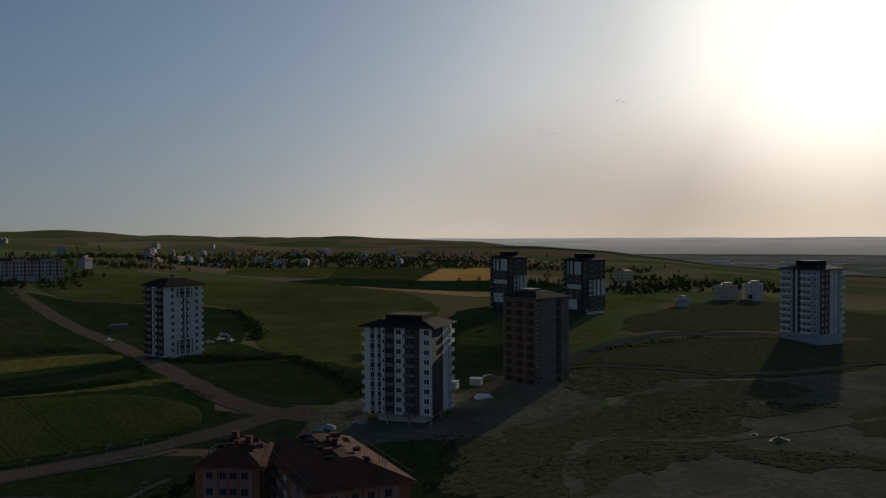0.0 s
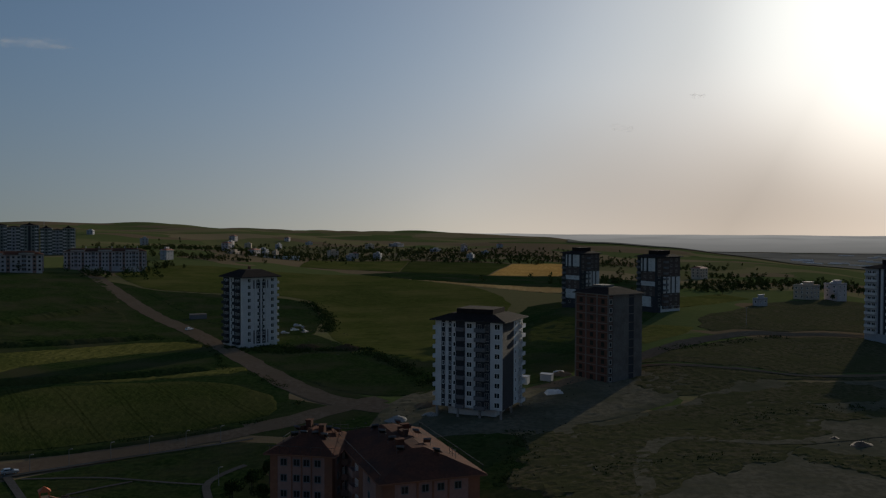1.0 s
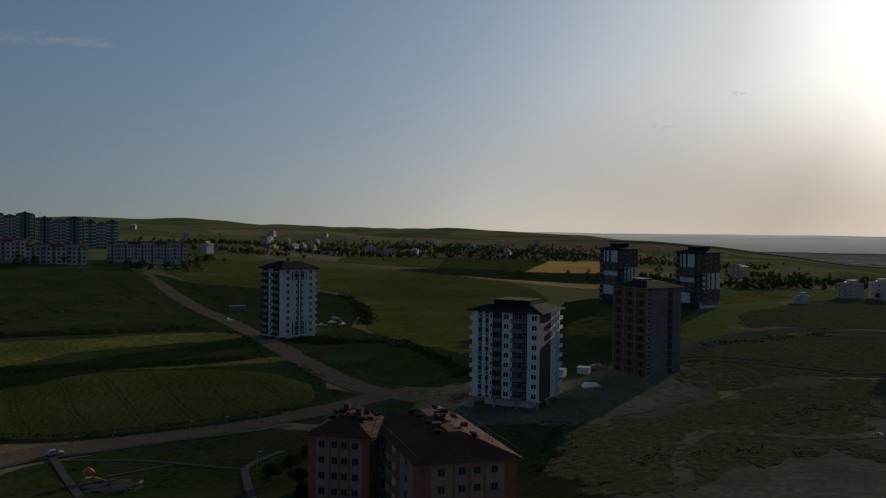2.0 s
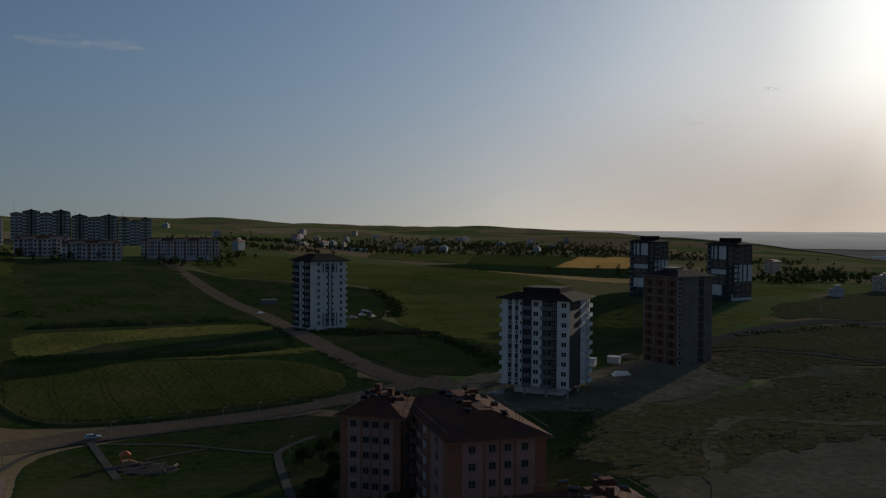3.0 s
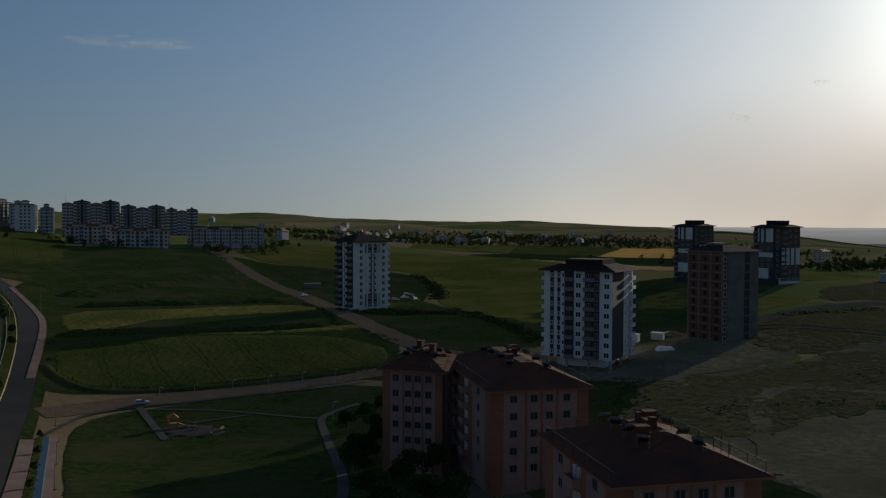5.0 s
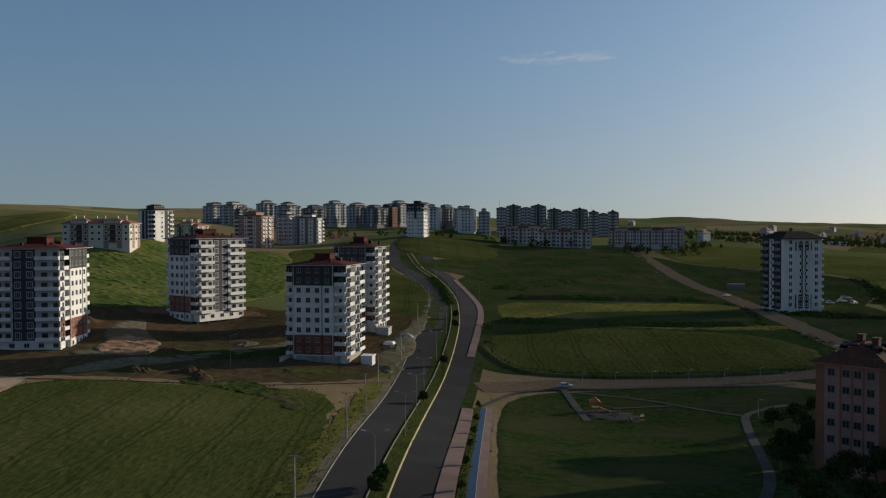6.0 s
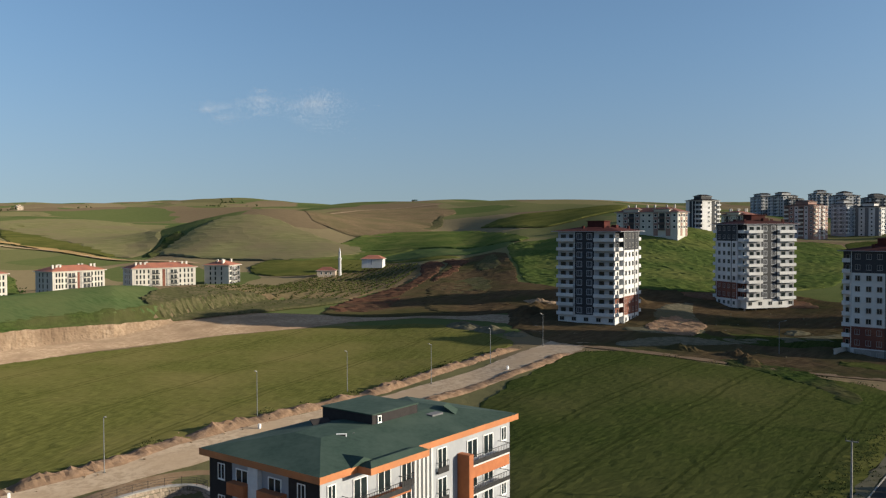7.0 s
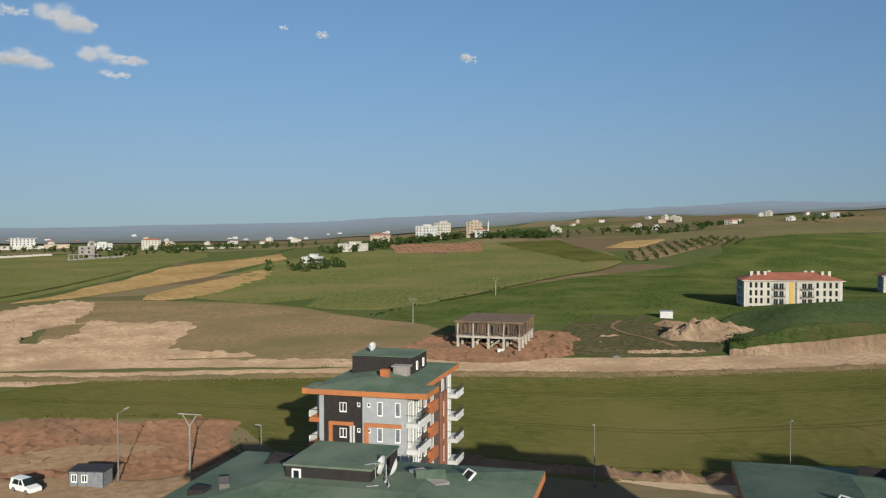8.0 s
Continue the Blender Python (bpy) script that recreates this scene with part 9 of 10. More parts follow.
def tarp(x, y, rz, a, b, h, label):
    """A sheet thrown over a stack of building material."""
    v, f, n = [], [], 10
    z = float(land(x, y)) + 0.05
    for i in range(n + 1):
        for j in range(n + 1):
            u, w = i / n * 2 - 1, j / n * 2 - 1
            e = max(0.0, 1 - max(abs(u), abs(w)) ** 4)
            v.append((u * a / 2 * (1.12 - 0.12 * e), w * b / 2 * (1.12 - 0.12 * e), h * e ** 0.5 * (0.85 + 0.3 * noise.noise((u * 2, w * 2, x)))))
    for i in range(n):
        for j in range(n):
            f.append((i * (n + 1) + j, (i + 1) * (n + 1) + j, (i + 1) * (n + 1) + j + 1, i * (n + 1) + j + 1))
    ob = new("covered_stack", mesh_of("covered_stack", v, f, M_TARP))
    ob.matrix_basis = pose(x, y, z, 0, 0, rz)
    tagged(ob, label, "tarpaulin", "covered stacks")


tarp(43, 285, 10, 5.5, 3.5, 1.6, "pale plastic sheet over a stack of material")
tarp(-174, 230, 20, 3.5, 3, 1.3, "pale plastic sheet over a stack beside the road")
tarp(50, 318, 30, 4, 3, 1.2, "pale plastic sheet over a stack of material")


# ---- poles and lamps ----
def tube(name, r0, r1, length, mat, n=8):
    return cylinder(name, r0, r1, 0, length, mat, n)


def street_lamp(arms, h, reach=1.5, label="", group="street lamps"):
    t = thing("street_lamp", 0, 0, -200, 0, label, "street lamp", group)
    part("pole", tube("pole", 0.085, 0.05, h, M_LAMP), t)
    part("base", boxes("base", [(-0.2, 0.2, -0.2, 0.2, -0.6, 0.12)], M_PATH), t)
    for k in range(arms):
        m = pose(0, 0, 0, 0, 0, 180 * k)
        part("arm", tube("arm", 0.045, 0.035, reach, M_LAMP, 6), t, at=m @ pose(0, 0, h - 0.08, 0, 78, 0))
        part("lamp_head", boxes("lamp_head", [(-0.15, 0.6, -0.14, 0.14, -0.05, 0.07)], M_FRAMEDULL), t, "pale lamp head", at=m @ pose(reach * 0.97, 0, h + reach * 0.2, 0, -8, 0))
    return t


def utility_pole(h, span, vee, label):
    t = thing("power_pole", 0, 0, -200, 0, label, "power pole", "power poles")
    part("pole", tube("pole", 0.17, 0.11, h - (vee or 0), M_CONC), t)
    part("crossarm", boxes("crossarm", [(-span / 2, span / 2, -0.07, 0.07, h - 0.12, h)], M_CONC), t)
    if vee:
        for s in (-1, 1):
            ln = math.hypot(span * 0.33, vee)
            part("brace", tube("brace", 0.07, 0.06, ln, M_CONC, 6), t, at=pose(0, 0, h - vee, 0, s * math.degrees(math.atan2(span * 0.33, vee)), 0))
    for k in (-0.46, 0.0, 0.46):
        part("insulator", cylinder("insulator", 0.06, 0.04, h, h + 0.3, M_TYRE, 6), t, at=pose(span * k, 0, 0))
    return t


def stand(proto, spots, turn=None):
    """Copies of a thing at (x, y[, turn]) on the land; the first spot takes the original itself."""
    for k, s in enumerate(spots):
        m = pose(s[0], s[1], float(land(s[0], s[1])) + 0.05, 0, 0, s[2] if len(s) > 2 else (turn or 0))
        if k == 0:
            proto.matrix_basis = m
        else:
            copy_thing(proto, m)


stand(street_lamp(1, 9.0, 1.4, "tall grey street lamp beside the dirt road"), [(-46.8, -108.8, 200), (-101.9, -74, 30), (-129.4, -57, 30), (-144.8, -29.6, 20), (-146.7, -2.8, 10), (-168.6, 25, -20), (-183, 47, -30), (-181, 66, -40), (-197, 88, -40), (-217, 113.6, -50), (-187.7, 172, 60), (-203, 337, 60)])
stand(street_lamp(2, 9.0, 1.6, "double-armed street lamp on the median"), [(-82.9, 105, 32), (-103.6, 141.7, 32), (-120, 169, 30), (-133, 191, 30), (-151, 224, 29), (-168, 256, 29), (-186, 289, 29), (-205, 321, 33), (-231, 355, 40), (-262, 389, 42), (-58, 68, 34)], )
stand(street_lamp(1, 4.6, 0.4, "slim park lamp beside the footway", "park lamps"), [(-102, 226), (-94, 231), (-85, 236.5), (-76, 241), (-67, 245), (-58, 248), (-51, 216), (-117, 200), (-97, 166, 0), (-84, 143, 0), (-69, -110, 0)], 0)
v_pole = utility_pole(8.2, 3.4, 1.7, "concrete power pole with a forked crossarm")
stand(v_pole, [(-55.8, -106.9, 122), (-192, -208.5, 130), (-286, -255, 130)])
stand(utility_pole(9.0, 1.6, 0, "straight concrete pole on the road's verge"), [(-84, 88, 30), (-110, 130.6, 30), (-127, 158, 30), (-144.7, 185.8, 30), (-159, 216, 30), (-182, 258, 30), (-203, 296, 35), (160, 425, 0)])


def bollard(spots):
    t = thing("marker_stone", 0, 0, -200, 0, "white painted marker stone beside the dirt road", "bollard", "white marker stones")
    part("stone", boxes("stone", [(-0.25, 0.25, -0.18, 0.18, -0.3, 0.9)], M_FRAME), t)
    stand(t, spots)


bollard([(-141.5, -16), (-160, 24, 30), (-150, 20, 10), (-187, 88, 20), (-133, -38, 15)])


# ---- vehicles ----
def car(x, y, rz, paint, label, van=False, lift=0.28):
    L, W, H = (4.0, 1.65, 1.7) if van else (4.2, 1.72, 1.45)
    z = float(land(x, y)) + lift
    t = thing("van" if van else "car", x, y, z, rz, label, "van" if van else "car", "parked vehicles")
    prof = [(-L / 2, 0.3), (-L / 2, 0.85), (-L / 2 + 0.15, 0.98), (L / 2 - (1.0 if van else 1.15), 0.98), (L / 2 - 0.1, 0.78), (L / 2, 0.6), (L / 2, 0.3)]
    n = len(prof)
    v = [(px, s * W / 2 * (1 if 0.3 < pz < 0.9 else 0.96), pz) for s in (-1, 1) for px, pz in prof]
    part("body", mesh_of("body", v, [tuple(range(n)), tuple(range(2 * n - 1, n - 1, -1))] + [(k, n + k, n + (k + 1) % n, (k + 1) % n) for k in range(n)], paint), t)
    top = [(-L / 2 + 0.12, 0.96), (-L / 2 + (0.2 if van else 0.7), H), (L / 2 - (1.7 if van else 2.0), H), (L / 2 - (1.0 if van else 1.15), 0.96)]
    v = [(px, s * (W / 2 * (0.95 if pz < 1 else 0.8)), pz) for s in (-1, 1) for px, pz in top]
    part("cabin", mesh_of("cabin", v, [(0, 1, 2, 3), (7, 6, 5, 4)] + [(k, 4 + k, 4 + (k + 1) % 4, (k + 1) % 4) for k in range(4)], [paint, M_GLASS], idx=[0, 0, 1, 0, 1, 0]), t)
    for s in (-1, 1):
        for u0, u1 in ((-L / 2 + 0.5, -0.25), (-0.15, L / 2 - 1.5)):
            o = s * W / 2
            part("side_window", mesh_of("side_window", [(u0, o * 0.95, 1.02), (u1, o * 0.95, 1.02), (u1 - (0.35 if u1 > 0 else 0), o * 0.835, H - 0.1), (u0 + (0.3 if u0 < -1 else 0), o * 0.835, H - 0.1), (u0, o * 0.9, 1.02), (u1, o * 0.9, 1.02), (u1 - 0.3, o * 0.8, H - 0.1), (u0 + 0.2, o * 0.8, H - 0.1)], CUBE_F, M_GLASS), t)
        for u in (-L / 2 + 0.8, L / 2 - 0.8):
            wheel = part("wheel", cylinder("wheel", 0.32, 0.32, -0.1, 0.1, M_TYRE, 14), t, at=pose(u, s * (W / 2 - 0.08), 0.3, 90, 0, 0))
            part("rim", cylinder("rim", 0.19, 0.19, -0.11, 0.11, M_METAL, 10), wheel)
        part("headlight", boxes("headlight", [(L / 2 - 0.12, L / 2 + 0.01, -0.18, 0.18, 0.58, 0.72)], M_FRAME), t, at=pose(0, s * W * 0.33, 0))
        part("tail_light", boxes("tail_light", [(-L / 2 - 0.01, -L / 2 + 0.08, -0.1, 0.1, 0.65, 0.85)], M_RED), t, at=pose(0, s * W * 0.38, 0))


car(-36.4, -111.4, 105, M_CARWHITE, "white van parked on the trodden yard", True)
car(-106.3, 224.2, 32, M_CARGREY, "silver car standing on the dirt lane", lift=0.16)
car(-119, 440, 60, M_CARWHITE, "white car on the dirt road", lift=0.16)
for x, y, r in ((-69, 430, 20), (-66, 442, 30), (-67, 458, 15), (-63, 450, 100), (-60, 436, 70)):
    car(x, y, r, M_CARGREY if r != 30 else M_CARWHITE, "parked car on the tower's forecourt")
car(-60, -262, 150, M_CARWHITE, "white car standing at the earth scar")


# ---- playground ----
def playground():
    z = float(land(-88, 205)) + 0.15
    t = thing("play_tower", -90, 207, z, 30, "red and orange play tower with slide", "playground")
    for sx in (-1, 1):
        for sy in (-1, 1):
            part("post", boxes("post", [(-0.08, 0.08, -0.08, 0.08, -0.3, 3.0)], M_RED), t, at=pose(sx, sy, 0))
    part("deck", boxes("deck", [(-1.1, 1.1, -1.1, 1.1, 1.4, 1.52)], M_TIMBER), t)
    part("roof", mesh_of("roof", [(-1.4, -1.4, 2.9), (1.4, -1.4, 2.9), (1.4, 1.4, 2.9), (-1.4, 1.4, 2.9), (0, 0, 4.1)], [(0, 1, 4), (1, 2, 4), (2, 3, 4), (3, 0, 4), (3, 2, 1, 0)], M_RED), t, "orange red pointed roof")
    part("slide", mesh_of("slide", [(1.1, -0.4, 1.5), (4.0, -0.4, 0.2), (4.0, 0.4, 0.2), (1.1, 0.4, 1.5), (1.1, -0.4, 1.6), (4.0, -0.4, 0.3), (4.0, 0.4, 0.3), (1.1, 0.4, 1.6)], CUBE_F, M_RUSTDULL), t, "faded orange slide")
    part("panel", boxes("panel", [(-1.1, -1.02, -1, 1, 1.5, 2.3)], M_RED), t)
    s = thing("swing", -81, 204.5, z - 0.1, 10, "dark swing frame on the playground slab", "swing")
    part("beam", boxes("beam", [(-2.2, 2.2, -0.05, 0.05, 2.3, 2.4)], M_RAIL), s)
    for sx in (-2.1, 2.1):
        for a in (-16, 16):
            part("leg", boxes("leg", [(-0.04, 0.04, -0.04, 0.04, -2.5, 0)], M_RAIL), s, at=pose(sx, 0, 2.38, a, 0, 0))
    for u in (-0.9, 0.9):
        part("swing_seat", boxes("swing_seat", [(-0.25, 0.25, -0.1, 0.1, 0.5, 0.55), (-0.23, -0.21, -0.01, 0.01, 0.55, 2.3), (0.21, 0.23, -0.01, 0.01, 0.55, 2.3)], M_RAIL), s, at=pose(u, 0, 0))
    for k, (x, y) in enumerate(((-86, 209), (-84, 206.5), (-77, 207), (-78.5, 203))):
        b = thing("bench", x, y, float(land(x, y)) + 0.3, 40 * k, "dark park bench by the playground", "bench", "park benches")
        part("bench_seat", boxes("bench_seat", [(-0.9, 0.9, -0.22, 0.22, 0.4, 0.46)], M_TIMBER), b)
        part("backrest", boxes("backrest", [(-0.9, 0.9, 0.2, 0.26, 0.5, 0.9)], M_TIMBER), b)
        for sx in (-0.7, 0.7):
            part("leg", boxes("leg", [(-0.04, 0.04, -0.2, 0.24, -0.2, 0.4)], M_RAIL), b, at=pose(sx, 0, 0))


playground()
field("playground_slab", "grey rubber and concrete playground slab", [(-94, 203), (-92, 210), (-84, 212), (-76, 208), (-76, 202), (-84, 199)], M_ASPHALT, 2, 0.0, 0.33, rag=0)


# ---- trees, bushes, weeds ----
def leaf_mesh(name, clumps, size, mats, seed=1, flat=0.0):
    """Many small leaf faces in uneven clumps (x, y, z, radius, leaves, squash); faces lie all ways."""
    rg = np.random.default_rng(seed)
    V, F = [], []
    for x, y, z, r, n, sq in clumps:
        d = rg.normal(size=(n, 3))
        d /= np.linalg.norm(d, axis=1)[:, None]
        rad = r * rg.uniform(0.25, 1.0, (n, 1)) ** 0.45
        c = np.array([x, y, z]) + d * rad * np.array([1, 1, sq])
        u = rg.normal(size=(n, 3))
        u /= np.linalg.norm(u, axis=1)[:, None]
        w = np.cross(u, rg.normal(size=(n, 3)))
        w /= np.linalg.norm(w, axis=1)[:, None]
        s = size * rg.uniform(0.6, 1.3, (n, 1))
        base = sum(len(q) for q in V)
        V.append(np.stack([c - u * s, c + w * s * 0.7, c + u * s, c - w * s * 0.7], 1).reshape(-1, 3))
        F.append(base + np.arange(n * 4).reshape(n, 4))
    v, f = np.concatenate(V), np.concatenate(F)
    return mesh_of(name, v.tolist(), f.tolist(), mats)


def tree_proto(h, spread, seed, mat, label, limbs=7):
    """Tapered trunk, forking limbs, a crown of many leaves with gaps."""
    rg = random.Random(seed)
    t = thing("tree", 0, 0, -200, 0, label, "tree", "trees")
    part("trunk", cylinder("trunk", h * 0.028 + 0.05, h * 0.014 + 0.02, -0.6, h * 0.62, M_BARK, 8), t)
    clumps = []
    for k in range(limbs):
        a, tilt, ln = k * 52 + rg.uniform(-20, 20), rg.uniform(28, 62), spread * rg.uniform(0.45, 0.75)
        z0 = h * rg.uniform(0.28, 0.55)
        m = pose(0, 0, z0, 0, 0, a) @ pose(0, 0, 0, 0, tilt, 0)
        part("limb", cylinder("limb", h * 0.012 + 0.02, 0.02, 0, ln, M_BARK, 5), t, at=m)
        tip = m @ Vector((0, 0, ln))
        clumps.append((tip.x, tip.y, tip.z, spread * rg.uniform(0.3, 0.48), 110, rg.uniform(0.7, 0.95)))
    for k in range(5):
        a = rg.uniform(0, 6.28)
        r = spread * rg.uniform(0.1, 0.4)
        clumps.append((math.cos(a) * r, math.sin(a) * r, h * rg.uniform(0.6, 0.88), spread * rg.uniform(0.26, 0.42), 100, 0.85))
    part("crown", leaf_mesh("crown", clumps, 0.05 * h ** 0.5 + 0.1, mat, seed), t, "dense dark green leaves")
    return t


ROUND = tree_proto(3.6, 1.7, 3, M_LEAF, "small round street tree on the median")
stand(ROUND, [(-80.0, 101.3), (-81.8, 104.6, 70), (-83.4, 107.2, 140), (-145.5, 220, 40), (-181, 282.5, 100), (-170, 265, 10), (-124.5, 178.5, 60)])
DARK = tree_proto(6.5, 3.2, 5, M_LEAF, "dark leafy park tree beside the flats")
TALL = tree_proto(8.5, 3.4, 8, M_LEAF, "tall dark tree beside the salmon flats")
stand(DARK, [(-41, 207), (-38, 214, 40), (-44, 200, 90), (-28, 178, 30), (-33, 168, 200), (-32, 160, 70), (-21, 148, 110), (-30, 186, 20), (-36, 194, 160), (-12, 132, 50), (-22, 140, 10), (-31, 150, 250), (-16, 128, 190), (-26, 132, 300), (16, 110, 33)])
stand(TALL, [(-24.5, 188), (-32, 174, 60), (-17, 146, 30), (-12, 122, 99), (-21, 120, 210), (-5, 112, 20), (30, 96, 40), (-14, 104, 300), (-34, 160, 44)])
PATHTREE = tree_proto(1.9, 0.8, 12, M_LEAF2, "young tree in the planting strip")
stand(PATHTREE, [(float(p[0]), float(p[1]), 37 * k) for k, p in enumerate(along([(-62, 97), (-68.4, 107), (-85.2, 136.8), (-114, 188)], 17))])
FARTREE = tree_proto(4.6, 2.4, 15, M_LEAF, "broad village tree on the hill", 3)
rg = random.Random(21)
hill = [(-600 + rg.gauss(0, 16), -632 + rg.gauss(0, 10), rg.uniform(0, 360)) for _ in range(14)] + [(-735 + rg.gauss(0, 22), -640 + rg.gauss(0, 14), rg.uniform(0, 360)) for _ in range(22)] + [(-520 + rg.gauss(0, 20), -610 + rg.gauss(0, 8), rg.uniform(0, 360)) for _ in range(8)] + [(-370 + rg.gauss(0, 10), -500 + rg.gauss(0, 8), rg.uniform(0, 360)) for _ in range(5)]
hill += [(x + rg.gauss(0, 9), y + rg.gauss(0, 9), rg.uniform(0, 360)) for x, y in ((260, 686), (285, 714), (303, 713), (230, 660), (374, 729), (290, 652), (342, 697), (275, 600), (233, 640), (250, 690), (320, 700)) for _ in range(3)]
stand(FARTREE, hill)


def scrub(name, label, lines, width, height, per_metre, mat, leaf=0.16, seed=1, patchy=0.35):
    """A ragged line of weeds and low bushes, as one mass of small leaves."""
    rg = random.Random(seed)
    clumps = []
    for line in lines:
        c = along(line, 1.0)
        for p, q in zip(c, normals_of(c)):
            if noise.noise((p[0] / 8, p[1] / 8, seed)) > patchy * 1.4 - 0.5:
                continue
            for _ in range(max(1, round(per_metre))):
                o = rg.gauss(0, width / 3)
                x, y = p[0] + q[0] * o, p[1] + q[1] * o
                s = height * rg.uniform(0.35, 1.0) * (0.8 + 0.6 * noise.noise((x / 5, y / 5, seed + 2)))
                if s > 0.1:
                    clumps.append((x, y, float(land(x, y)) + s * 0.45, s * 0.75, max(5, int(11 * min(s, 1.6))), 0.75))
    ob = new(name, leaf_mesh(name, clumps, leaf, mat, seed))
    return tagged(ob, label, "bushes", kind="stuff")


DITCH1 = [(-168, 287), (-158, 266), (-142, 241), (-126, 231), (-110, 237), (-82, 249), (-52, 262), (-40, 276), (-42, 290), (-58, 317)]
DITCH2 = [(-165, 290), (-133, 303), (-101, 321), (-74, 333), (-58, 320)]
DITCH3 = [(-198, 357), (-166, 376), (-125, 415), (-100, 400), (-76, 334)]
DITCH4 = [(-217, 385), (-205, 405), (-203, 440), (-185, 508)]
scrub("ditch_weeds", "dark weeds in the ditches between the strips", [DITCH1, DITCH2, DITCH3, DITCH4], 3.4, 1.3, 3, M_LEAF, 0.2, 2)
scrub("verge_weeds", "yellow green weeds along the carriageway", [[(-62, 46), (-87, 86), (-115, 131), (-140, 175)]], 5.5, 0.7, 8, M_LEAF2, 0.14, 3, 0.75)
scrub("median_bushes", "low bushes and weeds on the median", [MED[1:-3]], 2.6, 0.7, 3, M_LEAF, 0.14, 4, 0.55)
scrub("planting_strip_shrubs", "low shrubs in the planting strip", [[(-37, 54), (-68.4, 107), (-85.2, 136.8), (-114, 188)]], 1.2, 0.8, 3, M_LEAF, 0.13, 5, 0.6)
scrub("spoil_weeds", "green weeds growing along the soil ridge", [[(p[0] - 3.2, p[1] - 0.6) for p in EDGE]], 2.4, 1.1, 3, M_LEAF2, 0.16, 6, 0.25)
scrub("road_weeds", "dry weeds along the graded road", [[(p[0] + 2, p[1] + 2) for p in STONY]], 4.5, 0.55, 6, M_DRYGRASS, 0.13, 7, 0.75)
scrub("field_edge_weeds", "weeds at the edge of the wheat field", [[(-202, 118), (-198, 132), (-179, 143), (-166, 157), (-150, 166)], [(-166, 26), (-177, 44), (-193, 66), (-212, 90)]], 2.4, 0.8, 3, M_LEAF2, 0.15, 8, 0.4)
scrub("tower_scrub", "dark scrub below the pale tower", [[(-86, 394), (-62, 389), (-47, 378), (-27, 387)], [(-49, 440), (-53, 480), (-64, 540), (-80, 574)], [(-30, 389), (-8, 340), (4, 300)], [(-88, 388), (-60, 372), (-44, 384)]], 8, 1.8, 5, M_LEAF, 0.28, 9, 0.6)
scrub("road_hedge", "dark hedge where the road bends", [[(-262, 386), (-237, 358), (-212, 326), (-204, 314)]], 4, 2.6, 4, M_LEAF, 0.26, 10, 0.8)
scrub("bank_bushes", "dark bushes at the end of the cut bank", [[(-213, -104), (-222, -112), (-230, -118), (-236, -124)]], 4, 2.4, 5, M_LEAF, 0.22, 11, 0.9)
scrub("waste_weeds", "dark weeds on the waste ground", [[(40, 200), (65, 210), (84, 204)], [(84, 240), (108, 258), (150, 262)], [(92, 204), (126, 202)], [(98, 352), (130, 372), (168, 400)], [(28, 240), (24, 220), (18, 190)]], 7, 1.0, 5, M_LEAF, 0.24, 12, 0.6)
scrub("hill_scrub", "scrub lines along the field borders", [[(-190, -232), (-250, -262), (-330, -284)], [(-350, -560), (-420, -640), (-520, -720)], [(-470, -40), (-560, -50), (-650, -70)], [(-660, -120), (-760, -160), (-860, -220)]], 4, 1.2, 1.2, M_LEAF, 0.4, 13, 0.3)
scrub("red_soil_weeds", "weeds round the red building plot", [[(-48, -157), (-62, -146), (-79, -132), (-66, -112)], [(-110, -160), (-140, -170), (-156, -158)]], 2.4, 0.6, 3, M_LEAF2, 0.14, 14, 0.4)


def orchard(name, label, poly, angle, row_gap, tree_gap, size, mat, leaves, seed):
    """Young orchard rows too many to count, as one mass of small bushes."""
    rg = random.Random(seed)
    c, s = math.cos(radians(angle)), math.sin(radians(angle))
    rp = [(x * c + y * s, -x * s + y * c) for x, y in poly]
    px, py = np.array(rp).T
    clumps = []
    y = py.min()
    while y < py.max():
        x = px.min() + rg.uniform(0, tree_gap)
        while x < px.max():
            if bool(inside(rp, np.array([x]), np.array([y]))[0]) and rg.random() < 0.88:
                wx, wy = x * c - y * s, x * s + y * c
                q = size * rg.uniform(0.6, 1.2)
                clumps.append((wx, wy, float(land(wx, wy)) + q * 0.7, q * 0.8, leaves, 0.8))
            x += tree_gap * rg.uniform(0.85, 1.15)
        y += row_gap
    ob = new(name, leaf_mesh(name, clumps, size * 0.3, mat, seed))
    return tagged(ob, label, "orchard", kind="stuff")


orchard("orchard_bushes", "rows of young orchard bushes on brown soil", [(-324, 30), (-330, 50), (-340, 80), (-346, 90), (-376, 114), (-391, 129), (-420, 147), (-478, 169), (-530, 166), (-560, 152), (-528, 124), (-505, 110), (-420, 70), (-376, 42), (-352, 24)], 150, 5.0, 1.8, 1.1, M_LEAF2, 12, 31)
orchard("far_orchard", "dark orchard rows beyond the wheat slope", [(-512, -337), (-595, -375), (-693, -374), (-667, -325), (-589, -318), (-497, -310)], 35, 8, 6, 2.2, M_LEAF, 14, 32)
orchard("vineyard_rows", "low vine rows on red soil below the village", [(-551, -624), (-605, -555), (-543, -494), (-490, -548)], 52, 6, 4, 1.1, M_LEAF, 9, 35)
orchard("far_orchard", "dark orchard rows on the far slope", [(-670, -382), (-700, -350), (-664, -318), (-615, -298), (-580, -322)], 20, 8, 6, 1.7, M_LEAF, 12, 33)


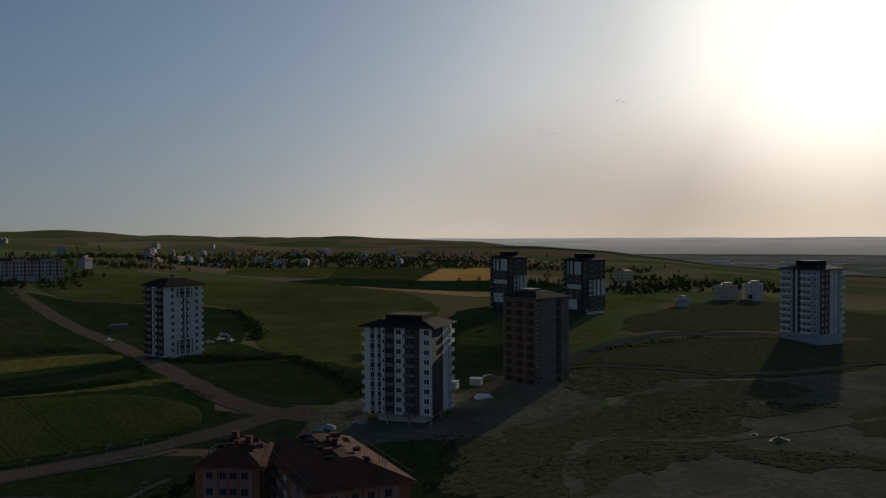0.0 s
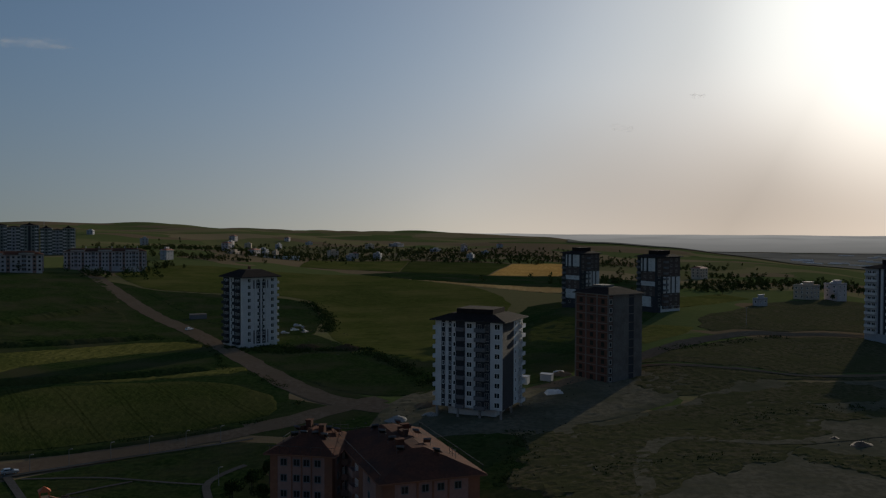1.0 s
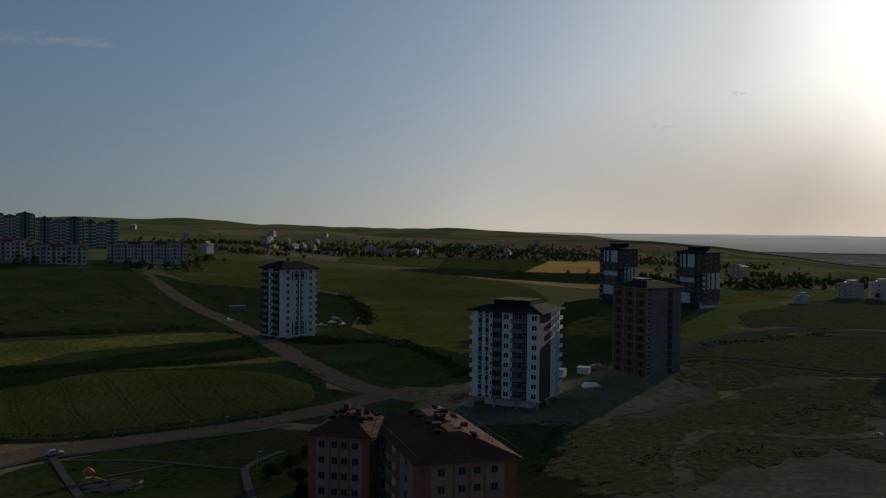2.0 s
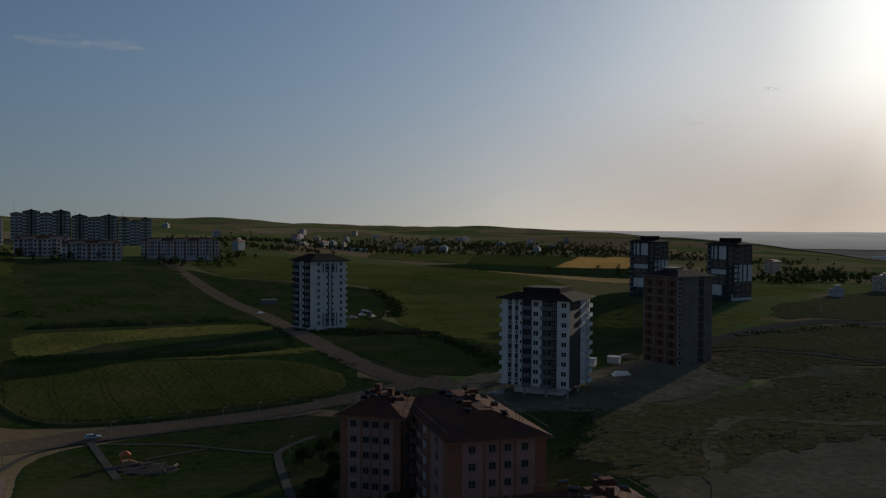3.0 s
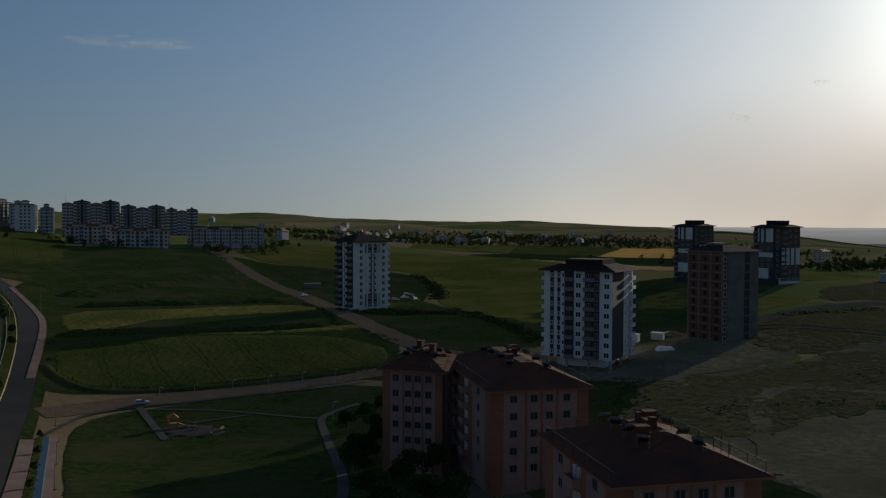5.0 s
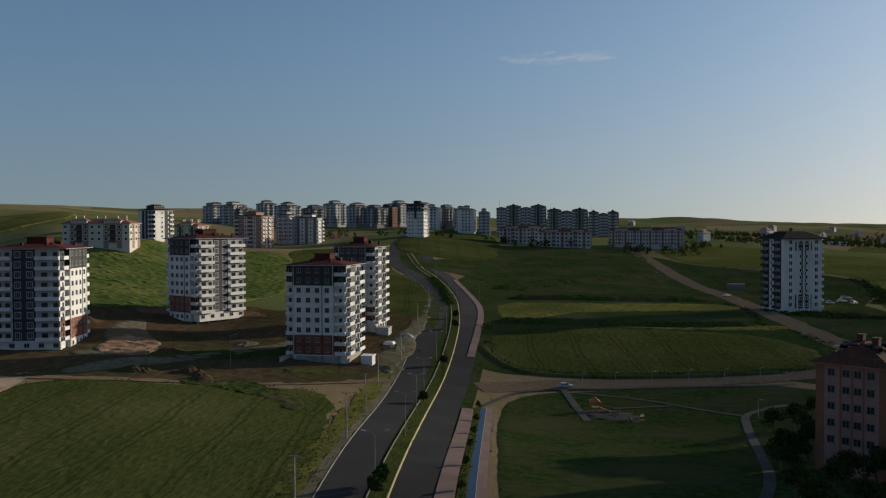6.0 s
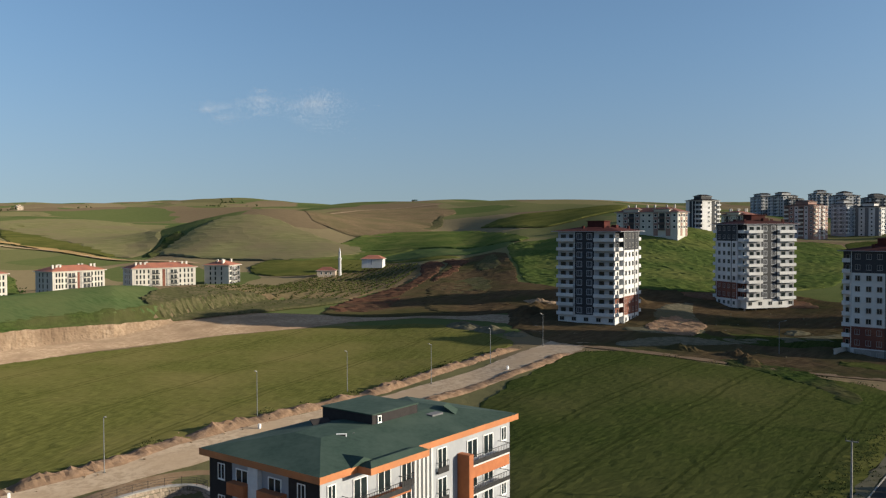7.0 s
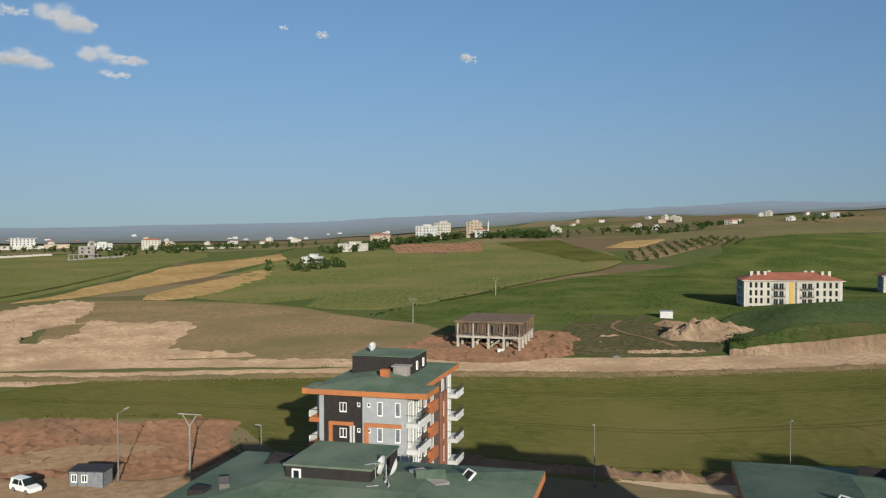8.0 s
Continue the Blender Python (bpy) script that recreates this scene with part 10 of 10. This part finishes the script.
def woods(name, label, spots, size, leaves, leaf, mat, seed):
    """Far tree belts: uneven crowns with gaps, standing on the land."""
    rg = random.Random(seed)
    clumps = []
    for x, y, sx, sy, n in spots:
        for _ in range(n):
            px, py = x + rg.gauss(0, sx), y + rg.gauss(0, sy)
            q = size * rg.uniform(0.55, 1.25)
            z = float(land(px, py))
            for k in range(3):
                clumps.append((px + rg.gauss(0, q * 0.35), py + rg.gauss(0, q * 0.35), z + q * (0.5 + 0.45 * k), q * rg.uniform(0.45, 0.7), leaves, 0.9))
    ob = new(name, leaf_mesh(name, clumps, leaf, mat, seed))
    return tagged(ob, label, "woods", kind="stuff")


woods("village_trees", "dark trees among the far village houses", [(-250, 868, 18, 14, 38), (-205, 856, 20, 10, 34), (-156, 965, 30, 16, 53), (-190, 1000, 30, 20, 48), (-100, 1060, 50, 20, 62), (-60, 1280, 70, 30, 96), (20, 1180, 60, 30, 86), (80, 1060, 40, 18, 58), (150, 1120, 60, 30, 58), (-320, 1000, 40, 20, 38)], 2.6, 20, 0.6, M_LEAF2, 41)
woods("village_trees", "dark trees among the far village houses", [(-150, 1350, 90, 40, 96), (120, 1350, 80, 30, 72), (330, 1055, 40, 20, 38), (-228, 748, 12, 10, 19), (-230, 1060, 60, 30, 110), (-90, 1120, 90, 35, 170), (60, 1230, 110, 40, 170), (-30, 1420, 140, 50, 150), (180, 1180, 70, 30, 90), (250, 1080, 50, 30, 70), (-300, 1090, 50, 25, 70)], 2.6, 20, 0.6, M_LEAF2, 91)
woods("plain_trees", "tree belts on the low ground by the towers", [(300, 760, 40, 14, 60), (345, 800, 30, 16, 40), (250, 700, 30, 16, 46), (200, 660, 26, 12, 26), (395, 770, 26, 12, 30), (290, 900, 60, 20, 40), (430, 880, 40, 20, 26), (180, 800, 40, 18, 30), (150, 740, 30, 12, 22)], 2.8, 20, 0.65, M_LEAF2, 42)
woods("hill_trees", "dark tree clumps on the southern hills", [(-880, -520, 40, 14, 18), (-1000, -620, 60, 20, 26), (-1100, -560, 50, 18, 26), (-1240, -460, 40, 14, 18), (-1500, -300, 40, 12, 20), (-2300, 300, 60, 30, 22), (-1150, -720, 60, 20, 20), (-860, -760, 40, 14, 18), (-1000, -900, 60, 30, 20), (-480, -880, 40, 20, 18), (-580, -900, 60, 30, 22), (-1700, -200, 50, 20, 18)], 3.8, 22, 0.9, M_LEAF, 43)
woods("hill_trees", "dark tree clumps on the southern hills", [(-420, -800, 26, 14, 12), (-690, -560, 16, 12, 46), (-660, -590, 10, 8, 16), (-590, -625, 22, 8, 30), (-520, -610, 22, 8, 26), (-470, -590, 14, 7, 12), (-350, -470, 14, 5, 14), (-545, -1095, 30, 14, 26), (-440, -1010, 40, 14, 26), (-350, -800, 14, 8, 8), (-400, -1150, 50, 16, 22), (-640, -635, 16, 8, 20)], 3.8, 22, 0.9, M_LEAF, 93)
woods("ridge_trees", "small tree clumps along the eastern ridge", [(-2262, 801, 10, 6, 5), (-2228, 891, 30, 10, 14), (-1764, 942, 20, 8, 10), (-1500, 560, 30, 14, 8), (-2560, 330, 40, 20, 12), (-2700, -60, 60, 20, 16)], 3.2, 18, 1.0, M_LEAF, 46)
woods("hilltop_trees", "trees below the hilltop flats", [(-340, 615, 26, 8, 14), (-250, 640, 24, 8, 14), (-420, 600, 20, 10, 10), (-215, 660, 14, 8, 10), (-355, 690, 20, 10, 10), (-470, 560, 16, 10, 8)], 3.6, 26, 0.6, M_LEAF, 44)



# ---- clouds: a few small puffs low over the south ----
def cloud(label, x, y, z, width, height, n, seed, grain=1.5, lean=0.5):
    """Small torn puffs: ragged lumps that thin out to one side, of many specks of vapour; lean: how far it tails off."""
    rg = np.random.default_rng(seed)
    right = np.array([y, -x, 0.0]) / math.hypot(x, y)
    V = []
    for _ in range(26):
        u = rg.uniform(-0.5, 0.5)
        r = rg.uniform(0.05, 0.15) * (1.15 - lean * (u + 0.5))
        w = rg.normal(0, 0.2) * (1.1 - lean * (u + 0.5)) - lean * 0.5 * u
        k = int(n * r)
        c = np.array([x, y, z]) + right * u * width + np.array([0, 0, w * height])
        p = c + rg.normal(size=(k, 1)) * right * r * width * 0.5 + rg.normal(size=(k, 3)) * np.array([0.9, 0.9, 0.85]) * r * height
        a, b = rg.normal(size=(k, 3)) * grain, rg.normal(size=(k, 3)) * grain
        V.append(np.stack([p - a, p - b, p + a, p + b], 1).reshape(-1, 3))
    v = np.concatenate(V)
    ob = new("cloud", mesh_of("cloud", v.tolist(), np.arange(len(v)).reshape(-1, 4).tolist(), M_CLOUD))
    tagged(ob, label, "cloud", "clouds", kind="structure")


cloud("small white cumulus cloud", -1670, -4228, 1021, 270, 150, 26000, 1, 0.75, 0.6)
cloud("small flat white cloud", -1520, -4325, 825, 300, 90, 17000, 2, 0.75, 0.4)
cloud("small flat white cloud", -1880, -4172, 867, 290, 110, 19000, 3, 0.75, 0.7)
cloud("faint shred of white cloud", -1897, -4181, 781, 130, 45, 1500, 9, 0.9)
cloud("faint shred of white cloud", -1452, -4302, 1042, 130, 60, 1700, 10, 0.9)
cloud("wisp of white cloud", -2752, -3617, 1021, 62, 36, 1000, 11, 0.8)
cloud("tiny wisp of white cloud", -2587, -3730, 1048, 36, 24, 380, 12, 0.8)
cloud("wisp of white cloud", -3333, -3123, 909, 70, 50, 1600, 4, 0.8)
cloud("tiny white cloud near the low sun", 1036, 4503, 583, 100, 46, 500, 5, 0.5, 0.3)
cloud("tiny white cloud near the low sun", 1399, 4385, 737, 70, 26, 300, 6, 0.5, 0.3)
cloud("thin veil of white cloud over the hills", -4541, 785, 655, 620, 120, 3600, 7, 0.7, -0.7)
cloud("thin streak of high cloud", -2005, 4101, 932, 620, 70, 2600, 8, 0.6, 0.0)
